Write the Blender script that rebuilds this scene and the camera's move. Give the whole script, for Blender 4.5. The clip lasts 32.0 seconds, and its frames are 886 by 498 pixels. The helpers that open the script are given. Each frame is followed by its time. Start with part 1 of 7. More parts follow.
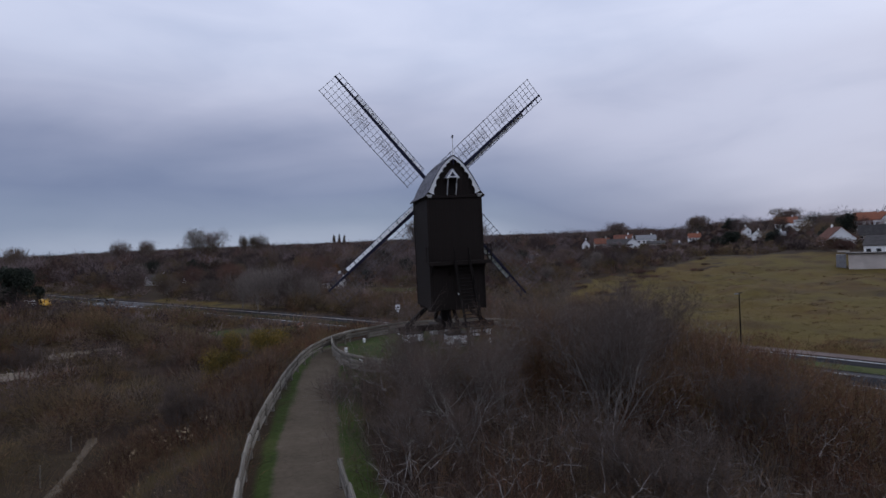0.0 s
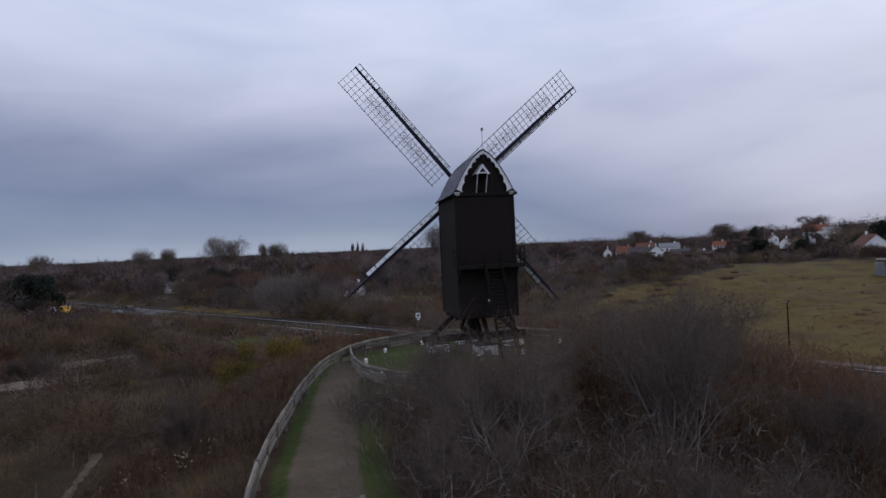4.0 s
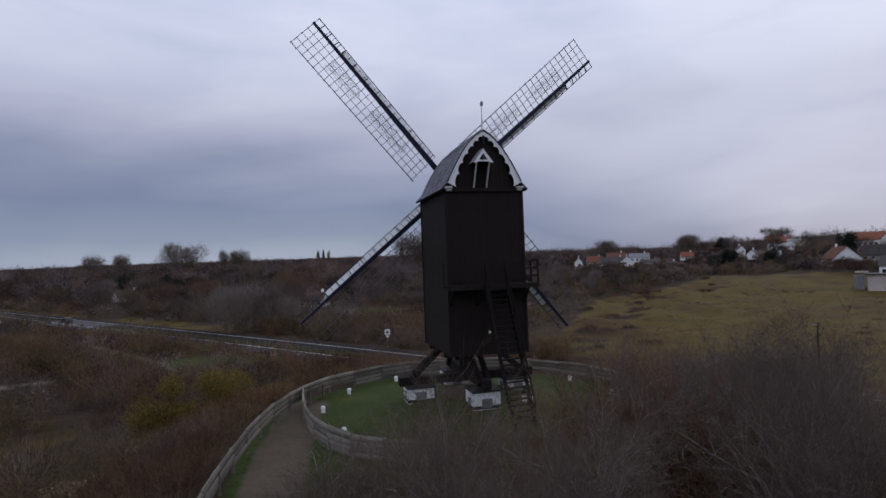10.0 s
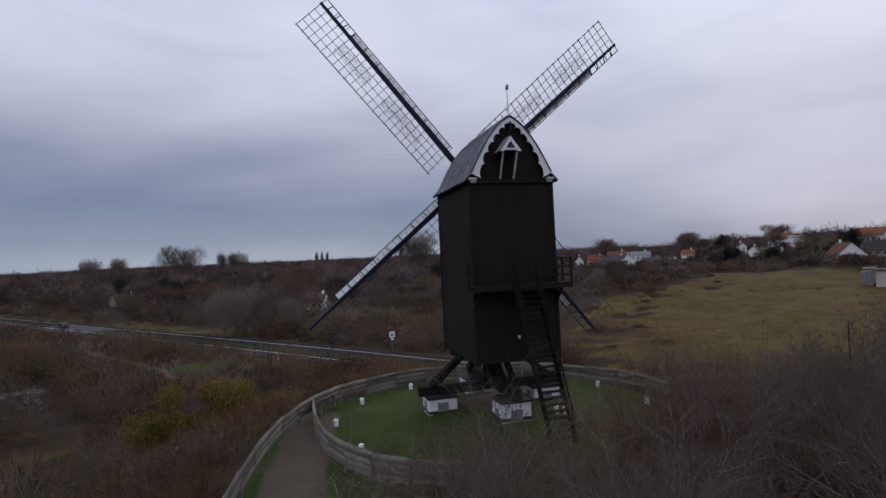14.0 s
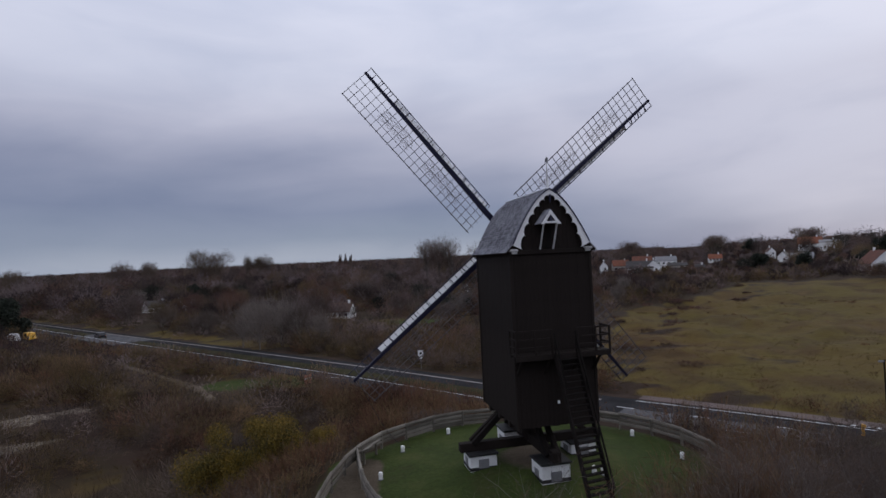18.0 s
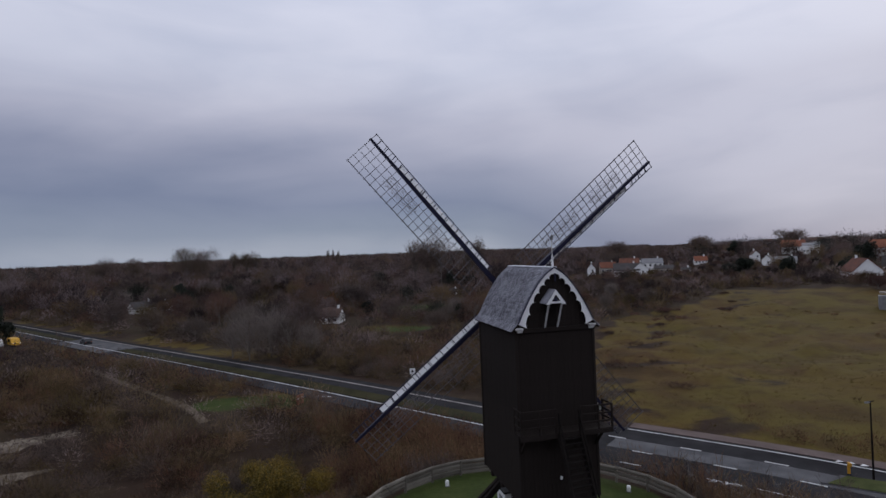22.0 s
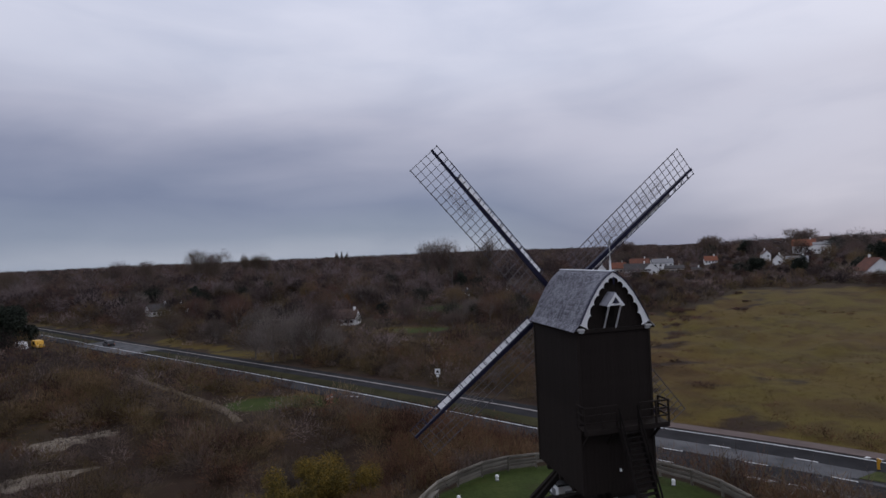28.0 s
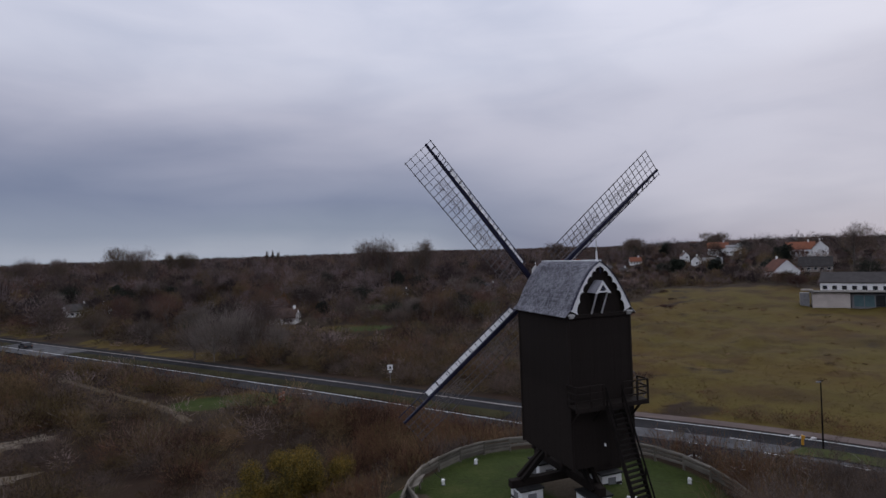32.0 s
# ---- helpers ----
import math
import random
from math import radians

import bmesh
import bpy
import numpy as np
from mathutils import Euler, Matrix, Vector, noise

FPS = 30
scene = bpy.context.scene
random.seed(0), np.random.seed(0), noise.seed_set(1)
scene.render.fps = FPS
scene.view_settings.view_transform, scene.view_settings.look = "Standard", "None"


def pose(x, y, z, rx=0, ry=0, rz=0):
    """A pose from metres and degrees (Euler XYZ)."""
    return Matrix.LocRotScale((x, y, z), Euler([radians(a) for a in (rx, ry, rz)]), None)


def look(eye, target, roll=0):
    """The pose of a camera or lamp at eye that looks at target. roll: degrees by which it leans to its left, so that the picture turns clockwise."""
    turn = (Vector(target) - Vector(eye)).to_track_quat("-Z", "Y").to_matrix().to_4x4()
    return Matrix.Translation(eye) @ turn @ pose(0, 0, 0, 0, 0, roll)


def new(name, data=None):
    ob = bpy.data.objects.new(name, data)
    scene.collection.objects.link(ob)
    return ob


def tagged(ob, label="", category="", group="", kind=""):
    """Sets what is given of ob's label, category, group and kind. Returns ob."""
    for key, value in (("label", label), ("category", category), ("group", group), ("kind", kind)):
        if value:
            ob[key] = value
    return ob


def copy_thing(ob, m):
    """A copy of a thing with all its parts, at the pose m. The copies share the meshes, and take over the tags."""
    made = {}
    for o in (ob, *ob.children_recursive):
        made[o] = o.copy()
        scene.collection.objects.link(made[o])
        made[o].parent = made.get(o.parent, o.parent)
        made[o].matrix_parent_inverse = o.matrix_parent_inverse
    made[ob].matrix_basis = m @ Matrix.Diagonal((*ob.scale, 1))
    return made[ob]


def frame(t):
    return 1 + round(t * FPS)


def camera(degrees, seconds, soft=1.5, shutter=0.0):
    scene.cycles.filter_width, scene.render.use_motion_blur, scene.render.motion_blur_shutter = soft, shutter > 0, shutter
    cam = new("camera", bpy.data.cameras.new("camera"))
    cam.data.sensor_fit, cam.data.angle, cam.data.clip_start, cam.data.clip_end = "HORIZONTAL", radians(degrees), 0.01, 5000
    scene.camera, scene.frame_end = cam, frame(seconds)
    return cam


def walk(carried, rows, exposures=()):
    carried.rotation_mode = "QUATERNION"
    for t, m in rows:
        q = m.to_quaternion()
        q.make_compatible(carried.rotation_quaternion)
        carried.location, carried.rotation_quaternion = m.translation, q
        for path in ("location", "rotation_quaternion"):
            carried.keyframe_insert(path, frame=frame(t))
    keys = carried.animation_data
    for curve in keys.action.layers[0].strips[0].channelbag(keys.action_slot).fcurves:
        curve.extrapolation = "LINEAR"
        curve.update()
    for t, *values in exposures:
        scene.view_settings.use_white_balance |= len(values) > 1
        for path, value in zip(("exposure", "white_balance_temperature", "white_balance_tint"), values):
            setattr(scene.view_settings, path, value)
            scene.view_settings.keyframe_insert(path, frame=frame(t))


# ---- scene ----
cam = camera(76.7, 32.0)
# seconds, eye, target, roll
PATH = [
    (0.0, (-9.47, -40.497, 8.019), (-5.054, -20.992, 7.813), -2.64),
    (0.5, (-9.608, -40.303, 8.075), (-5.277, -20.778, 8.18), -2.44),
    (1.0, (-9.755, -40.083, 7.918), (-5.46, -20.553, 8.293), -2.04),
    (1.5, (-9.85, -39.882, 7.698), (-5.601, -20.346, 8.224), -1.94),
    (2.0, (-9.888, -39.563, 7.616), (-5.703, -20.008, 7.934), -2.34),
    (2.5, (-9.884, -39.2, 7.621), (-5.798, -19.623, 7.841), -2.55),
    (3.0, (-9.757, -38.575, 7.63), (-5.774, -18.976, 7.761), -2.75),
    (3.5, (-9.618, -37.949, 7.631), (-5.775, -18.323, 7.755), -2.75),
    (5.5, (-8.86, -34.985, 7.505), (-4.973, -15.368, 7.778), -2.25),
    (6.0, (-8.599, -34.151, 7.382), (-4.563, -14.566, 7.742), -2.25),
    (6.5, (-8.328, -33.497, 7.302), (-4.141, -13.942, 7.62), -2.14),
    (7.0, (-8.122, -32.783, 7.358), (-3.737, -13.271, 7.592), -2.04),
    (7.5, (-8.069, -32.077, 7.465), (-3.514, -12.603, 7.686), -2.04),
    (8.0, (-8.001, -31.437, 7.668), (-3.29, -12.0, 7.737), -1.84),
    (8.5, (-8.082, -30.552, 7.883), (-3.208, -11.156, 8.098), -1.94),
    (9.0, (-8.232, -29.715, 7.953), (-3.301, -10.335, 8.227), -2.04),
    (9.5, (-8.467, -28.846, 7.966), (-3.501, -9.477, 8.41), -2.24),
    (10.0, (-8.569, -28.203, 7.983), (-3.615, -8.83, 8.356), -2.14),
    (10.5, (-8.484, -27.642, 7.861), (-3.496, -8.279, 8.304), -2.14),
    (11.0, (-8.55, -27.0, 7.606), (-3.454, -7.665, 8.067), -2.14),
    (11.5, (-8.716, -26.384, 7.227), (-3.531, -7.075, 7.736), -2.14),
    (12.0, (-8.897, -25.898, 6.822), (-3.661, -6.602, 7.32), -2.04),
    (12.5, (-9.092, -25.458, 6.75), (-3.886, -6.154, 7.249), -2.14),
    (13.0, (-9.17, -25.322, 6.967), (-3.983, -6.011, 7.397), -2.14),
    (13.5, (-9.202, -25.599, 7.335), (-4.118, -6.259, 7.656), -2.54),
    (14.0, (-9.085, -25.7, 7.957), (-4.061, -6.345, 8.339), -2.74),
    (14.5, (-8.896, -25.768, 8.69), (-3.94, -6.395, 9.074), -3.04),
    (16.5, (-9.559, -26.066, 10.022), (-5.048, -6.592, 10.664), -2.44),
    (17.0, (-9.813, -26.295, 10.236), (-5.395, -6.798, 10.829), -2.44),
    (17.5, (-9.988, -26.473, 10.559), (-5.639, -6.958, 11.064), -2.74),
    (18.0, (-10.108, -26.61, 10.996), (-5.839, -7.076, 11.422), -2.74),
    (18.5, (-10.168, -26.723, 11.439), (-5.96, -7.175, 11.876), -2.54),
    (19.0, (-10.21, -26.628, 11.657), (-5.96, -7.094, 12.233), -2.34),
    (19.5, (-10.329, -26.622, 11.791), (-5.937, -7.118, 12.365), -2.04),
    (20.0, (-10.533, -26.634, 12.149), (-6.018, -7.155, 12.57), -2.24),
    (20.5, (-10.676, -26.801, 12.79), (-6.162, -7.319, 13.062), -2.34),
    (21.0, (-10.74, -26.77, 13.698), (-6.198, -7.293, 13.829), -2.44),
    (21.5, (-10.764, -26.674, 14.364), (-6.184, -7.206, 14.525), -2.24),
    (22.0, (-10.829, -26.695, 14.772), (-6.128, -7.257, 14.97), -2.24),
    (22.5, (-11.011, -26.571, 15.211), (-6.17, -7.167, 15.447), -2.24),
    (23.0, (-11.21, -26.571, 15.217), (-6.181, -7.224, 15.859), -2.44),
    (23.5, (-11.31, -26.784, 14.973), (-6.34, -7.422, 15.587), -2.74),
    (24.0, (-11.282, -26.948, 14.956), (-6.376, -7.564, 15.41), -2.74),
    (24.5, (-11.356, -27.035, 14.991), (-6.471, -7.645, 15.396), -2.64),
    (25.0, (-11.513, -27.021, 15.033), (-6.637, -7.629, 15.458), -2.64),
    (25.5, (-11.675, -27.004, 15.006), (-6.829, -7.605, 15.431), -2.64),
    (27.5, (-13.418, -27.368, 15.013), (-8.845, -7.901, 15.314), -2.54),
    (28.0, (-13.953, -27.62, 15.106), (-9.45, -8.135, 15.348), -2.54),
    (28.5, (-14.46, -27.724, 15.142), (-9.866, -8.261, 15.442), -2.44),
    (29.0, (-14.974, -27.886, 15.179), (-10.291, -8.443, 15.438), -2.34),
    (29.5, (-15.408, -27.996, 15.128), (-10.604, -8.583, 15.385), -2.24),
    (30.0, (-15.839, -28.036, 14.958), (-10.846, -8.671, 15.271), -2.14),
    (30.5, (-16.284, -28.072, 14.745), (-10.9, -8.813, 15.091), -2.03),
    (31.0, (-16.653, -28.156, 14.63), (-10.725, -9.058, 14.945), -2.03),
    (31.5, (-17.087, -28.044, 14.62), (-10.67, -9.102, 14.816), -2.12),
    (32.0, (-17.526, -27.785, 14.702), (-10.701, -8.987, 14.861), -2.11),
]
# seconds, stops, kelvin, tint
EXPOSURES = [(0.0, 0.0, 6080, 10), (6.0, 0.0, 6150, 10), (13.0, 0.0, 6350, 10), (20.0, -0.04, 6450, 10), (24.0, -0.10, 6480, 10), (28.0, -0.03, 6500, 10), (32.0, -0.07, 6540, 10)]
walk(cam, [(t, look(eye, target, roll)) for t, eye, target, roll in PATH], EXPOSURES)

# ---- light ----
def build_world():
    w = bpy.data.worlds.new("overcast")
    scene.world = w
    w.use_nodes = True
    nt = w.node_tree
    nt.nodes.clear()
    N, L = nt.nodes.new, nt.links.new
    out, bg = N("ShaderNodeOutputWorld"), N("ShaderNodeBackground")
    tc, sep = N("ShaderNodeTexCoord"), N("ShaderNodeSeparateXYZ")
    L(tc.outputs["Generated"], sep.inputs[0])
    sky = N("ShaderNodeTexSky")
    sky.sky_type, sky.sun_disc = "NISHITA", False
    sky.sun_elevation, sky.sun_rotation = radians(SUN_EL), radians(SUN_AZ)
    # cloud deck seen in perspective
    def math_(op, a, b=None, clamp=False):
        n = N("ShaderNodeMath")
        n.operation, n.use_clamp = op, clamp
        for i, v in enumerate((a, b)):
            if v is None:
                continue
            if isinstance(v, (int, float)):
                n.inputs[i].default_value = v
            else:
                L(v, n.inputs[i])
        return n.outputs[0]
    mp = N("ShaderNodeMapping")
    mp.inputs["Rotation"].default_value = (radians(4), radians(-5), radians(20))
    mp.inputs["Scale"].default_value = (1.25, 1.25, 3.4)
    L(tc.outputs["Generated"], mp.inputs[0])
    n1 = N("ShaderNodeTexNoise")
    n1.inputs["Scale"].default_value, n1.inputs["Detail"].default_value, n1.inputs["Roughness"].default_value = 1.1, 5.0, 0.45
    n1.inputs["Distortion"].default_value = 0.35
    L(mp.outputs[0], n1.inputs["Vector"])
    # grey base of the deck by height above the horizon
    ramp = N("ShaderNodeValToRGB")
    e = ramp.color_ramp.elements
    e[0].position, e[0].color = 0.0, (0.335, 0.375, 0.465, 1)
    e[1].position, e[1].color = 1.0, (0.72, 0.75, 0.86, 1)
    for p, c in ((0.02, (0.32, 0.357, 0.445)), (0.055, (0.235, 0.275, 0.37)), (0.11, (0.196, 0.228, 0.335)), (0.17, (0.265, 0.287, 0.395)), (0.23, (0.43, 0.44, 0.55)),
                 (0.32, (0.55, 0.575, 0.70)), (0.46, (0.64, 0.67, 0.81))):
        el = e.new(p)
        el.color = (*c, 1)
    sd = (math.sin(radians(SUN_AZ)), math.cos(radians(SUN_AZ)))
    dot = math_("ADD", math_("MULTIPLY", sep.outputs[0], sd[0]), math_("MULTIPLY", sep.outputs[1], sd[1]))
    wob = math_("ADD", sep.outputs[2], math_("MULTIPLY", math_("SUBTRACT", n1.outputs[0], 0.5), 0.16))
    low = math_("MAXIMUM", math_("SUBTRACT", 1.0, math_("MULTIPLY", sep.outputs[2], 4.0)), 0.0)
    wob = math_("ADD", wob, math_("MULTIPLY", math_("MULTIPLY", math_("MAXIMUM", math_("SUBTRACT", dot, 0.72), 0.0), low), 0.75))
    L(math_("MAXIMUM", wob, 0.0), ramp.inputs[0])
    lum = N("ShaderNodeValToRGB")
    le = lum.color_ramp.elements
    le[0].position, le[0].color = 0.38, (0.88, 0.905, 0.94, 1)
    le[1].position, le[1].color = 0.62, (1.15, 1.13, 1.10, 1)
    mp2 = N("ShaderNodeMapping")
    mp2.inputs["Rotation"].default_value = (radians(-3), radians(4), radians(-35))
    mp2.inputs["Scale"].default_value = (1.0, 1.0, 3.8)
    L(tc.outputs["Generated"], mp2.inputs[0])
    n2 = N("ShaderNodeTexNoise")
    n2.inputs["Scale"].default_value, n2.inputs["Detail"].default_value, n2.inputs["Roughness"].default_value = 3.4, 6.0, 0.5
    n2.inputs["Distortion"].default_value = 0.5
    L(mp2.outputs[0], n2.inputs["Vector"])
    L(math_("ADD", math_("MULTIPLY", n1.outputs[0], 0.62), math_("MULTIPLY", n2.outputs[0], 0.38)), lum.inputs[0])
    mul = N("ShaderNodeMixRGB")
    mul.blend_type, mul.inputs[0].default_value = "MULTIPLY", 1.0
    L(ramp.outputs[0], mul.inputs[1])
    L(lum.outputs[0], mul.inputs[2])
    # the thinner, brighter deck on the sun's side
    side = math_("ADD", math_("MULTIPLY", math_("MAXIMUM", dot, 0.0), 0.02), 1.0)
    m2 = N("ShaderNodeMixRGB")
    m2.blend_type, m2.inputs[0].default_value = "MULTIPLY", 1.0
    L(mul.outputs[0], m2.inputs[1])
    L(side, m2.inputs[2])
    # a little of the clear sky above comes through
    sk = N("ShaderNodeMixRGB")
    sk.blend_type, sk.inputs[0].default_value = "ADD", 0.004
    L(m2.outputs[0], sk.inputs[1])
    L(sky.outputs[0], sk.inputs[2])
    L(sk.outputs[0], bg.inputs[0])
    bg.inputs[1].default_value = SKY
    L(bg.outputs[0], out.inputs[0])


SUN_EL, SUN_AZ, SKY = 24, 62, 1.0
build_world()
sun = new("sun", bpy.data.lights.new("sun", "SUN"))
sun.data.energy, sun.data.angle, sun.data.color = 0.5, radians(25), (1.0, 0.96, 0.9)
sun.matrix_world = look((40 * math.sin(radians(SUN_AZ)), 40 * math.cos(radians(SUN_AZ)), 40 * math.tan(radians(SUN_EL))), (0, 0, 0))


# ---- materials ----
def material(name, c1, c2, scale=3.0, rough=0.85, bump=0.25, fine=30.0, metal=0.0, island=0.0, random_=0.0, stretch=(1, 1, 1), spec=0.3):
    """Two-scale noise between two colours, with fine relief."""
    m = bpy.data.materials.new(name)
    m.use_nodes = True
    nt = m.node_tree
    N, L = nt.nodes.new, nt.links.new
    b = nt.nodes["Principled BSDF"]
    b.inputs["Roughness"].default_value, b.inputs["Metallic"].default_value = rough, metal
    b.inputs["Specular IOR Level"].default_value = spec
    tc, mp = N("ShaderNodeTexCoord"), N("ShaderNodeMapping")
    mp.inputs["Scale"].default_value = stretch
    L(tc.outputs["Object"], mp.inputs[0])
    big, small = N("ShaderNodeTexNoise"), N("ShaderNodeTexNoise")
    big.inputs["Scale"].default_value, big.inputs["Detail"].default_value = scale, 5
    small.inputs["Scale"].default_value, small.inputs["Detail"].default_value = fine, 3
    L(mp.outputs[0], big.inputs["Vector"])
    L(mp.outputs[0], small.inputs["Vector"])
    ad = N("ShaderNodeMath")
    ad.operation = "MULTIPLY_ADD"
    L(small.outputs[0], ad.inputs[0])
    ad.inputs[1].default_value = 0.45
    L(big.outputs[0], ad.inputs[2])
    rng = N("ShaderNodeMapRange")
    rng.inputs[1].default_value, rng.inputs[2].default_value = 0.45, 1.0
    src = ad.outputs[0]
    for amount, node, sock in ((island, "ShaderNodeNewGeometry", "Random Per Island"), (random_, "ShaderNodeObjectInfo", "Random")):
        if amount:
            g, mm = N(node), N("ShaderNodeMath")
            mm.operation = "MULTIPLY_ADD"
            L(g.outputs[sock], mm.inputs[0])
            mm.inputs[1].default_value = amount
            L(src, mm.inputs[2])
            sb = N("ShaderNodeMath")
            sb.operation = "SUBTRACT"
            L(mm.outputs[0], sb.inputs[0])
            sb.inputs[1].default_value = amount / 2
            src = sb.outputs[0]
    L(src, rng.inputs[0])
    mix = N("ShaderNodeMixRGB")
    L(rng.outputs[0], mix.inputs[0])
    mix.inputs[1].default_value, mix.inputs[2].default_value = (*c1, 1), (*c2, 1)
    L(mix.outputs[0], b.inputs["Base Color"])
    if bump:
        bp = N("ShaderNodeBump")
        bp.inputs["Strength"].default_value, bp.inputs["Distance"].default_value = bump, 0.02
        L(small.outputs[0], bp.inputs["Height"])
        L(bp.outputs[0], b.inputs["Normal"])
    return m


TAR = material("tarred_wood", (0.0148, 0.0112, 0.0097), (0.0250, 0.0193, 0.0167), 1.2, 0.8, 0.3, 22, stretch=(1, 1, 0.2), random_=0.10, spec=0.12)
TAR_OLD = material("weathered_tarred_oak", (0.009, 0.0072, 0.0065), (0.018, 0.0145, 0.013), 2.0, 0.85, 0.5, 25, random_=0.3, spec=0.1)
STOCK = material("blue_black_steel", (0.011, 0.011, 0.028), (0.020, 0.020, 0.050), 2.0, 0.5, 0.2, 30)
WHITE = material("white_paint", (0.66, 0.66, 0.67), (0.84, 0.84, 0.84), 1.5, 0.6, 0.15, 14)
WHITE_FRESH = material("fresh_white_paint", (0.82, 0.82, 0.82), (0.91, 0.91, 0.91), 1.5, 0.55, 0.1, 14)
WHITE_OLD = material("stained_white_paint", (0.30, 0.29, 0.28), (0.72, 0.72, 0.72), 1.1, 0.75, 0.3, 9)
SHINGLE = material("grey_oak_shingle", (0.15, 0.15, 0.172), (0.40, 0.40, 0.45), 0.9, 0.85, 0.4, 18, island=0.5)
LEAD = material("lead_sheet", (0.44, 0.45, 0.49), (0.66, 0.67, 0.71), 2.0, 0.5, 0.2, 20)
LATH = material("bare_lath", (0.060, 0.054, 0.060), (0.150, 0.134, 0.142), 2.0, 0.8, 0.3, 25, random_=0.3)
CLOTH = material("grey_rope", (0.10, 0.085, 0.08), (0.22, 0.19, 0.18), 3.0, 0.9, 0.2, 30)
FENCE = material("silvered_fence_wood", (0.10, 0.088, 0.072), (0.26, 0.235, 0.20), 1.4, 0.9, 0.5, 26, random_=0.4)
KERB = material("pale_kerb", (0.19, 0.175, 0.17), (0.36, 0.33, 0.32), 0.5, 0.9, 0.3, 9, spec=0.0)
LANE = material("grey_asphalt", (0.032, 0.0315, 0.034), (0.060, 0.059, 0.063), 0.3, 0.95, 0.3, 8, spec=0.0)
ASPHALT = material("asphalt", (0.024, 0.0235, 0.025), (0.046, 0.045, 0.048), 0.35, 0.95, 0.3, 8, spec=0.0)
WORN = material("worn_asphalt", (0.065, 0.065, 0.07), (0.14, 0.14, 0.146), 0.5, 0.95, 0.3, 9, spec=0.0)
PAVING = material("red_paving", (0.070, 0.048, 0.043), (0.135, 0.10, 0.092), 0.4, 0.9, 0.3, 10)
MARK = material("road_paint", (0.34, 0.34, 0.345), (0.74, 0.74, 0.75), 0.9, 0.7, 0.15, 12)
BRICK_RED = material("red_plastic", (0.25, 0.085, 0.055), (0.40, 0.17, 0.12), 3.0, 0.5, 0.1, 20)
YELLOW = material("yellow_paint", (0.45, 0.22, 0.02), (0.65, 0.34, 0.04), 2.0, 0.5, 0.1, 20)
GREY_PANEL = material("grey_panel", (0.14, 0.14, 0.15), (0.24, 0.24, 0.25), 2.0, 0.7, 0.2, 20)
BLACK = material("black_rubber", (0.012, 0.012, 0.013), (0.03, 0.03, 0.03), 4.0, 0.7, 0.1, 20)
ROOF_RED = material("red_roof_tile", (0.095, 0.036, 0.024), (0.22, 0.080, 0.044), 0.8, 0.8, 0.4, 6, random_=0.5)
ROOF_BROWN = material("brown_roof_tile", (0.055, 0.034, 0.028), (0.115, 0.070, 0.055), 0.8, 0.8, 0.4, 6, random_=0.3)
ROOF_DARK = material("dark_roof_tile", (0.025, 0.022, 0.022), (0.065, 0.058, 0.058), 0.8, 0.75, 0.4, 6, random_=0.5)
RENDER_WHITE = material("white_render", (0.76, 0.76, 0.76), (0.88, 0.88, 0.87), 0.5, 0.85, 0.1, 6, random_=0.3)
RENDER_CREAM = material("cream_render", (0.26, 0.23, 0.20), (0.40, 0.36, 0.32), 0.5, 0.85, 0.1, 6)
RENDER_PINK = material("pinkish_render", (0.42, 0.37, 0.34), (0.58, 0.52, 0.48), 0.5, 0.85, 0.1, 6)
TEAL = material("teal_panel", (0.06, 0.11, 0.12), (0.11, 0.18, 0.19), 0.5, 0.4, 0.05, 6)
PANE = material("dark_window_glass", (0.012, 0.014, 0.018), (0.03, 0.035, 0.04), 2.0, 0.15, 0.0, 6, spec=0.6)
BARK = material("grey_bark", (0.055, 0.046, 0.04), (0.15, 0.13, 0.115), 2.5, 0.9, 0.5, 22, random_=0.4)
BRANCH = material("grey_branches", (0.065, 0.055, 0.050), (0.27, 0.24, 0.225), 0.5, 0.9, 0.0, 3, island=0.5)
BARK_PALE = material("pale_bark", (0.16, 0.145, 0.13), (0.36, 0.33, 0.31), 2.5, 0.9, 0.4, 22)


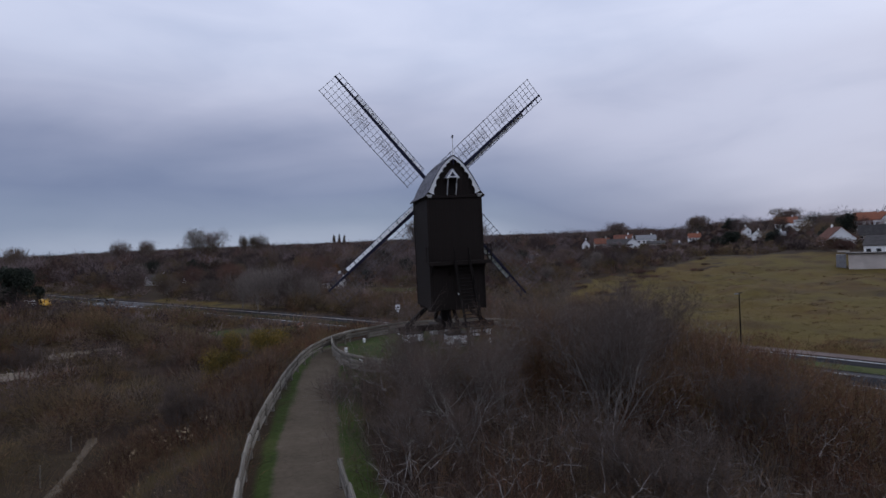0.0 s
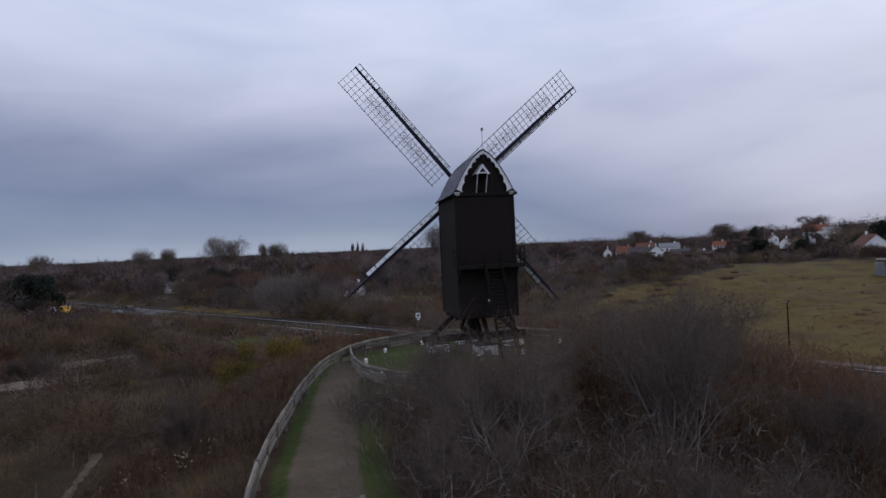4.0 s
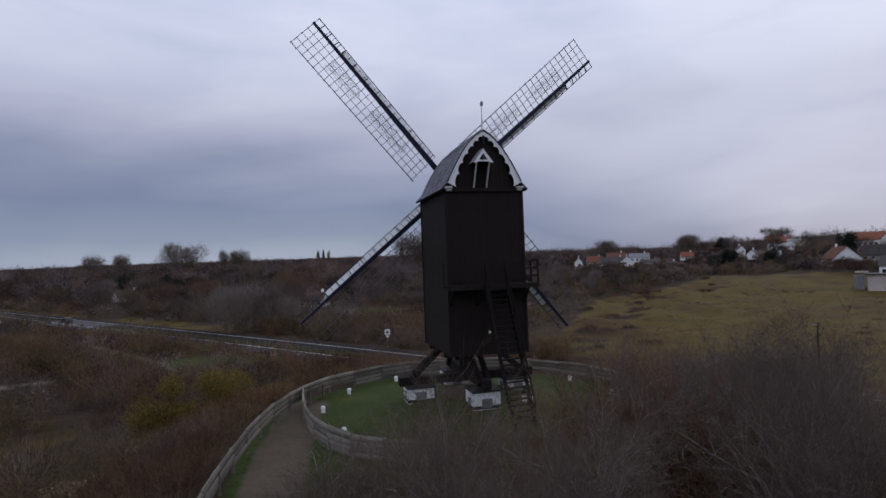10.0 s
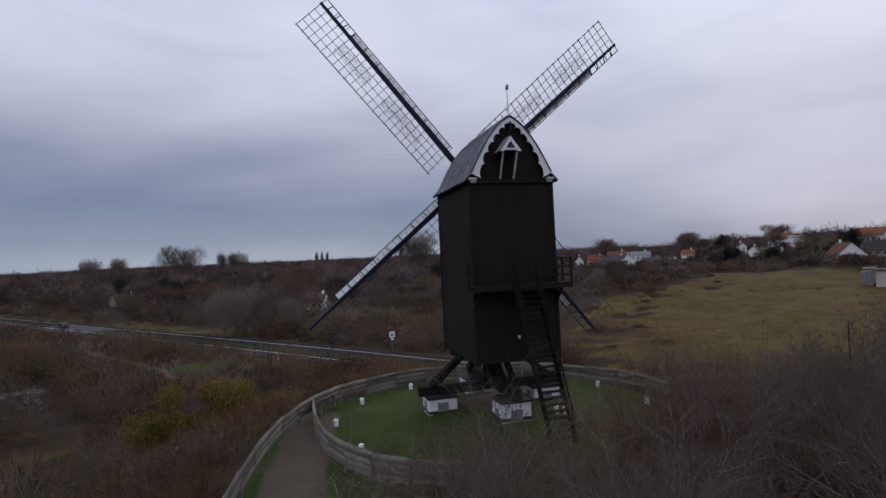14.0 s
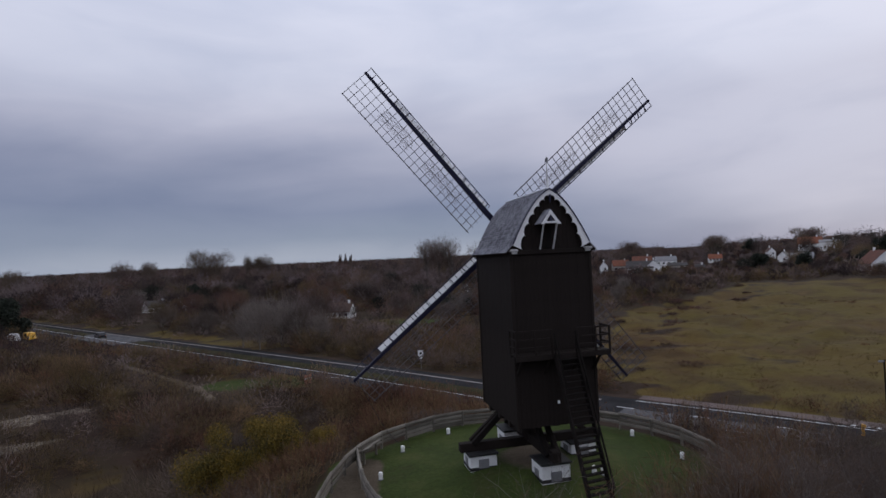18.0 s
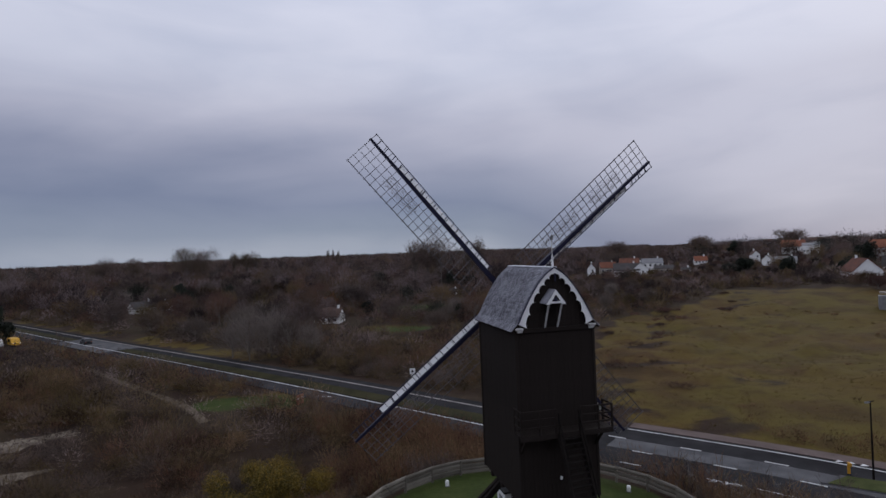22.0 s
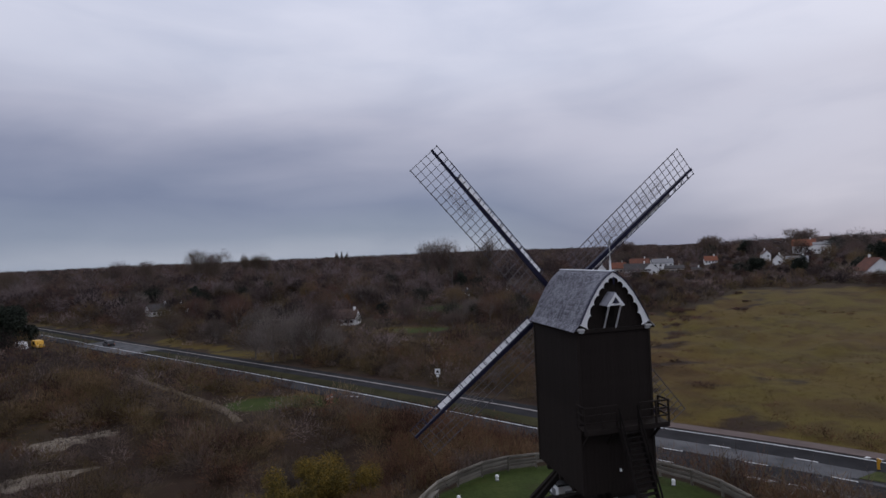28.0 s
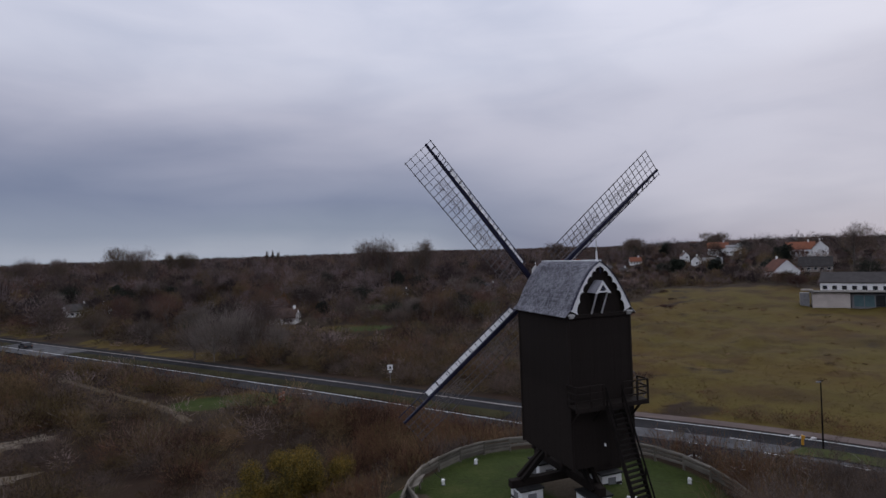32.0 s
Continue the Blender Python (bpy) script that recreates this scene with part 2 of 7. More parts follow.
def plant_material(name, stops, spread=0.65, island=0.35, patch=0.05, gain=1.0):
    """Colour of each plant by its own tone, varied twig by twig and in wide patches."""
    m = bpy.data.materials.new(name)
    m.use_nodes = True
    nt = m.node_tree
    N, L = nt.nodes.new, nt.links.new
    b = nt.nodes["Principled BSDF"]
    b.inputs["Roughness"].default_value, b.inputs["Specular IOR Level"].default_value = 0.95, 0.05
    tone, geo, tc, no = N("ShaderNodeAttribute"), N("ShaderNodeNewGeometry"), N("ShaderNodeTexCoord"), N("ShaderNodeTexNoise")
    tone.attribute_name = "tone"
    no.inputs["Scale"].default_value, no.inputs["Detail"].default_value = patch, 4
    L(tc.outputs["Object"], no.inputs["Vector"])
    grain = N("ShaderNodeTexNoise")
    grain.inputs["Scale"].default_value, grain.inputs["Detail"].default_value = 1.6, 4
    L(tc.outputs["Object"], grain.inputs["Vector"])
    def madd(a, k, c):
        n = N("ShaderNodeMath")
        n.operation = "MULTIPLY_ADD"
        L(a, n.inputs[0])
        n.inputs[1].default_value = k
        if isinstance(c, (int, float)):
            n.inputs[2].default_value = c
        else:
            L(c, n.inputs[2])
        return n.outputs[0]
    v = madd(geo.outputs["Random Per Island"], island, madd(tone.outputs["Fac"], spread, madd(no.outputs[0], 0.9, madd(grain.outputs[0], 0.5, -0.70 + 0.5 * (1 - spread - island)))))
    r = N("ShaderNodeValToRGB")
    e = r.color_ramp.elements
    e[0].position, e[0].color = 0.0, (*[c * gain for c in stops[0]], 1)
    e[1].position, e[1].color = 1.0, (*[c * gain for c in stops[-1]], 1)
    for i, c in enumerate(stops[1:-1]):
        e.new((i + 1) / (len(stops) - 1)).color = (*[x * gain for x in c], 1)
    L(v, r.inputs[0])
    L(r.outputs[0], b.inputs["Base Color"])
    # light comes through and round the fine twigs
    tl, ms = N("ShaderNodeBsdfTranslucent"), N("ShaderNodeMixShader")
    L(r.outputs[0], tl.inputs["Color"])
    ms.inputs[0].default_value = 0.42
    L(b.outputs[0], ms.inputs[1])
    L(tl.outputs[0], ms.inputs[2])
    L(ms.outputs[0], nt.nodes["Material Output"].inputs["Surface"])
    return m


TWIG = plant_material("thicket_twigs", ((0.0276, 0.0210, 0.0186), (0.0583, 0.0450, 0.0391), (0.0933, 0.0740, 0.0651), (0.1219, 0.0860, 0.0688), (0.1500, 0.1220, 0.1060)), 0.65, 0.28, 0.2, 1.38)
SCRUB = plant_material("red_brown_scrub", ((0.0180, 0.0110, 0.0090), (0.0480, 0.0270, 0.0195), (0.1113, 0.0580, 0.0372), (0.0742, 0.0560, 0.0279), (0.1590, 0.1050, 0.0651)), 0.9, 0.2, 0.08, 1.6)
WOOD = plant_material("grey_brown_bare_scrub", ((0.0229, 0.0179, 0.0170), (0.0478, 0.0357, 0.0340), (0.0853, 0.0620, 0.0580), (0.0645, 0.0508, 0.0340), (0.1248, 0.0940, 0.0880), (0.1560, 0.1222, 0.1150)), 1.0, 0.10, 0.02, 1.65)
WOOD_RED = plant_material("red_brown_bare_scrub", ((0.0270, 0.0179, 0.0170), (0.0603, 0.0357, 0.0310), (0.0936, 0.0526, 0.0430), (0.0686, 0.0489, 0.0300), (0.1248, 0.0752, 0.0620)), 1.0, 0.10, 0.02, 1.55)
# darker copies of WOOD and WOOD_RED: the far wood's shade is in the colour
FAR_WOOD = plant_material("shaded_purple_brown_wood", ((0.0208, 0.0169, 0.0170), (0.0416, 0.0320, 0.0320), (0.0728, 0.0536, 0.0520), (0.0541, 0.0442, 0.0320), (0.1019, 0.0780, 0.0770), (0.1352, 0.1072, 0.1060)), 1.0, 0.10, 0.02, 1.45)
FAR_WOOD_RED = plant_material("shaded_red_brown_wood", ((0.0270, 0.0188, 0.0180), (0.0572, 0.0357, 0.0310), (0.0874, 0.0517, 0.0430), (0.0624, 0.0451, 0.0300), (0.1144, 0.0714, 0.0600)), 1.0, 0.10, 0.02, 1.35)
HEATH = plant_material("olive_brown_heath", ((0.0287, 0.0207, 0.0130), (0.0551, 0.0376, 0.0223), (0.0728, 0.0564, 0.0242), (0.0970, 0.0658, 0.0391), (0.1378, 0.1015, 0.0577)), 0.9, 0.2, 0.06, 1.4)
STRAW = plant_material("dry_grass", ((0.036, 0.026, 0.012), (0.062, 0.050, 0.016), (0.078, 0.050, 0.022), (0.100, 0.072, 0.028), (0.125, 0.094, 0.044)), 0.6, 0.2, 0.05, 1.05)
PALE_TWIG = plant_material("pale_grey_twigs", ((0.080, 0.064, 0.056), (0.125, 0.102, 0.091), (0.170, 0.143, 0.128), (0.21, 0.18, 0.165)), 0.8, 0.15, 0.2, 1.0)
BRACKEN = plant_material("dead_bracken", ((0.040, 0.026, 0.019), (0.085, 0.053, 0.037), (0.135, 0.086, 0.058), (0.185, 0.130, 0.090)), 0.5, 0.5, 0.15, 1.0)
EVERGREEN = material("evergreen_foliage", (0.009, 0.013, 0.009), (0.024, 0.031, 0.019), 0.3, 0.8, 0.0, 2, island=0.8)
LEAF_YELLOW = material("yellowing_leaves", (0.046, 0.046, 0.012), (0.27, 0.170, 0.022), 0.35, 0.8, 0.0, 2, island=0.8)
LEAF_DULL = material("faded_leaves", (0.085, 0.055, 0.030), (0.25, 0.185, 0.115), 0.4, 0.8, 0.0, 2, island=0.8)
LEAF_RUST = material("rusty_leaves", (0.10, 0.040, 0.012), (0.24, 0.11, 0.035), 0.4, 0.8, 0.0, 2, island=0.8)


STRAW_GREEN = material("rank_grass", (0.018, 0.018, 0.010), (0.050, 0.046, 0.022), 0.25, 0.95, 0.4, 4, spec=0.05)


def cover_material():
    """Heath, lawn, rough pasture and trodden sand, mixed by what grows where."""
    m = bpy.data.materials.new("ground_cover")
    m.use_nodes = True
    nt = m.node_tree
    N, L = nt.nodes.new, nt.links.new
    b = nt.nodes["Principled BSDF"]
    b.inputs["Roughness"].default_value = 0.95
    b.inputs["Specular IOR Level"].default_value = 0.1
    tc = N("ShaderNodeTexCoord")
    def noise_(scale, detail=5, rough=0.6):
        n = N("ShaderNodeTexNoise")
        n.inputs["Scale"].default_value, n.inputs["Detail"].default_value, n.inputs["Roughness"].default_value = scale, detail, rough
        L(tc.outputs["Object"], n.inputs["Vector"])
        return n.outputs[0]
    def ramp_(src, stops):
        r = N("ShaderNodeValToRGB")
        e = r.color_ramp.elements
        e[0].position, e[0].color = stops[0][0], (*stops[0][1], 1)
        e[1].position, e[1].color = stops[-1][0], (*stops[-1][1], 1)
        for p, c in stops[1:-1]:
            e.new(p).color = (*c, 1)
        L(src, r.inputs[0])
        return r.outputs[0]
    patch, mid, fine = noise_(0.045, 7, 0.62), noise_(0.4, 6, 0.65), noise_(5.0, 4)
    def blend(a, bb, k):
        n = N("ShaderNodeMixRGB")
        if isinstance(k, float):
            n.inputs[0].default_value = k
        else:
            L(k, n.inputs[0])
        L(a, n.inputs[1])
        L(bb, n.inputs[2])
        return n.outputs[0]
    heath = blend(ramp_(patch, ((0.32, (0.0176, 0.0108, 0.0078)), (0.44, (0.0352, 0.0208, 0.0148)), (0.53, (0.0448, 0.0352, 0.0172)), (0.60, (0.0336, 0.0200, 0.0140)), (0.72, (0.0720, 0.0496, 0.0312)))),
                  ramp_(mid, ((0.3, (0.0160, 0.0100, 0.0078)), (0.55, (0.0368, 0.0232, 0.0156)), (0.75, (0.0720, 0.0480, 0.0312)))), 0.5)
    lawn = blend(ramp_(mid, ((0.32, (0.042, 0.037, 0.015)), (0.45, (0.030, 0.045, 0.011)), (0.55, (0.042, 0.058, 0.014)), (0.70, (0.076, 0.076, 0.026)))), ramp_(fine, ((0.3, (0.020, 0.034, 0.009)), (0.7, (0.060, 0.078, 0.020)))), 0.45)
    broad = noise_(0.024, 5, 0.6)
    field = blend(ramp_(patch, ((0.30, (0.0353, 0.0194, 0.0098)), (0.39, (0.0882, 0.0484, 0.0171)), (0.46, (0.0784, 0.0616, 0.0131)), (0.52, (0.0648, 0.0370, 0.0139)), (0.58, (0.0706, 0.0590, 0.0131)), (0.66, (0.0686, 0.0352, 0.0147)), (0.78, (0.1373, 0.0880, 0.0310)))),
                  ramp_(mid, ((0.3, (0.0313, 0.0194, 0.0089)), (0.5, (0.0706, 0.0493, 0.0147)), (0.72, (0.1225, 0.0774, 0.0278)))), 0.45)
    field = blend(field, ramp_(broad, ((0.36, (0.0746, 0.0370, 0.0147)), (0.45, (0.0863, 0.0528, 0.0156)), (0.53, (0.0725, 0.0686, 0.0122)), (0.60, (0.0588, 0.0370, 0.0147)), (0.68, (0.0921, 0.0528, 0.0196)))), 0.5)
    clump = noise_(0.06, 8, 0.7)
    field = blend(field, ramp_(clump, ((0.34, (0.0260, 0.0150, 0.0085)), (0.44, (0.0600, 0.0340, 0.0125)), (0.50, (0.0820, 0.0560, 0.0140)), (0.55, (0.0980, 0.0720, 0.0170)), (0.62, (0.0560, 0.0330, 0.0140)), (0.70, (0.1200, 0.0800, 0.0330)))), 0.62)
    sand = blend(ramp_(mid, ((0.3, (0.060, 0.047, 0.032)), (0.6, (0.110, 0.088, 0.064)), (0.75, (0.165, 0.140, 0.112)))), ramp_(fine, ((0.3, (0.060, 0.046, 0.033)), (0.7, (0.125, 0.100, 0.075)))), 0.4)
    att = N("ShaderNodeVertexColor")
    att.layer_name = "cover"
    sep = N("ShaderNodeSeparateColor")
    L(att.outputs[0], sep.inputs[0])
    def mask(ch):
        s = N("ShaderNodeMath")
        s.operation = "MULTIPLY_ADD"
        L(mid, s.inputs[0])
        s.inputs[1].default_value = 0.7
        a = N("ShaderNodeMath")
        a.operation = "SUBTRACT"
        L(sep.outputs[ch], a.inputs[0])
        a.inputs[1].default_value = 0.35
        L(a.outputs[0], s.inputs[2])
        r = N("ShaderNodeMapRange")
        r.inputs[1].default_value, r.inputs[2].default_value = 0.36, 0.64
        L(s.outputs[0], r.inputs[0])
        return r.outputs[0]
    col = blend(blend(blend(heath, field, mask(1)), lawn, mask(0)), sand, mask(2))
    L(col, b.inputs["Base Color"])
    bp = N("ShaderNodeBump")
    bp.inputs["Strength"].default_value, bp.inputs["Distance"].default_value = 0.6, 0.08
    L(fine, bp.inputs["Height"])
    L(bp.outputs[0], b.inputs["Normal"])
    return m


SAND_BRIGHT = material("bleached_sand", (0.085, 0.067, 0.050), (0.27, 0.23, 0.185), 0.8, 0.95, 0.3, 5, spec=0.05)
SAND = material("pale_sand", (0.070, 0.054, 0.039), (0.150, 0.120, 0.090), 0.4, 0.95, 0.3, 6, spec=0.05)
ISLE_GRASS = material("short_grass", (0.030, 0.042, 0.015), (0.075, 0.080, 0.030), 0.8, 0.95, 0.4, 8, spec=0.05)


GROUND = cover_material()


# ---- builders ----
def link_mesh(name, me, mat, parent=None, label=""):
    ob = new(name, me)
    if mat:
        me.materials.append(mat)
    if parent:
        ob.parent = parent
    if label:
        ob["label"] = label
    return ob


def part(name, bm, mat, parent=None, label=""):
    me = bpy.data.meshes.new(name)
    bm.normal_update()
    bm.to_mesh(me)
    bm.free()
    return link_mesh(name, me, mat, parent, label)


def thing(name, label, category, at=(0, 0, 0), rz=0.0, group="", kind=""):
    ob = new(name)
    ob.empty_display_size = 0.2
    ob.matrix_world = pose(*at, 0, 0, rz)
    return tagged(ob, label, category, group, kind)


def box(bm, centre, size, rot=None, bevel=0.0):
    m = Matrix.Translation(centre) @ (rot.to_4x4() if rot else Matrix()) @ Matrix.Diagonal((*size, 1))
    r = bmesh.ops.create_cube(bm, size=1, matrix=m)
    if bevel:
        es = list({e for v in r["verts"] for e in v.link_edges})
        bmesh.ops.bevel(bm, geom=es, offset=bevel, segments=1, affect="EDGES", profile=0.5)
    return bm


def frame_to(p0, p1, up=(0, 0, 1)):
    """A turn whose x runs from p0 to p1 and whose z is as near to up as it can be."""
    x = (Vector(p1) - Vector(p0)).normalized()
    y = Vector(up).cross(x)
    if y.length < 1e-4:
        y = Vector((0, 1, 0))
    y.normalize()
    return Matrix((x, y, x.cross(y))).transposed()


def beam(bm, p0, p1, width, height, up=(0, 0, 1), bevel=0.0):
    p0, p1 = Vector(p0), Vector(p1)
    return box(bm, (p0 + p1) / 2, ((p1 - p0).length, width, height), frame_to(p0, p1, up), bevel)


def rod(bm, p0, p1, r0, r1=None, n=8):
    p0, p1 = Vector(p0), Vector(p1)
    r1 = r0 if r1 is None else r1
    m = Matrix.Translation((p0 + p1) / 2) @ (p1 - p0).to_track_quat("Z", "Y").to_matrix().to_4x4()
    bmesh.ops.create_cone(bm, cap_ends=True, segments=n, radius1=r0, radius2=max(r1, 0.0005), depth=(p1 - p0).length, matrix=m)
    return bm


def B():
    return bmesh.new()


def prism(bm, pts, offset):
    """A flat outline swept by offset."""
    a = [bm.verts.new(p) for p in pts]
    b = [bm.verts.new(Vector(p) + Vector(offset)) for p in pts]
    bm.faces.new(a)
    bm.faces.new(b[::-1])
    n = len(pts)
    for i in range(n):
        bm.faces.new((a[i], b[i], b[(i + 1) % n], a[(i + 1) % n]))
    bmesh.ops.recalc_face_normals(bm, faces=bm.faces[:])
    return bm


def tri_mesh(name, V, F, mat, parent=None, label="", tone=None):
    """A mesh from arrays of places and triangles."""
    me = bpy.data.meshes.new(name)
    V, F = np.asarray(V, np.float32).reshape(-1, 3), np.asarray(F, np.int32).reshape(-1, 3)
    me.vertices.add(len(V))
    me.vertices.foreach_set("co", V.ravel())
    me.loops.add(F.size)
    me.loops.foreach_set("vertex_index", F.ravel())
    me.polygons.add(len(F))
    me.polygons.foreach_set("loop_start", np.arange(0, F.size, 3, dtype=np.int32))
    me.polygons.foreach_set("loop_total", np.full(len(F), 3, np.int32))
    me.update(calc_edges=True)
    if tone is not None:
        me.attributes.new("tone", "FLOAT", "POINT").data.foreach_set("value", np.asarray(tone, np.float32))
    return link_mesh(name, me, mat, parent, label)


# ---- the lie of the land ----
RNG = np.random.default_rng(7)
ROAD = np.array([(-330, 500), (-250, 392), (-180, 299), (-124, 224), (-67, 147.8), (-29.6, 99), (-2, 62.5), (12.8, 41.8), (20.3, 31.4), (27, 23.4), (32.5, 17.0), (37.5, 9.5), (43, -1), (49, -14), (58, -36), (70, -70)], float)
TRACK = np.array([(-10.4, -90), (-10.4, -30), (-10.6, -16), (-10.2, -6), (-9.6, 0), (-8.9, 4.0)], float)


FIELD_EDGE = np.array([(20, 30), (27, 50), (40, 70), (57, 99), (69, 111), (90, 115), (103, 121), (124, 136), (150, 152), (200, 168)], float)


def to_line(x, y, line):
    """Distance to a polyline, and which side (right of its run is positive)."""
    best, side = np.full(np.shape(x), 1e9), np.zeros(np.shape(x))
    for (ax, ay), (bx, by) in zip(line[:-1], line[1:]):
        dx, dy = bx - ax, by - ay
        l2 = dx * dx + dy * dy
        k = np.clip(((x - ax) * dx + (y - ay) * dy) / l2, 0, 1)
        px, py = x - ax - k * dx, y - ay - k * dy
        d = np.hypot(px, py)
        s = np.sign(dy * px - dx * py)
        side = np.where(d < best, s, side)
        best = np.minimum(best, d)
    return best, side


def waves(x, y, scale, seed):
    """Smooth rolling noise from a sum of sines."""
    r = np.random.default_rng(seed)
    out = 0
    for k in range(7):
        a, f, p = r.uniform(0, 2 * math.pi), r.uniform(0.6, 1.8) / scale, r.uniform(0, 2 * math.pi)
        out = out + np.sin(2 * math.pi * f * (x * math.cos(a) + y * math.sin(a)) + p) / (1 + 0.35 * k)
    return out / 3.2


def smooth(a, b, v):
    k = np.clip((v - a) / (b - a), 0, 1)
    return k * k * (3 - 2 * k)


def in_field(x, y):
    """Metres inside the pasture's outline."""
    d, s = to_line(x, y, FIELD_EDGE)
    return np.where(s > 0, d, -d)


def land(x, y):
    x, y = np.asarray(x, float), np.asarray(y, float)
    D = np.hypot(x, y)
    rd, rs = to_line(x, y, ROAD)
    off = np.where(rs > 0, rd, -rd)          # metres towards the mill from the far edge line
    flat = np.maximum(np.maximum(off - 11.5, -1.6 - off), 0)
    east = smooth(-10, 60, x - 0.1 * y)
    az = np.degrees(np.arctan2(x, y))
    west = 1 - smooth(-26, -14, az)
    rise = np.interp(D, (0, 170, 500, 1000, 1700, 2600), (0, 0, 4.6, 11.5, 20.0, 22.0)) * (1 - 0.16 * west)
    slope = np.interp(D, (0, 135, 310, 600, 1700, 2600), (0, 0, 3.7, 6.5, 14.5, 17.0))
    hill = np.interp(D, (0, 150, 185, 240, 330, 450, 1700, 2600), (0, 0, 2.0, 5.0, 10.6, 11.2, 17.5, 18.5))
    k = smooth(18, 27, az)
    rise = rise + (slope - rise) * k
    shelf = np.interp(D, (0, 135, 310, 352, 400, 450, 1700, 2600), (0, 0, 3.9, 6.0, 10.0, 11.2, 16.5, 18.0))
    k = smooth(36, 43, az)
    rise = rise + (shelf - rise) * k
    k = smooth(46, 53, az)
    rise = rise + (hill - rise) * k
    plain = -5.2 + rise + 2.3 * np.exp(-((x - 128) ** 2 + (y - 128) ** 2) / (2 * 34 ** 2)) * (off < -3)
    plain = plain + smooth(4, 40, flat) * (0.55 * waves(x, y, 30, 1) + 0.28 * waves(x, y, 9, 2) + east * (0.40 + 0.85 * np.exp(-((x - 75) ** 2 + (y - 85) ** 2) / (2 * 30 ** 2))) * np.maximum(waves(x, y, 13, 5), -0.2))
    plain = -5.2 + (plain + 5.2) * smooth(0, 22, flat) - 0.25 * smooth(0, 1.5, flat) * (1 - smooth(2, 7, flat))
    d1 = np.hypot(x + 0.5, y) - 10.2
    d2 = to_line(x, y, TRACK)[0] - 2.3
    d = np.maximum(np.minimum(d1, d2), 0)
    back = smooth(-9, -3, x) * (1 - smooth(-9, 1, y))
    reach = 12.5 + 14 * back
    k = 1 - smooth(0.0, 1.0, d / reach)
    top = 0.12 + 0.95 * np.exp(-(D / 5.2) ** 2) + 0.05 * waves(x, y, 5, 3) - 0.5 * smooth(-25, -60, y) * 0
    return plain + (top - plain) * k + (1 - k) * k * 1.2 * waves(x, y, 7, 4)


def ground_at(x, y):
    return float(land(np.array([x]), np.array([y]))[0])


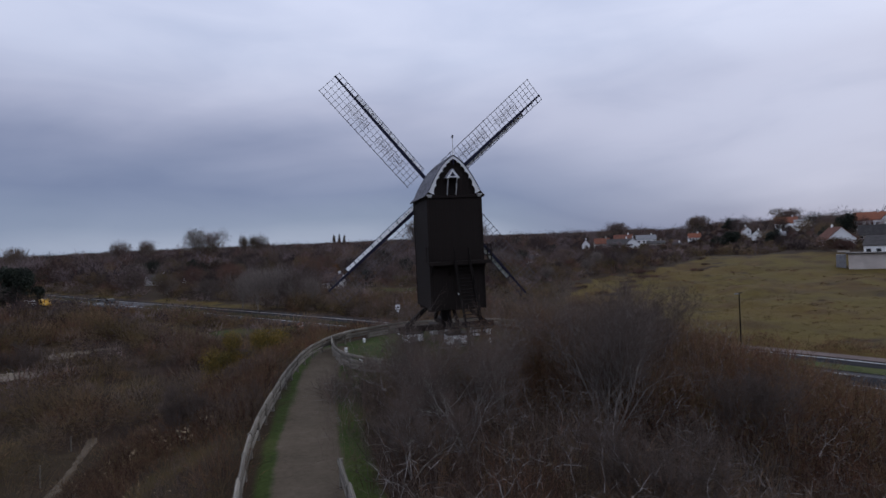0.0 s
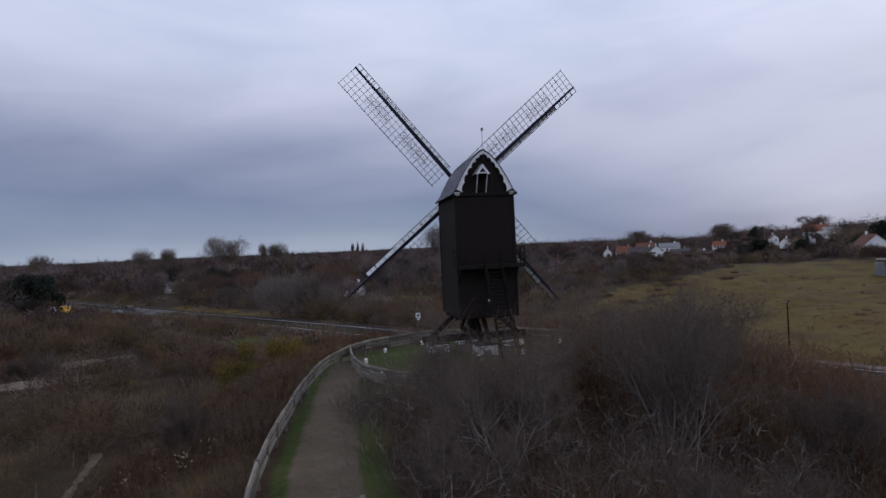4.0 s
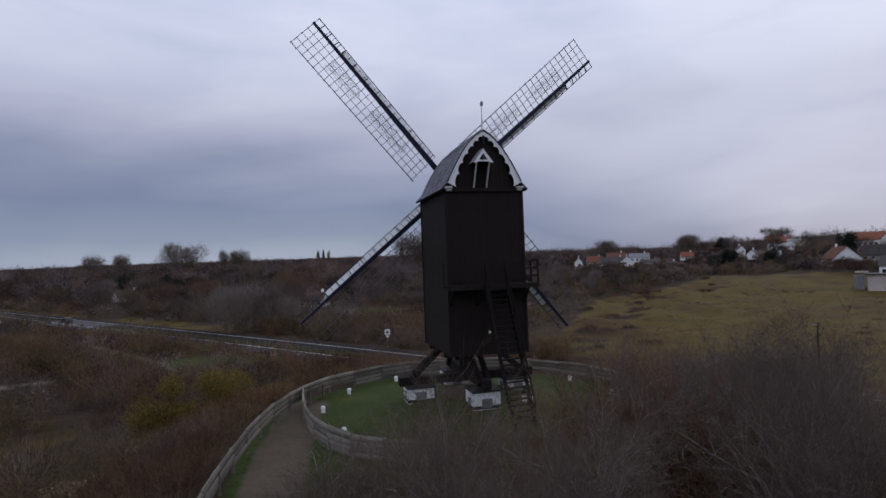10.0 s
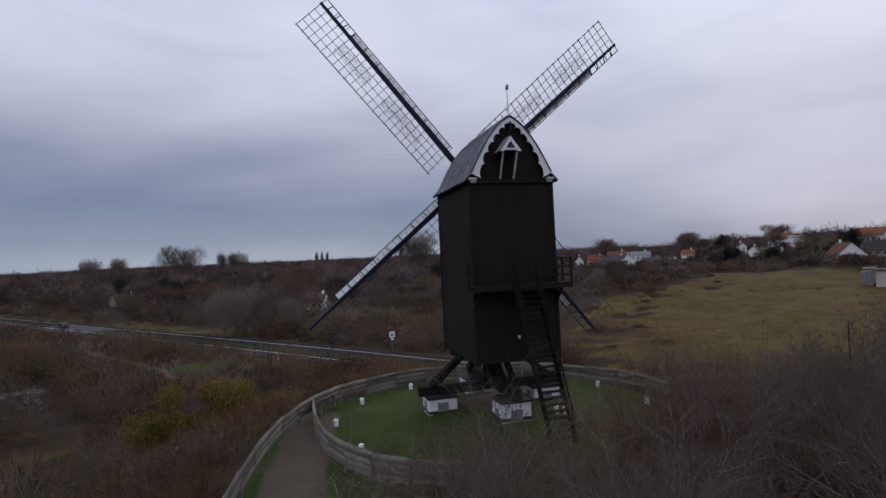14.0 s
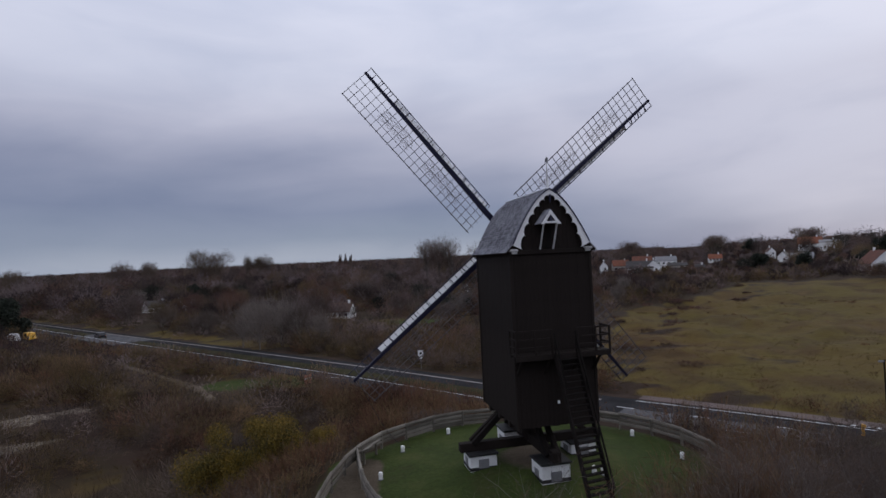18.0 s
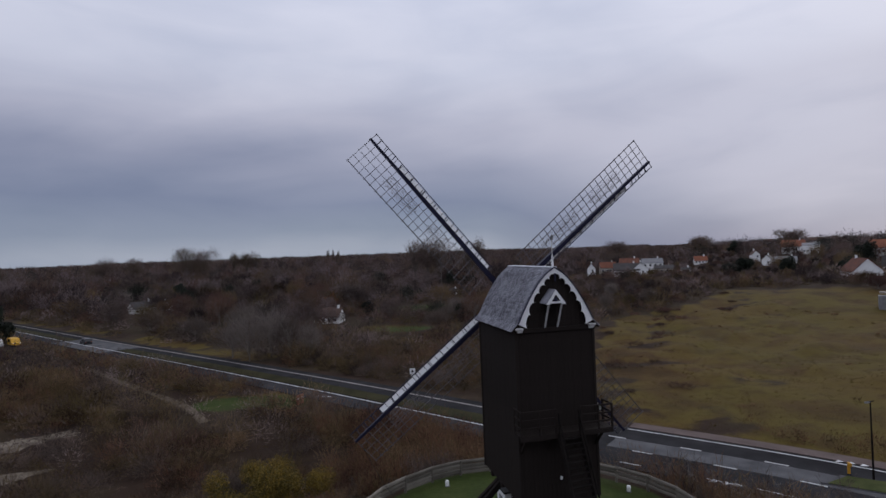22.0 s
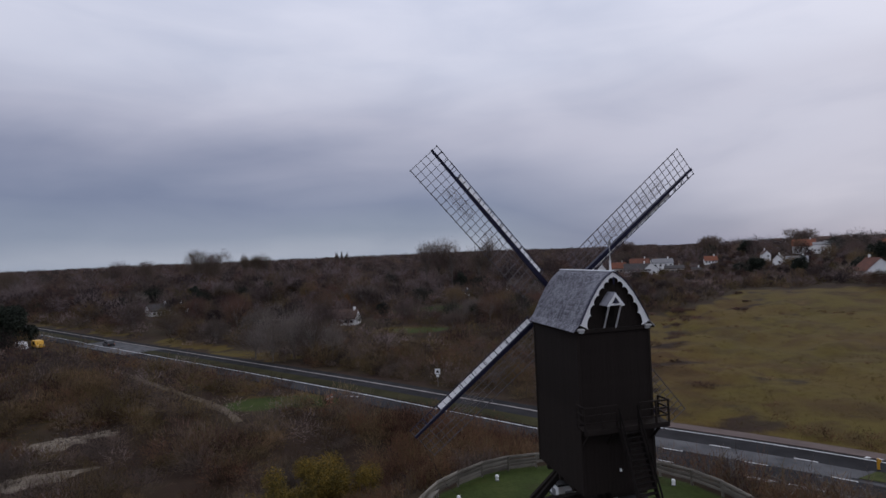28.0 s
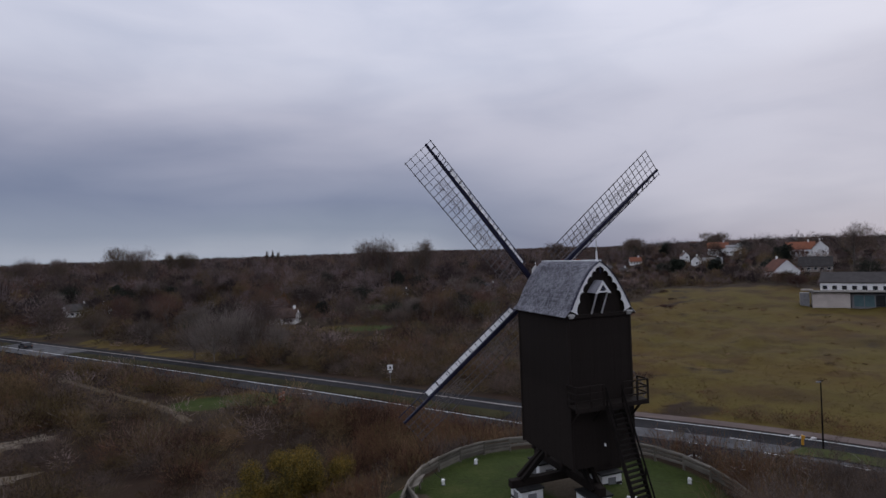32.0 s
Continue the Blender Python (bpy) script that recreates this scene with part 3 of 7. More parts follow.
def build_ground():
    n = 340
    u = np.linspace(-1, 1, n)
    ax = 12 * np.sinh(6.1 * u) - 2
    ay = 12 * np.sinh(6.1 * u) + 6
    X, Y = np.meshgrid(ax, ay, indexing="ij")
    Z = land(X, Y)
    me = bpy.data.meshes.new("ground")
    idx = np.arange(n * n).reshape(n, n)
    F = np.stack([idx[:-1, :-1], idx[1:, :-1], idx[1:, 1:], idx[:-1, 1:]], -1).reshape(-1, 4)
    V = np.stack([X, Y, Z], -1).reshape(-1, 3).astype(np.float32)
    me.vertices.add(len(V))
    me.vertices.foreach_set("co", V.ravel())
    me.loops.add(F.size)
    me.loops.foreach_set("vertex_index", F.astype(np.int32).ravel())
    me.polygons.add(len(F))
    me.polygons.foreach_set("loop_start", np.arange(0, F.size, 4, dtype=np.int32))
    me.polygons.foreach_set("loop_total", np.full(len(F), 4, np.int32))
    me.polygons.foreach_set("use_smooth", np.ones(len(F), bool))
    me.update(calc_edges=True)
    rd, rs = to_line(X, Y, ROAD)
    off = np.where(rs > 0, rd, -rd)
    D = np.hypot(X, Y)
    lawn = 1 - smooth(8.6, 10.2, np.hypot(X + 0.5, Y))
    d2 = to_line(X, Y, TRACK)[0]
    lawn = np.maximum(lawn, 0.70 * (1 - smooth(1.9, 2.5, to_line(X - 0.75, Y, TRACK)[0])))
    for cx, cy, r in ((-21, 58.5, 6), (-14, 56, 4), (15, 127, 8), (30, 182, 14), (61, 160, 10), (-56, 250, 8)):
        lawn = np.maximum(lawn, 0.8 * (1 - smooth(0.4, 1.1, np.hypot((X - cx) / 1.6, Y - cy) / r)))
    verge = ((off > -9) & (off < -2.5) & (Y > 96)) * smooth(-0.5, 0.2, waves(X, Y, 26, 75))
    az = np.degrees(np.arctan2(X, Y))
    field = smooth(1.5, 4.5, -off) * smooth(-2, 3, in_field(X, Y) + 3 * waves(X, Y, 17, 72)) * (1 - smooth(178, 215, D)) * (Y > -30)
    field = field * (1 - 0.55 * smooth(0.1, 0.9, waves(X, Y, 20, 71) + 0.3 * waves(X, Y, 6, 74)))
    field = field * (1 - 0.8 * smooth(0.0, 0.5, waves(X, Y, 14, 84)) * (1 - smooth(10, 22, in_field(X, Y))))
    for cx, cy, r in ((28, 178, 14), (46, 166, 12), (-57, 276, 20), (-20, 60, 6), (-25, 72, 5), (-44, 60, 7), (10, 128, 10), (-36, 108, 9)):
        field = np.maximum(field, 0.72 * (1 - smooth(0.3, 1.15, np.hypot((X - cx) / 1.6, Y - cy) / r)))
    field = np.maximum(field, 0.95 * verge)
    field = np.maximum(field, 0.46 * smooth(0.2, 0.7, waves(X, Y, 15, 73)) * (X < 10) * (D < 110))
    sand = 0.80 * (1 - smooth(0.9, 1.6, to_line(X - 0.45, Y, TRACK)[0]))
    sand = np.maximum(sand, 0.7 * (1 - smooth(1.2, 2.6, np.hypot(X + 0.1, (Y - 0.3)))))
    col = np.stack([lawn, field, sand, np.ones_like(lawn)], -1).reshape(-1, 4).astype(np.float32)
    att = me.color_attributes.new("cover", "FLOAT_COLOR", "POINT")
    att.data.foreach_set("color", col.ravel())
    ob = link_mesh("ground", me, GROUND)
    tagged(ob, "brown winter heath with grass mound, pasture and sandy paths", "ground", kind="structure")


build_ground()


def ribbon(name, line, o0, o1, z, mat, parent=None, label="", step=3.0, kind="", category=""):
    """A strip beside a line, from o0 to o1 metres off it on its right."""
    pts = [Vector((*p, 0)) for p in line]
    samples = []
    for i in range(len(pts) - 1):
        k = max(1, int((pts[i + 1] - pts[i]).length / step))
        samples += [pts[i].lerp(pts[i + 1], j / k) for j in range(k)]
    samples.append(pts[-1])
    for _ in range(4):
        samples = [samples[0]] + [(samples[i - 1] + samples[i] * 2 + samples[i + 1]) / 4 for i in range(1, len(samples) - 1)] + [samples[-1]]
    bm = B()
    prev = None
    for i, p in enumerate(samples):
        t = (samples[min(i + 1, len(samples) - 1)] - samples[max(i - 1, 0)]).normalized()
        nrm = Vector((t.y, -t.x, 0))
        row = [bm.verts.new((p + nrm * o0) + Vector((0, 0, z))), bm.verts.new((p + nrm * o1) + Vector((0, 0, z))),
               bm.verts.new((p + nrm * o1) + Vector((0, 0, z - 0.3))), bm.verts.new((p + nrm * o0) + Vector((0, 0, z - 0.3)))]
        if prev:
            for a in range(3):
                bm.faces.new((prev[a], row[a], row[(a + 1) % 4], prev[(a + 1) % 4]))
            bm.faces.new((prev[3], row[3], row[0], prev[0]))
        prev = row
    bmesh.ops.recalc_face_normals(bm, faces=bm.faces[:])
    ob = part(name, bm, mat, parent, label)
    if category:
        tagged(ob, label, category, kind=kind)
    return ob, samples


PATHS = [([(-54, 98), (-45.7, 85.4), (-37, 72.2), (-30.3, 62.3), (-26, 54), (-24.2, 49)], 0.75), ([(-23.4, -16), (-24.4, -9), (-24.9, -3.4), (-25.7, 2.9), (-26.4, 6)], 0.36)]


def sandy_path(line, half):
    """A trodden strip of sand that follows the land, with ragged edges."""
    pts = [Vector((*p, 0)) for p in line]
    run = []
    for a, b in zip(pts[:-1], pts[1:]):
        n = max(2, int((b - a).length / 0.6))
        run += [a.lerp(b, k / n) for k in range(n)]
    run.append(pts[-1])
    for _ in range(6):
        run = [run[0]] + [(run[i - 1] + run[i] * 2 + run[i + 1]) / 4 for i in range(1, len(run) - 1)] + [run[-1]]
    rr, bm, prev = random.Random(61), B(), None
    for i, p in enumerate(run):
        t = (run[min(i + 1, len(run) - 1)] - run[max(i - 1, 0)]).normalized()
        nrm = Vector((t.y, -t.x, 0))
        w = half * (1 + 0.35 * math.sin(0.31 * i) * math.sin(0.13 * i + 1))
        row = []
        for o in (-1.0, -0.5, 0.0, 0.5, 1.0):
            q = p + nrm * (o * w + rr.uniform(-0.12, 0.12))
            row.append(bm.verts.new((q.x, q.y, ground_at(q.x, q.y) + (0.07 if abs(o) < 0.9 else -0.03))))
        if prev:
            for a in range(4):
                bm.faces.new((prev[a], row[a], row[a + 1], prev[a + 1]))
        prev = row
    bmesh.ops.recalc_face_normals(bm, faces=bm.faces[:])
    ob = part("sandy_path", bm, SAND)
    tagged(ob, "trodden pale sandy path through the heath", "path", kind="structure")


def sand_patch(cx, cy, rx, ry, seed, label):
    """A bare sandy hollow with a ragged rim, lying on the land."""
    rr, bm = random.Random(seed), B()
    ph = [rr.uniform(0, 6.3) for _ in range(4)]
    rings = []
    for f in (0.0, 0.35, 0.65, 0.88, 1.0):
        ring = []
        for k in range(36):
            a = 2 * math.pi * k / 36
            m = 1 + 0.22 * math.sin(2 * a + ph[0]) + 0.18 * math.sin(3 * a + ph[1]) + 0.16 * math.sin(7 * a + ph[2]) + 0.14 * math.sin(13 * a + ph[3])
            x, y = cx + rx * f * m * math.cos(a), cy + ry * f * m * math.sin(a)
            ring.append(bm.verts.new((x, y, ground_at(x, y) + (0.08 if f < 1 else -0.04))))
            if f == 0.0:
                break
        rings.append(ring)
    for k in range(36):
        bm.faces.new((rings[0][0], rings[1][k], rings[1][(k + 1) % 36]))
    for a, b in zip(rings[1:-1], rings[2:]):
        for k in range(36):
            bm.faces.new((a[k], b[k], b[(k + 1) % 36], a[(k + 1) % 36]))
    bmesh.ops.recalc_face_normals(bm, faces=bm.faces[:])
    tagged(part("sand_patch", bm, SAND_BRIGHT), label, "ground", kind="structure")


sand_patch(-43.5, 36.0, 5.6, 2.2, 1, "bare pale sand among the heath shrubs")
sand_patch(-43.8, 48.6, 4.8, 2.8, 2, "bare pale sand among the heath shrubs")
for line_, half_ in PATHS:
    sandy_path(line_, half_)
road, RS = ribbon("road", ROAD, -0.5, 11.0, -5.12, ASPHALT, None, "grey asphalt road with marked lanes and a rank grass strip", kind="structure", category="road")
right_part = [p for p in RS if p.y < 30 and p.y > -60]
FAR_RUN = [(p.x, p.y) for p in RS if p.y > 30]
ribbon("worn_strip", [(p.x, p.y) for p in right_part], 3.35, 6.3, -5.112, WORN, road, "worn pale middle strip")
ribbon("median_strip", [(p.x, p.y) for p in RS if 126 > p.y > 34], 4.1, 6.9, -5.06, STRAW_GREEN, road, "dark rank grass strip between the lanes")
ribbon("median_strip", [(p.x, p.y) for p in RS if p.y > 152], 4.1, 6.9, -5.06, STRAW_GREEN, road, "dark rank grass strip between the lanes")
ribbon("near_lane", FAR_RUN, 7.1, 10.9, -5.114, LANE, road, "greyer near lane")
ribbon("crossing", [(p.x, p.y) for p in RS if 154 > p.y > 124], 1.7, 10.8, -5.110, WORN, road, "pale asphalt crossing between the lanes")
ribbon("kerb_line", FAR_RUN, 1.2, 1.55, -5.09, KERB, road, "pale pinkish kerb along the far lane")
ribbon("pavement", [(p.x, p.y) for p in RS if p.y < 30 and p.y > -60], -2.3, -0.5, -5.06, PAVING, None, "reddish paved footway beside the road", kind="structure", category="pavement")


def lines():
    ribbon("edge_line", [(p.x, p.y) for p in RS if 30 > p.y > -60], 0.0, 0.17, -5.108, MARK, road)
    ribbon("lane_line", [(p.x, p.y) for p in RS if p.y > 29], 7.3, 7.52, -5.106, MARK, road)
    ribbon("near_line", [(p.x, p.y) for p in RS if 17.5 > p.y > -60], 9.9, 10.05, -5.108, MARK, road)
    run = 0.0
    me = bpy.data.meshes.new("dash")
    bm = box(B(), (0, 0, 0), (1.9, 0.17, 0.012))
    bm.to_mesh(me)
    bm.free()
    me.materials.append(MARK)
    done = {}
    for a, b in zip(RS[:-1], RS[1:]):
        run += (b - a).length
        t = (b - a).normalized()
        nrm = Vector((t.y, -t.x, 0))
        for o, first, last in ((3.3, 29, -45), (6.45, 28, -45), (9.9, 26, 18)):
            if first > a.y > last and run - done.get(o, -9) > 3.9:
                done[o] = run
                ob = new("dash", me)
                ob.parent = road
                p = a + nrm * o
                ob.matrix_world = pose(p.x, p.y, -5.106, 0, 0, math.degrees(math.atan2(t.y, t.x)))
    for cx, cy in ((21.55, 13.95), (22.2, 13.2), (22.8, 12.6)):
        part("chevron", prism(B(), [(cx - 0.55, cy + 0.05, -5.108), (cx + 0.15, cy + 0.45, -5.108), (cx + 0.5, cy - 0.3, -5.108), (cx + 0.15, cy - 0.2, -5.108)], (0, 0, 0.006)), MARK, road)
    for cx, cy in ((34.5, 13.96), (35.05, 13.25), (35.57, 12.52)):
        part("give_way_mark", prism(B(), [(cx - 0.35, cy + 0.0, -5.05), (cx + 0.35, cy + 0.3, -5.05), (cx + 0.3, cy - 0.25, -5.05)], (0, 0, 0.006)), MARK, road)
    for k in range(3):
        part("road_mark", prism(B(), [(-10.4 + 0.75 * k, 57.3 - 0.5 * k, -5.1), (-9.9 + 0.75 * k, 56.95 - 0.5 * k, -5.1), (-9.7 + 0.75 * k, 57.15 - 0.5 * k, -5.1), (-10.2 + 0.75 * k, 57.5 - 0.5 * k, -5.1)], (0, 0, 0.006)), MARK, road, "worn white mark on the asphalt")


lines()


def island():
    """Low grass traffic island with a pale kerb."""
    i = thing("traffic_island", "grassy traffic island with a pale stone kerb", "traffic island", (0, 0, -5.12))
    pts = [(29.2, 10.9), (32.0, 11.5), (34.0, 9.4), (37.2, 3.6), (40.2, -2.5), (38.0, -3.4), (34.6, 2.8), (32.0, 7.6)]
    c = Vector((34.5, 5.0))
    part("kerb", prism(B(), [(x, y, 0) for x, y in pts], (0, 0, 0.10)), WORN, i)
    part("island_grass", prism(B(), [(c.x + (x - c.x) * 0.93, c.y + (y - c.y) * 0.94, 0.10) for x, y in pts], (0, 0, 0.05)), ISLE_GRASS, i)


island()


# ---- the post mill ----
XL, XR, YR, YF, ZB, ZE = -1.93, 1.85, -3.05, 2.2, 3.45, 11.2
XM, HW = (XL + XR) / 2, (XR - XL) / 2


def boards(name, p0, p1, z0, z1, normal, mill, label="", width=0.21):
    """A wall with each upright board on it."""
    p0, p1, normal = Vector(p0), Vector(p1), Vector(normal)
    rot = frame_to(p0, p1)
    l = (p1 - p0).length
    c = (p0 + p1) / 2 - normal * 0.03
    wall = part(name, box(B(), (c.x, c.y, (z0 + z1) / 2), (l - 0.04, 0.03, z1 - z0 - 0.04), rot), TAR, mill, label)
    n = max(1, round(l / width))
    me = bpy.data.meshes.new("board")
    bm = box(B(), (0, 0, 0), (l / n - 0.006, 0.045, z1 - z0))
    bm.to_mesh(me)
    bm.free()
    me.materials.append(TAR)
    for i in range(n):
        q = p0.lerp(p1, (i + 0.5) / n) + normal * random.uniform(0.006, 0.013)
        ob = new("board", me)
        ob.parent = wall
        mm = rot.to_4x4()
        mm.translation = Vector((q.x, q.y, (z0 + z1) / 2 + random.uniform(-0.03, 0.01)))
        ob.matrix_world = mm
    return wall


RW, RE, RT = 1.82, 11.56, 13.93


def roof_z(x):
    """Height of the roof's curve: a rounded, slightly pointed arch."""
    k = min(abs(x - XM) / RW, 1.0)
    return RE + (RT - RE) * (1 - k ** 1.62) + 0.06 * max(0.0, 1 - k / 0.16) ** 2


def roof_slope(side, mill):
    """Shingled curved slope, eave to ridge, each course overlapping the next."""
    V, F = [], []
    courses = 36
    ks = [1.03 - 1.03 * i / courses for i in range(courses + 1)]
    y0, y1 = -3.24, 2.42
    def prof(k):
        if k > 0.87:
            f = (k - 0.87) / 0.16
            return Vector((XM + side * (RW + 0.34 * f), 0, RE - 0.34 * f))
        x = XM + side * RW * k / 0.87
        return Vector((x, 0, roof_z(x)))
    for c in range(courses):
        a, b = prof(ks[c]), prof(max(ks[c + 1] - 0.012, 0))
        n = Vector((-(b - a).z, 0, (b - a).x)).normalized()
        if n.z < 0:
            n = -n
        y = y0 - (0.11 if c % 2 else 0)
        while y < y1:
            w = random.uniform(0.09, 0.15)
            ya, yb = max(y, y0), min(y + w - 0.008, y1)
            y += w
            if yb - ya < 0.03:
                continue
            up, dn = 0.010, 0.028 + random.uniform(0, 0.012)
            low = a + (a - b).normalized() * random.uniform(0, 0.02)
            i = len(V)
            for p, o in ((low, dn), (b, up), (low, 0.0), (b, -0.012)):
                V.append((p.x + n.x * o, ya, p.z + n.z * o))
                V.append((p.x + n.x * o, yb, p.z + n.z * o))
            F += [(i, i + 1, i + 3), (i, i + 3, i + 2), (i, i + 4, i + 5), (i, i + 5, i + 1), (i, i + 2, i + 6), (i, i + 6, i + 4), (i + 1, i + 5, i + 7), (i + 1, i + 7, i + 3)]
    slope = tri_mesh("roof_slope", V, F, SHINGLE, mill, "grey oak shingles, curved slope")
    under = B()
    rows = []
    for i in range(15):
        p = prof(1.02 * i / 14)
        rows.append([under.verts.new((p.x, y0 + 0.02, p.z - 0.02)), under.verts.new((p.x, y1 - 0.02, p.z - 0.02)),
                     under.verts.new((p.x - side * 0.02, y1 - 0.02, p.z - 0.09)), under.verts.new((p.x - side * 0.02, y0 + 0.02, p.z - 0.09))])
    for r, s in zip(rows[:-1], rows[1:]):
        for a in range(4):
            under.faces.new((r[a], s[a], s[(a + 1) % 4], r[(a + 1) % 4]))
    under.faces.new(rows[-1])
    bmesh.ops.recalc_face_normals(under, faces=under.faces[:])
    part("sheathing", under, TAR, slope)


def bargeboard(mill, side):
    """Scalloped white board along the rear verge."""
    outer, inner = [], []
    steps = 78
    for i in range(steps + 1):
        k = 1.0 - i / steps
        outer.append(Vector((XM + side * RW * k, -3.29, roof_z(XM + side * RW * k) - 0.03)))
    n = 6.5
    for i in range(steps + 1):
        k = 1.0 - i / steps
        s = i / steps * n
        fr = s % 1.0
        depth = 0.15 + 0.125 * (1 - math.sqrt(max(0.0, 1 - (2 * fr - 1) ** 2))) + 0.18 * max(0.0, 1 - 4.0 * i / steps)
        p = outer[i]
        a, b = outer[max(i - 1, 0)], outer[min(i + 1, steps)]
        t = (b - a).normalized()
        nn = Vector((t.z, 0, -t.x)) * side
        if nn.z > 0 or nn.x * side > 0.2:
            nn = -nn
        q = p + nn * depth
        if (q.x - XM) * side < 0.0:
            q.x = XM
        inner.append(q)
    bm = B()
    prev = None
    for o, q in zip(outer, inner):
        row = [bm.verts.new(v) for v in (o, q, q + Vector((0, 0.05, 0)), o + Vector((0, 0.05, 0)))]
        if prev:
            for a in range(4):
                bm.faces.new((prev[a], row[a], row[(a + 1) % 4], prev[(a + 1) % 4]))
        prev = row
    bmesh.ops.recalc_face_normals(bm, faces=bm.faces[:])
    part("bargeboard", bm, WHITE_FRESH, mill, "white scalloped bargeboard")
    bm = B()
    for a, b in zip(outer[:-1], outer[1:]):
        beam(bm, a + Vector((0, 0.05, 0.045)), b + Vector((0, 0.05, 0.045)), 0.20, 0.035, up=(0, 0, 1))
    part("verge_strip", bm, STOCK, mill, "dark strip capping the verge")
    # carved bracket under the eave
    br = part("eave_bracket", box(B(), (XM + side * 1.78, -3.18, 11.30), (0.36, 0.26, 0.11), None, 0.02), WHITE_OLD, mill, "white carved bracket")
    part("bracket_foot", box(B(), (XM + side * 1.75, -3.16, 11.19), (0.25, 0.22, 0.10), None, 0.02), WHITE_OLD, br)


def gable(mill, y, face):
    """Boarded gable wall under the roof curve."""
    back = B()
    pts = [(XL + 0.03, y + 0.03 * face, ZE)] + [(XL + 0.03 + (XR - XL - 0.06) * i / 16, y + 0.03 * face, max(roof_z(XL + (XR - XL) * i / 16) - 0.09, ZE + 0.05)) for i in range(17)] + [(XR - 0.03, y + 0.03 * face, ZE)]
    prism(back, pts, (0, 0.03 * face, 0))
    wall = part("gable_wall", back, TAR, mill)
    n = 18
    for i in range(n):
        x0, x1 = XL + (XR - XL) * i / n + 0.006, XL + (XR - XL) * (i + 1) / n - 0.006
        z0, z1 = max(roof_z(x0) - 0.06, ZE + 0.06), max(roof_z(x1) - 0.06, ZE + 0.06)
        yy = y - face * random.uniform(0.0, 0.012)
        part("board", prism(B(), [(x0, yy, ZE), (x1, yy, ZE), (x1, yy, z1), (x0, yy, z0)], (0, 0.04 * face, 0)), TAR, wall)


def dormer(mill):
    xc, y0 = -0.24, -3.76
    d = part("dormer", box(B(), (xc, -3.45, 12.42), (0.42, 0.66, 0.06)), TAR, mill, "hoist dormer with white gablet")
    for s in (-1, 1):
        bm = B()
        a, b = Vector((xc, 0, 13.02)), Vector((xc + s * 0.47, 0, 12.40))
        n = Vector((-(b - a).z * s, 0, (b - a).x * s)).normalized() * 0.03
        prism(bm, [(a.x, y0, a.z), (b.x, y0, b.z), (b.x + n.x, y0, b.z + n.z), (a.x + n.x, y0, a.z + n.z)], (0, 0.95, 0))
        part("dormer_slope", bm, SHINGLE, d)
        bm = B()
        a2, b2 = a - Vector((0, 0, 0.20)), b + Vector((-s * 0.17, 0, 0.0))
        prism(bm, [(a.x, y0 - 0.03, a.z - 0.01), (b.x, y0 - 0.03, b.z - 0.02), (b2.x, y0 - 0.03, b2.z - 0.02), (a2.x, y0 - 0.03, a2.z)], (0, 0.04, 0))
        part("gablet_board", bm, WHITE, d)
        part("dormer_post", beam(B(), (xc + s * 0.31, y0 + 0.05, 12.44), (xc + s * 0.31, -3.13, 11.30), 0.065, 0.065), WHITE_OLD, d, "slanting grey-white post")
    part("gablet_tie", box(B(), (xc, y0 - 0.02, 12.47), (0.62, 0.045, 0.09)), WHITE, d)
    part("pulley", rod(B(), (xc, y0, 12.52), (xc, y0, 12.70), 0.10, 0.03, 10), STOCK, d)
    part("hatch", box(B(), (xc, -3.10, 11.90), (0.52, 0.06, 1.06)), TAR_OLD, d)


def platform(mill):
    z = 6.74
    n = 24
    p = part("platform", beam(B(), (-2.18, -3.15, z - 0.06), (2.18, -3.15, z - 0.06), 0.10, 0.08), TAR, mill, "boarded landing across the rear wall")
    me = bpy.data.meshes.new("plank")
    bm = box(B(), (0, 0, 0), (4.40 / n - 0.012, 0.84, 0.05))
    bm.to_mesh(me)
    bm.free()
    me.materials.append(TAR)
    for i in range(n):
        ob = new("plank", me)
        ob.parent = p
        ob.matrix_world = pose(-2.20 + 4.40 * (i + 0.5) / n, -3.52, z + random.uniform(-0.004, 0.004))
    part("platform_beam", beam(B(), (-2.2, -3.90, z - 0.11), (2.2, -3.90, z - 0.11), 0.10, 0.17), TAR, p)
    for x in (-1.9, -0.6, 0.75, 1.75):
        part("platform_joist", beam(B(), (x, -3.1, z - 0.12), (x, -3.92, z - 0.12), 0.12, 0.15), TAR, p)
        part("platform_brace", beam(B(), (x, -3.08, z - 0.95), (x, -3.8, z - 0.18), 0.09, 0.09), TAR, p)
    def rail(a, b, zz, h=0.07):
        part("rail", beam(B(), (*a, zz), (*b, zz), 0.05, h), TAR, p)
    def post(x, y):
        part("rail_post", beam(B(), (x, y, z), (x, y, z + 1.08), 0.075, 0.075, up=(0, 1, 0)), TAR, p)
    for x in (-2.17, -1.3, -0.55, 0.68, 1.5, 2.17):
        post(x, -3.92)
    post(2.17, -3.1)
    post(-2.17, -3.1)
    for zz in (z + 0.35, z + 0.70, z + 1.06):
        rail((-2.17, -3.92), (-0.55, -3.92), zz)
        rail((0.68, -3.92), (2.17, -3.92), zz)
        rail((2.17, -3.92), (2.17, -3.1), zz)
        rail((-2.17, -3.92), (-2.17, -3.1), zz)


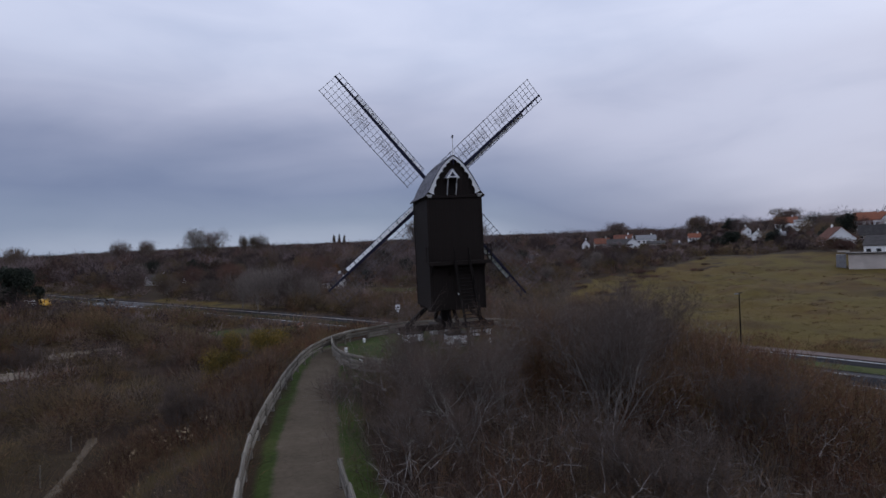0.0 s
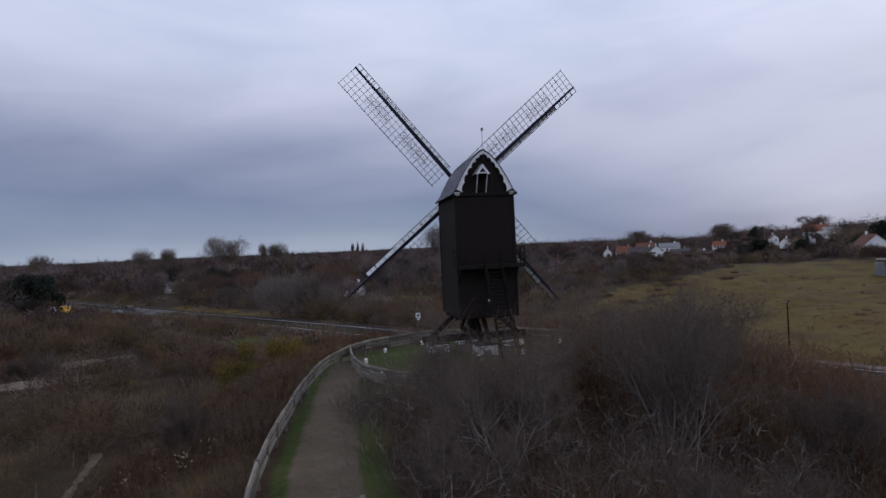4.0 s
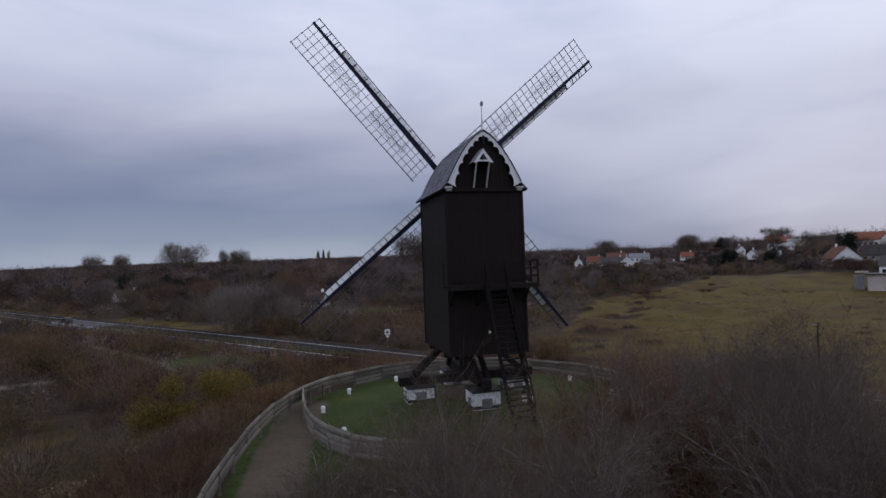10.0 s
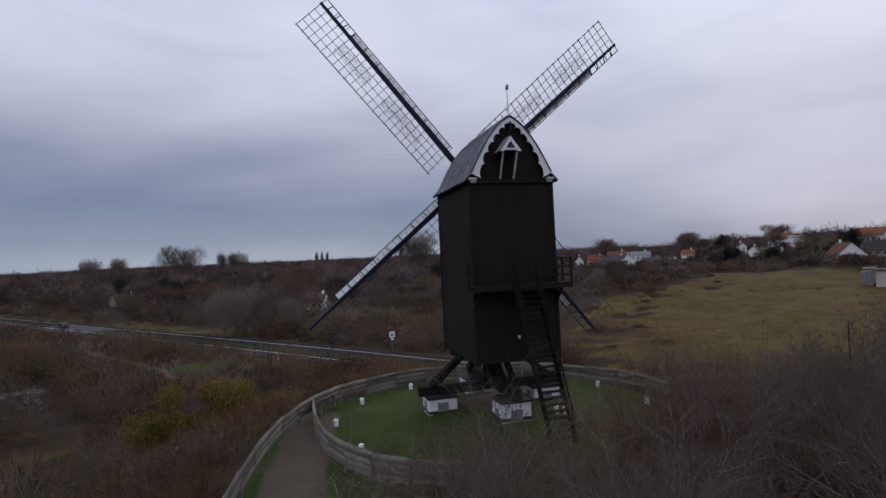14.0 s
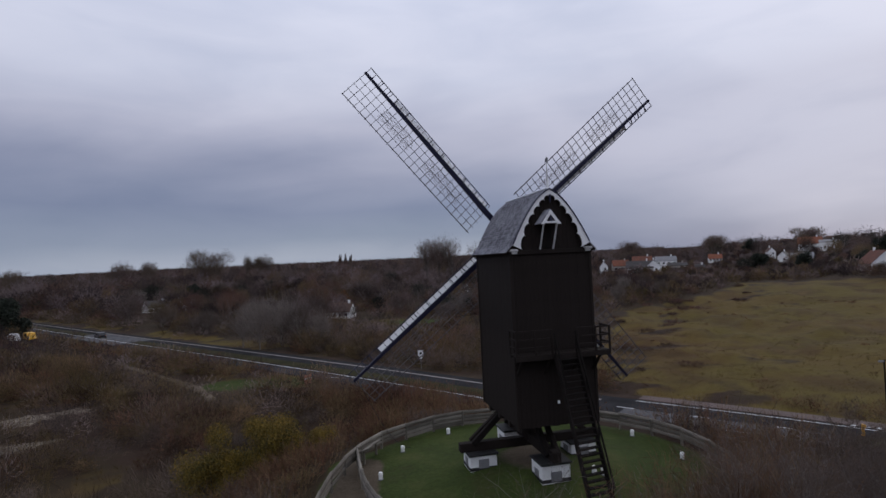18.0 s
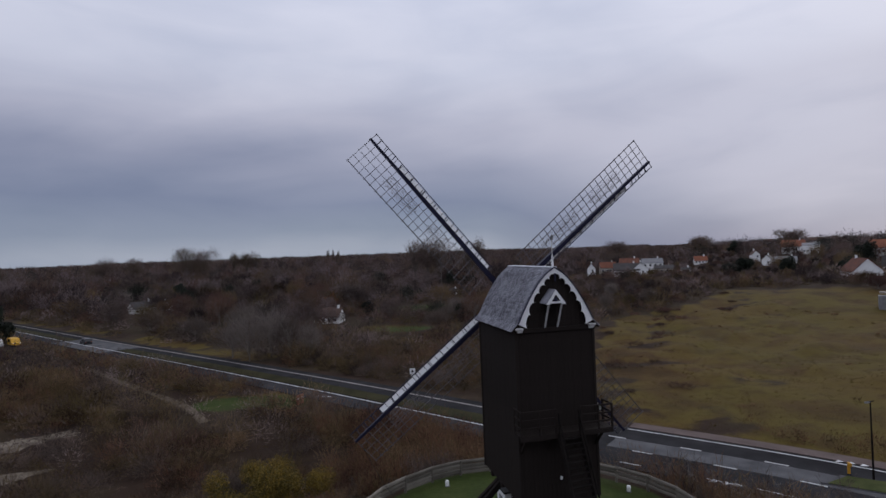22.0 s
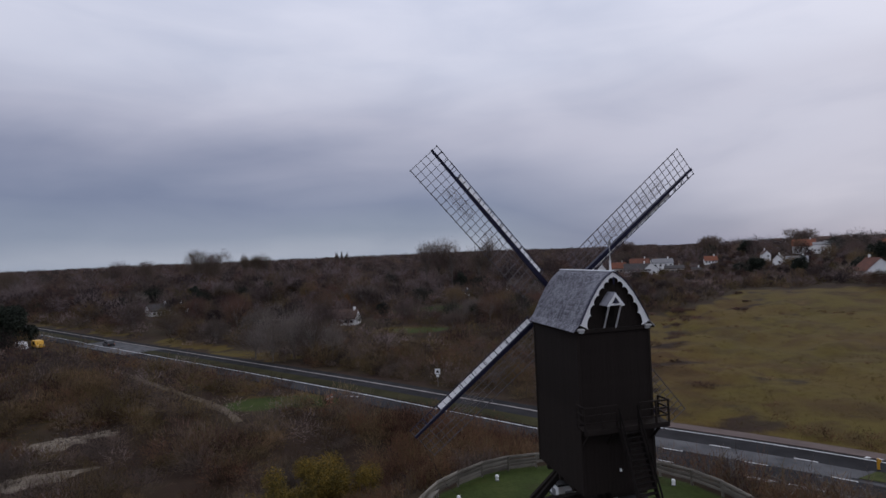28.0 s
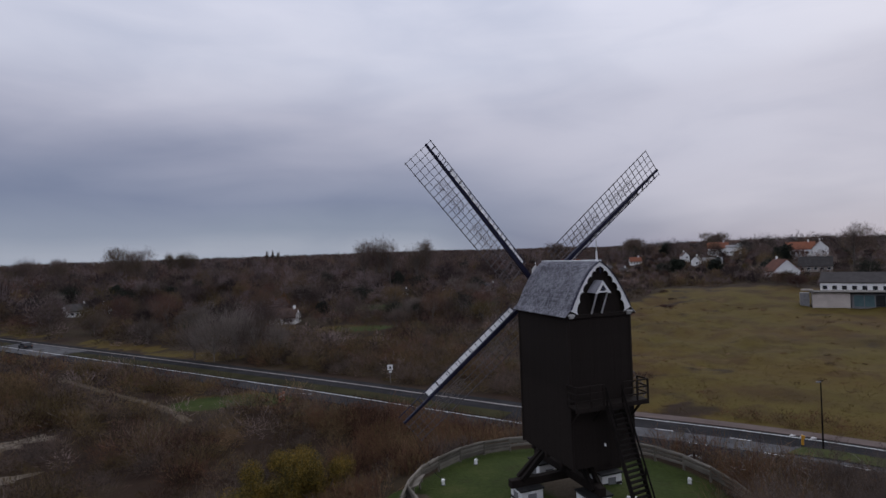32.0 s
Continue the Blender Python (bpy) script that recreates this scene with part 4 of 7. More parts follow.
def ladder(mill):
    top, foot = Vector((0.06, -3.92, 6.72)), Vector((0.36, -6.15, 0.75))
    ax = (foot - top).normalized()
    side = Vector((ax.y, -ax.x, 0)).normalized() * -1
    if side.x < 0:
        side = -side
    up = side.cross(ax)
    if up.z < 0:
        up = -up
    w = 0.52
    l = None
    for s in (-1, 1):
        bm = beam(B(), top + side * w * s + up * 0.02, foot + side * w * s, 0.07, 0.24, up=up)
        st = part("ladder", bm, TAR_OLD, mill, "steep boarded access stair") if l is None else part("stringer", bm, TAR_OLD, l)
        l = l or st
    n = 26
    for i in range(1, n):
        c = top.lerp(foot, i / n)
        bm = box(B(), c + Vector((0, 0, 0.02)), (2 * w - 0.08, 0.21, 0.045), frame_to((0, 0, 0), side))
        part("tread", bm, TAR_OLD, l)
    for s in (1, -1):
        a, b = top + side * w * s + Vector((0, 0, 0.95)), foot + side * (w + 0.02) * s + Vector((0, 0, 0.85))
        if s < 0:
            b = a.lerp(b, 0.30)
        part("handrail", beam(B(), a, b, 0.05, 0.08), TAR_OLD, l)
        for k in (0.02, 0.32, 0.62, 0.95):
            q = top.lerp(foot, k) + side * w * s
            if s > 0 or k < 0.35:
                part("baluster", beam(B(), q, q + Vector((0, 0, 0.94)), 0.06, 0.06, up=(0, 1, 0)), TAR_OLD, l)


CX, CY = -0.2, 0.42


def trestle(mill):
    zb = 0.78
    for i, (dx, dy) in enumerate(((-2.62, 0), (0, -2.62), (2.62, 0), (0, 2.62))):
        top = 1.48 if i % 2 == 0 else 1.62
        p = part("pier", box(B(), (CX + dx, CY + dy, (top + 0.2) / 2), (1.36, 1.28, top - 0.2), None, 0.02), WHITE, mill, "white-painted brick pier")
        part("pier_foot", box(B(), (CX + dx, CY + dy, ground_at(CX + dx, CY + dy) + 0.02), (1.39, 1.31, 0.16), None, 0.01), BLACK, p, "tarred black foot")
        part("pier_cap", box(B(), (CX + dx, CY + dy, top + 0.05), (1.50, 1.44, 0.11), None, 0.02), BLACK, p, "tarred black pier cap")
        for ax in (0, 1):
            for s in (-1, 1):
                o = Vector((0.685 * s, 0, 0)) if ax == 0 else Vector((0, 0.655 * s, 0))
                sz = (0.02, 0.52, 0.42) if ax == 0 else (0.52, 0.02, 0.42)
                part("pier_panel", box(B(), Vector((CX + dx, CY + dy, 1.10)) + o, sz), GREY_PANEL, p, "grey panel")
    part("crosstree", beam(B(), (CX - 3.65, CY, 1.78), (CX + 3.65, CY, 1.78), 0.42, 0.44, bevel=0.03), TAR, mill)
    part("crosstree", beam(B(), (CX, CY - 3.45, 1.98), (CX, CY + 3.45, 1.98), 0.42, 0.46, bevel=0.03), TAR, mill)
    part("main_post", rod(B(), (CX, CY, 1.9), (CX, CY, 4.6), 0.40, 0.34, 16), TAR, mill)
    for dx, dy in ((-1, 0), (0, -1), (1, 0), (0, 1)):
        for o in (-0.24, 0.24):
            a = Vector((CX + dx * 3.0 + dy * o, CY + dy * 3.0 + dx * o, 1.95))
            b = Vector((CX + dx * (0.42 + (0.9 if o > 0 else 0)) * 0.9 + dy * o, CY + dy * (0.42 + (0.9 if o > 0 else 0)) * 0.9 + dx * o, 4.15 if o < 0 else 3.6))
            part("quarterbar", beam(B(), a, b, 0.22, 0.28, bevel=0.02), TAR if o < 0 else TAR_OLD, mill)


HUB = Vector((0.15, 3.45, 12.2))
TILT_BACK, SPIN, REACH = radians(8.0), radians(41.0), 11.65


def sail(mill):
    """One sail along +x: stock, sail bars, uplongs, hemlath, leading boards; y is the cloth side, z the outside."""
    root = part("sail", B(), None, mill, "lattice sail with leading boards")
    bm = B()
    prev = None
    for r, w in ((0.0, 0.29), (2.0, 0.27), (7.0, 0.21), (REACH, 0.13)):
        row = [bm.verts.new((r, a * w / 2, b * w / 2)) for a, b in ((-1, -1), (1, -1), (1, 1), (-1, 1))]
        if prev:
            for a in range(4):
                bm.faces.new((prev[a], row[a], row[(a + 1) % 4], prev[(a + 1) % 4]))
        else:
            bm.faces.new(row[::-1])
        prev = row
    bm.faces.new(prev)
    bmesh.ops.recalc_face_normals(bm, faces=bm.faces[:])
    part("stock", bm, STOCK, root, "tapered blue-black stock")
    me = bpy.data.meshes.new("sail_bar")
    bm = box(B(), (0, 0.64, 0), (0.027, 2.12, 0.036))
    bm.to_mesh(me)
    bm.free()
    me.materials.append(LATH)
    n = 24
    def twist(r):
        return radians(16 - 13 * (r - 1.9) / (REACH - 1.9))
    for i in range(n):
        r = 1.95 + (REACH - 0.06 - 1.95) * i / (n - 1)
        ob = new("sail_bar", me)
        ob.parent = root
        ob.matrix_local = pose(r, 0, 0, math.degrees(twist(r)), 0, 0)
    def lath(name, y, r0, r1, w, mat):
        bm = B()
        k = 8
        prev = None
        for j in range(k + 1):
            r = r0 + (r1 - r0) * j / k
            c = Vector((r, y * math.cos(twist(r)), y * math.sin(twist(r)) - 0.04))
            row = [bm.verts.new(c + Vector((0, a * w / 2, b * 0.018))) for a, b in ((-1, -1), (1, -1), (1, 1), (-1, 1))]
            if prev:
                for a in range(4):
                    bm.faces.new((prev[a], row[a], row[(a + 1) % 4], prev[(a + 1) % 4]))
            else:
                bm.faces.new(row[::-1])
            prev = row
        bm.faces.new(prev)
        bmesh.ops.recalc_face_normals(bm, faces=bm.faces[:])
        part(name, bm, mat, root)
    lath("hemlath", 1.62, 1.80, REACH, 0.042, LATH)
    lath("uplong", 1.22, 1.80, REACH, 0.022, LATH)
    lath("uplong", 0.82, 1.80, REACH, 0.022, LATH)
    lath("uplong", 0.42, 1.80, REACH, 0.022, LATH)
    part("leading_lath", beam(B(), (1.95, -0.44, -0.20), (REACH, -0.42, -0.19), 0.04, 0.045), STOCK, root)
    for i in range(8):
        r0, r1 = 2.1 + 0.93 * i, 2.1 + 0.93 * (i + 1)
        rm = (r0 + r1) / 2
        bm = B()
        box(bm, (0, -0.29, 0), (r1 - r0 - 0.05, 0.30, 0.025))
        ob = part("leading_board", bm, WHITE_FRESH, root, "white leading board")
        ob.matrix_local = pose(rm, 0, 0.05, 36, 0, 0)
    for i in range(12):
        r = 2.1 + 0.93 * i if i < 9 else 9.54 + 0.55 * (i - 8)
        part("board_rib", beam(B(), (r, -0.06, 0.02), (r, -0.44, -0.235), 0.045, 0.05), STOCK, root)
    # furled nets laced along the lattice
    rr = random.Random(5)
    for a0, a1 in ((3.2, 6.3), (7.2, 9.7)):
        bm = B()
        for strand in range(15):
            y0 = 0.42 + 0.045 * strand
            p = None
            x = a0 + rr.uniform(0, 0.3)
            while x < a1:
                q = Vector((x, y0 + rr.uniform(-0.09, 0.09), 0.06 + rr.uniform(0, 0.08)))
                if p is not None:
                    rod(bm, p, q, 0.006, None, 3)
                p = q
                x += rr.uniform(0.15, 0.32)
        part("furled_net", bm, CLOTH, root, "furled net of grey rope")
    return root


def vane(mill):
    bm = B()
    rod(bm, (0.05, -2.92, 14.0), (0.05, -2.92, 15.25), 0.028, 0.018, 8)
    v = part("weather_vane", bm, WHITE_OLD, mill, "thin white vane rod with a cut-out")
    part("rod_socket", rod(B(), (0.05, -2.92, 13.95), (0.05, -2.92, 14.55), 0.06, 0.045, 8), WHITE, v)
    bm = B()
    prism(bm, [(-0.02, -2.92, 15.24), (0.12, -2.92, 15.24), (0.14, -2.92, 15.42), (0.07, -2.92, 15.50), (0.0, -2.92, 15.40)], (0, 0.015, 0))
    part("vane_plate", bm, GREY_PANEL, v)


def windmill():
    mill = thing("windmill", "black tarred wooden post mill with four lattice sails on white piers", "windmill")
    for x, s in ((XL, -1), (XR, 1)):
        boards("side_wall", (x, YR, 0), (x, YF, 0), ZB, ZE + 0.1, (s, 0, 0), mill, "black tarred upright boards")
    boards("rear_wall", (XL, YR, 0), (XR, YR, 0), ZB, ZE + 0.1, (0, -1, 0), mill, "black tarred upright boards")
    boards("front_wall", (XL, YF, 0), (XR, YF, 0), ZB, ZE + 0.1, (0, 1, 0), mill)
    part("bottom_floor", box(B(), (XM, (YR + YF) / 2, ZB + 0.12), (XR - XL - 0.06, YF - YR - 0.06, 0.12)), TAR, mill)
    part("inner_lining", box(B(), (XM, (YR + YF) / 2, (ZB + ZE) / 2 + 0.1), (XR - XL - 0.08, YF - YR - 0.08, ZE - ZB - 0.1)), TAR, mill)
    for x in (XL, XR):
        for y in (YR, YF):
            part("corner_post", box(B(), (x, y, (ZB + ZE) / 2), (0.14, 0.14, ZE - ZB + 0.1), None, 0.02), TAR, mill)
    part("gable_beam", box(B(), (XM, -3.10, 11.20), (3.98, 0.16, 0.20), None, 0.02), TAR, mill)
    part("mid_beam", box(B(), (XM, -3.09, 6.45), (3.86, 0.14, 0.26), None, 0.02), TAR, mill)
    for y in (-1.9, -0.4, 1.1):
        part("floor_beam", box(B(), (CX, y, ZB - 0.06), (3.6, 0.26, 0.28), None, 0.02), TAR, mill)
    gable(mill, YR - 0.01, 1)
    gable(mill, YF + 0.01, -1)
    for s in (-1, 1):
        roof_slope(s, mill)
        bargeboard(mill, s)
    part("ridge_cap", beam(B(), (XM, -3.27, 14.00), (XM, 2.42, 14.00), 0.30, 0.08, bevel=0.025), LEAD, mill, "pale lead ridge cap")
    part("finial", rod(B(), (XM, -3.32, 13.38), (XM, -3.32, 13.74), 0.035, 0.05, 8), STOCK, mill)
    lamp = part("wall_lamp", rod(B(), (-0.06, -3.20, 4.44), (-0.06, -3.20, 4.56), 0.055, 0.055, 12), WHITE_FRESH, mill, "small white lamp on the rear wall")
    part("lamp_bracket", box(B(), (-0.06, -3.13, 4.5), (0.05, 0.14, 0.05)), TAR_OLD, lamp)
    dormer(mill)
    platform(mill)
    ladder(mill)
    trestle(mill)
    vane(mill)
    # windshaft and poll end carry the sails
    sh = part("windshaft", rod(B(), HUB - Vector((0, 1.6, 0.22)), HUB + Vector((0, 0.35, 0.05)), 0.28, 0.26, 14), STOCK, mill)
    part("poll_end", box(B(), HUB, (0.62, 0.62, 0.62), Euler((-TILT_BACK, 0, 0)).to_matrix(), 0.05), STOCK, sh)
    base = Matrix.Translation(HUB) @ Euler((TILT_BACK, 0, 0)).to_matrix().to_4x4()
    # plane of the sails: x across, z up, y is the outside
    turn = base @ Matrix(((1, 0, 0, 0), (0, 0, -1, 0), (0, 1, 0, 0), (0, 0, 0, 1)))
    first = sail(mill)
    sails = [first] + [copy_thing(first, Matrix()) for _ in range(3)]
    for i, s in enumerate(sails):
        s.parent = mill
        off = 0.11 if i % 2 else -0.11
        s.matrix_local = turn @ Matrix.Translation((0, 0, off)) @ Matrix.Rotation(SPIN + i * math.pi / 2, 4, "Z")
    return mill


MILL = windmill()


# ---- fences, lamps and boards on the mound ----
OUTER = [(-10.8, -46), (-11.2, -38), (-11.6, -30), (-12.0, -24), (-12.25, -21), (-12.3, -18), (-12.25, -15.5), (-12.05, -13), (-11.75, -10), (-11.4, -5.6), (-11.0, -2.8), (-10.35, 0.6), (-9.35, 3.6), (-8.1, 6.0),
         (-6.6, 7.4), (-4.9, 8.5), (-2.5, 9.3), (0.5, 9.6), (4.0, 8.6), (6.8, 6.2), (8.5, 3.4), (9.3, 0.6), (9.1, -2.4), (8.2, -4.9), (6.7, -7.2)]
INNER = [(-8.62, 4.35), (-8.65, 2.6), (-8.62, -0.6), (-8.17, -3.1), (-7.5, -4.8), (-6.8, -5.8), (-6.0, -6.6), (-4.5, -7.4), (-2.6, -7.9)]
NEAR = [(-8.3, -46), (-8.4, -36), (-8.6, -28), (-8.82, -24.4), (-9.0, -22.4), (-9.1, -20.2)]


def resample(line, step):
    pts = [Vector((*p, 0)) for p in line]
    out, left = [pts[0]], step
    for a, b in zip(pts[:-1], pts[1:]):
        l, pos = (b - a).length, 0.0
        while l - pos >= left:
            pos += left
            out.append(a.lerp(b, pos / l))
            left = step
        left -= l - pos
    for _ in range(2):
        out = [out[0]] + [(out[i - 1] + out[i] * 2 + out[i + 1]) / 4 for i in range(1, len(out) - 1)] + [out[-1]]
    return out


def rail_mesh():
    """One split-log rail, a metre long, with a worn rounded back."""
    bm = B()
    prev = None
    sec = [(-0.5, -0.5), (0.5, -0.5), (0.55, 0.1), (0.25, 0.5), (-0.25, 0.5), (-0.55, 0.1)]
    for i in range(4):
        row = [bm.verts.new((i / 3 - 0.5, a * random.uniform(0.9, 1.1), b * random.uniform(0.9, 1.1))) for a, b in sec]
        if prev:
            for k in range(6):
                bm.faces.new((prev[k], row[k], row[(k + 1) % 6], prev[(k + 1) % 6]))
        else:
            bm.faces.new(row[::-1])
        prev = row
    bm.faces.new(prev)
    bmesh.ops.recalc_face_normals(bm, faces=bm.faces[:])
    me = bpy.data.meshes.new("rail")
    bm.to_mesh(me)
    bm.free()
    me.materials.append(FENCE)
    return me


RAILS = [rail_mesh() for _ in range(3)]


def fence(line, label, step=2.15, height=0.95, boarded=()):
    f = thing("fence", label, "fence", group="fences round the mill")
    pts = resample(line, step)
    post = bpy.data.meshes.new("post")
    bm = box(B(), (0, 0, 0.36), (0.13, 0.13, 1.24), None, 0.02)
    bm.to_mesh(post)
    bm.free()
    post.materials.append(FENCE)
    tops = []
    for p in pts:
        z = ground_at(p.x, p.y)
        ob = new("post", post)
        ob.parent = f
        ob.matrix_world = pose(p.x, p.y, z, random.uniform(-3, 3), random.uniform(-3, 3), random.uniform(0, 90))
        tops.append(Vector((p.x, p.y, z)))
    for i, (a, b) in enumerate(zip(tops[:-1], tops[1:])):
        levels = [(height - 0.06, 0.13, 0.20), (height - 0.31, 0.08, 0.20), (0.40, 0.08, 0.17)]
        if i in boarded:
            levels += [(0.18, 0.04, 0.2), (0.56, 0.04, 0.16)]
        for h, w, t in levels:
            ob = new("rail", random.choice(RAILS))
            ob.parent = f
            j = Vector((random.uniform(-0.03, 0.03), random.uniform(-0.03, 0.03), h + random.uniform(-0.03, 0.03)))
            m = frame_to(a, b).to_4x4()
            m.translation = (a + b) / 2 + j
            ob.matrix_world = m @ Matrix.Diagonal(((b - a).length + 0.10, w, t, 1))
    return f


fence(OUTER, "weathered silvery wooden post-and-rail fence round the mound", boarded=(26, 27, 28))
fence(INNER, "low weathered wooden fence between path and lawn", 1.7, 0.95, boarded=range(12))
fence(NEAR, "weathered wooden fence beside the sandy path", 2.2, 1.0)


def bollard():
    b = thing("bollard_lamp", "short white cylindrical bollard lamp standing on the lawn", "lamp", group="white bollards on the lawn")
    part("bollard_body", rod(B(), (0, 0, -0.05), (0, 0, 0.25), 0.105, 0.105, 14), WHITE_FRESH, b)
    part("bollard_base", rod(B(), (0, 0, -0.06), (0, 0, 0.04), 0.15, 0.14, 14), GREY_PANEL, b)
    part("bollard_cap", rod(B(), (0, 0, 0.26), (0, 0, 0.36), 0.13, 0.09, 14), WHITE_FRESH, b)
    return b


LAMPS = [(-7.65, 1.8), (-6.0, 5.5), (-2.83, 7.7), (7.25, 3.4), (7.65, -0.7), (1.86, -2.4), (2.24, -2.55), (-6.9, -2.5), (6.4, -4.9)]
first_lamp = bollard()
for i, (x, y) in enumerate(LAMPS):
    m = pose(x, y, ground_at(x, y), 0, 0, 40 * i)
    if i == 0:
        first_lamp.matrix_world = m
    else:
        copy_thing(first_lamp, m)


def lectern():
    a, b = Vector((-8.35, 4.15, 0)), Vector((-7.35, 5.75, 0))
    c = (a + b) / 2
    z = ground_at(c.x, c.y)
    t = thing("information_board", "sloping grey wooden information board beside the path", "sign", (c.x, c.y, z), math.degrees(math.atan2(b.y - a.y, b.x - a.x)))
    part("panel", box(B(), (0, 0, 0.78), (1.75, 0.62, 0.05), Euler((radians(-24), 0, 0)).to_matrix(), 0.01), FENCE, t)
    part("panel_edge", box(B(), (0, 0.30, 0.90), (1.80, 0.05, 0.10)), FENCE, t)
    for x in (-0.72, 0.72):
        part("leg", box(B(), (x, 0.05, 0.34), (0.10, 0.10, 0.80), None, 0.01), FENCE, t)


lectern()


def hanging_rope():
    bm = B()
    a, b = Vector((-8.35, 4.5, 4.55)), Vector((-5.5, 6.1, 0.18))
    prev = a
    for i in range(1, 15):
        k = i / 14
        q = a.lerp(b, k) - Vector((0, 0, 0.9 * math.sin(math.pi * k) * (0.6 + 0.4 * k)))
        q.z = max(q.z, ground_at(q.x, q.y) + 0.03)
        rod(bm, prev, q, 0.014, None, 5)
        prev = q
    part("hanging_rope", bm, BLACK, MILL, "slack dark rope from the low sail")


hanging_rope()


# x, y, width, depth, eave, ridge, roof, turn, label, wall, windows, foot
HOUSES = [
    (150.8, 272.8, 6, 4.5, 3.2, 6.0, ROOF_DARK, 60, "small white gabled house below the wood", RENDER_WHITE, 2, 0.6),
    (161.3, 272.7, 9, 7, 3.3, 6.4, ROOF_RED, -20, "low house with a red tiled roof", RENDER_CREAM, 4, 0.0),
    (165.2, 258.8, 14, 8, 1.9, 5.7, ROOF_DARK, -32, "long white house with a dark tiled roof", RENDER_WHITE, 6, -1.2),
    (171.0, 254.0, 5, 8, 2.4, 6.0, ROOF_DARK, 58, "white gabled wing of a long house", RENDER_WHITE, 2, -1.2),
    (179.7, 279.2, 11, 8, 5.2, 8.0, ROOF_RED, -30, "house with a broad red tiled roof", RENDER_WHITE, 4, 2.4),
    (199.1, 284.5, 12, 8, 4.6, 7.2, GREY_PANEL, -28, "white house with a grey roof", RENDER_WHITE, 4, 1.6),
    (190.2, 260.3, 10, 7, 2.0, 3.6, ROOF_DARK, -30, "low brownish house with a flat pitched roof", RENDER_CREAM, 4, -1.0),
    (199.6, 253.5, 5, 4, 0.6, 2.0, ROOF_DARK, -30, "small white outbuilding beside the houses", RENDER_WHITE, 2, -1.2),
    (249.3, 303.6, 8, 6, 4.0, 6.8, ROOF_RED, -30, "far house with a red roof among trees", RENDER_WHITE, 4, 2.0),
    (263.4, 270.9, 6, 4.6, 7.2, 9.6, ROOF_BROWN, 62, "white house among dark trees", RENDER_WHITE, 4, 4.5),
    (254.6, 251.5, 9, 5.2, 4.4, 7.0, ROOF_DARK, 38, "white gabled house with a dark roof", RENDER_WHITE, 2, 0.8),
    (262.5, 246.5, 11, 8, 3.4, 5.8, GREY_PANEL, -44, "low house with a grey roof", RENDER_WHITE, 4, 0.6),
    (321.1, 298.2, 14, 10, 11.0, 15.4, ROOF_RED, -46, "large house with a bright red roof", RENDER_WHITE, 4, 6.0),
    (317.3, 280.4, 10, 9, 11.6, 13.0, GREY_PANEL, -46, "white block of flats with several storeys", RENDER_WHITE, 5, 4.0),
    (192.2, 142.3, 11, 10, 2.6, 7.2, ROOF_RED, 63, "white gabled house with a red tiled roof", RENDER_WHITE, 3, -0.5),
    (268.0, 191.4, 13, 9, 10.0, 13.8, ROOF_RED, -52, "long house with a bright red roof", RENDER_WHITE, 6, 6.0),
    (269.5, 181.5, 6, 7, 10.6, 14.2, ROOF_RED, 40, "tall white gabled tower house", RENDER_WHITE, 2, 6.0),
    (215.7, 144.6, 12, 9, 3.6, 7.4, ROOF_DARK, -55, "dark-roofed brick house among trees", RENDER_CREAM, 5, 1.4),
    (158.6, 86.9, 22, 9, 1.7, 4.4, ROOF_DARK, -62, "long low white house with a dark roof", RENDER_WHITE, 9, -1.6),
]


def before_house(x, y):
    """Gardens and open ground on the near side of each house."""
    x, y = np.asarray(x, float), np.asarray(y, float)
    out = np.zeros(x.shape, bool)
    for h in HOUSES:
        d = math.hypot(h[0] + 12, h[1] + 27)
        ux, uy = (h[0] + 12) / d, (h[1] + 27) / d
        a = (x - h[0]) * ux + (y - h[1]) * uy
        b = (y - h[1]) * ux - (x - h[0]) * uy
        out |= (a < 4) & (a > -26) & (np.abs(b) < 0.5 * h[2] + 1.5)
    return out


# ---- plants ----
def unit(v):
    return v / np.maximum(np.linalg.norm(v, axis=-1, keepdims=True), 1e-9)


def blades(S, Dv, Ln, W, rng):
    """Thin triangles from S along Dv: arrays of places and faces."""
    side = unit(np.cross(Dv, rng.normal(size=Dv.shape)))
    T = S + Dv * Ln[:, None]
    V = np.stack([S - side * W[:, None], S + side * W[:, None], T], 1).reshape(-1, 3)
    return V


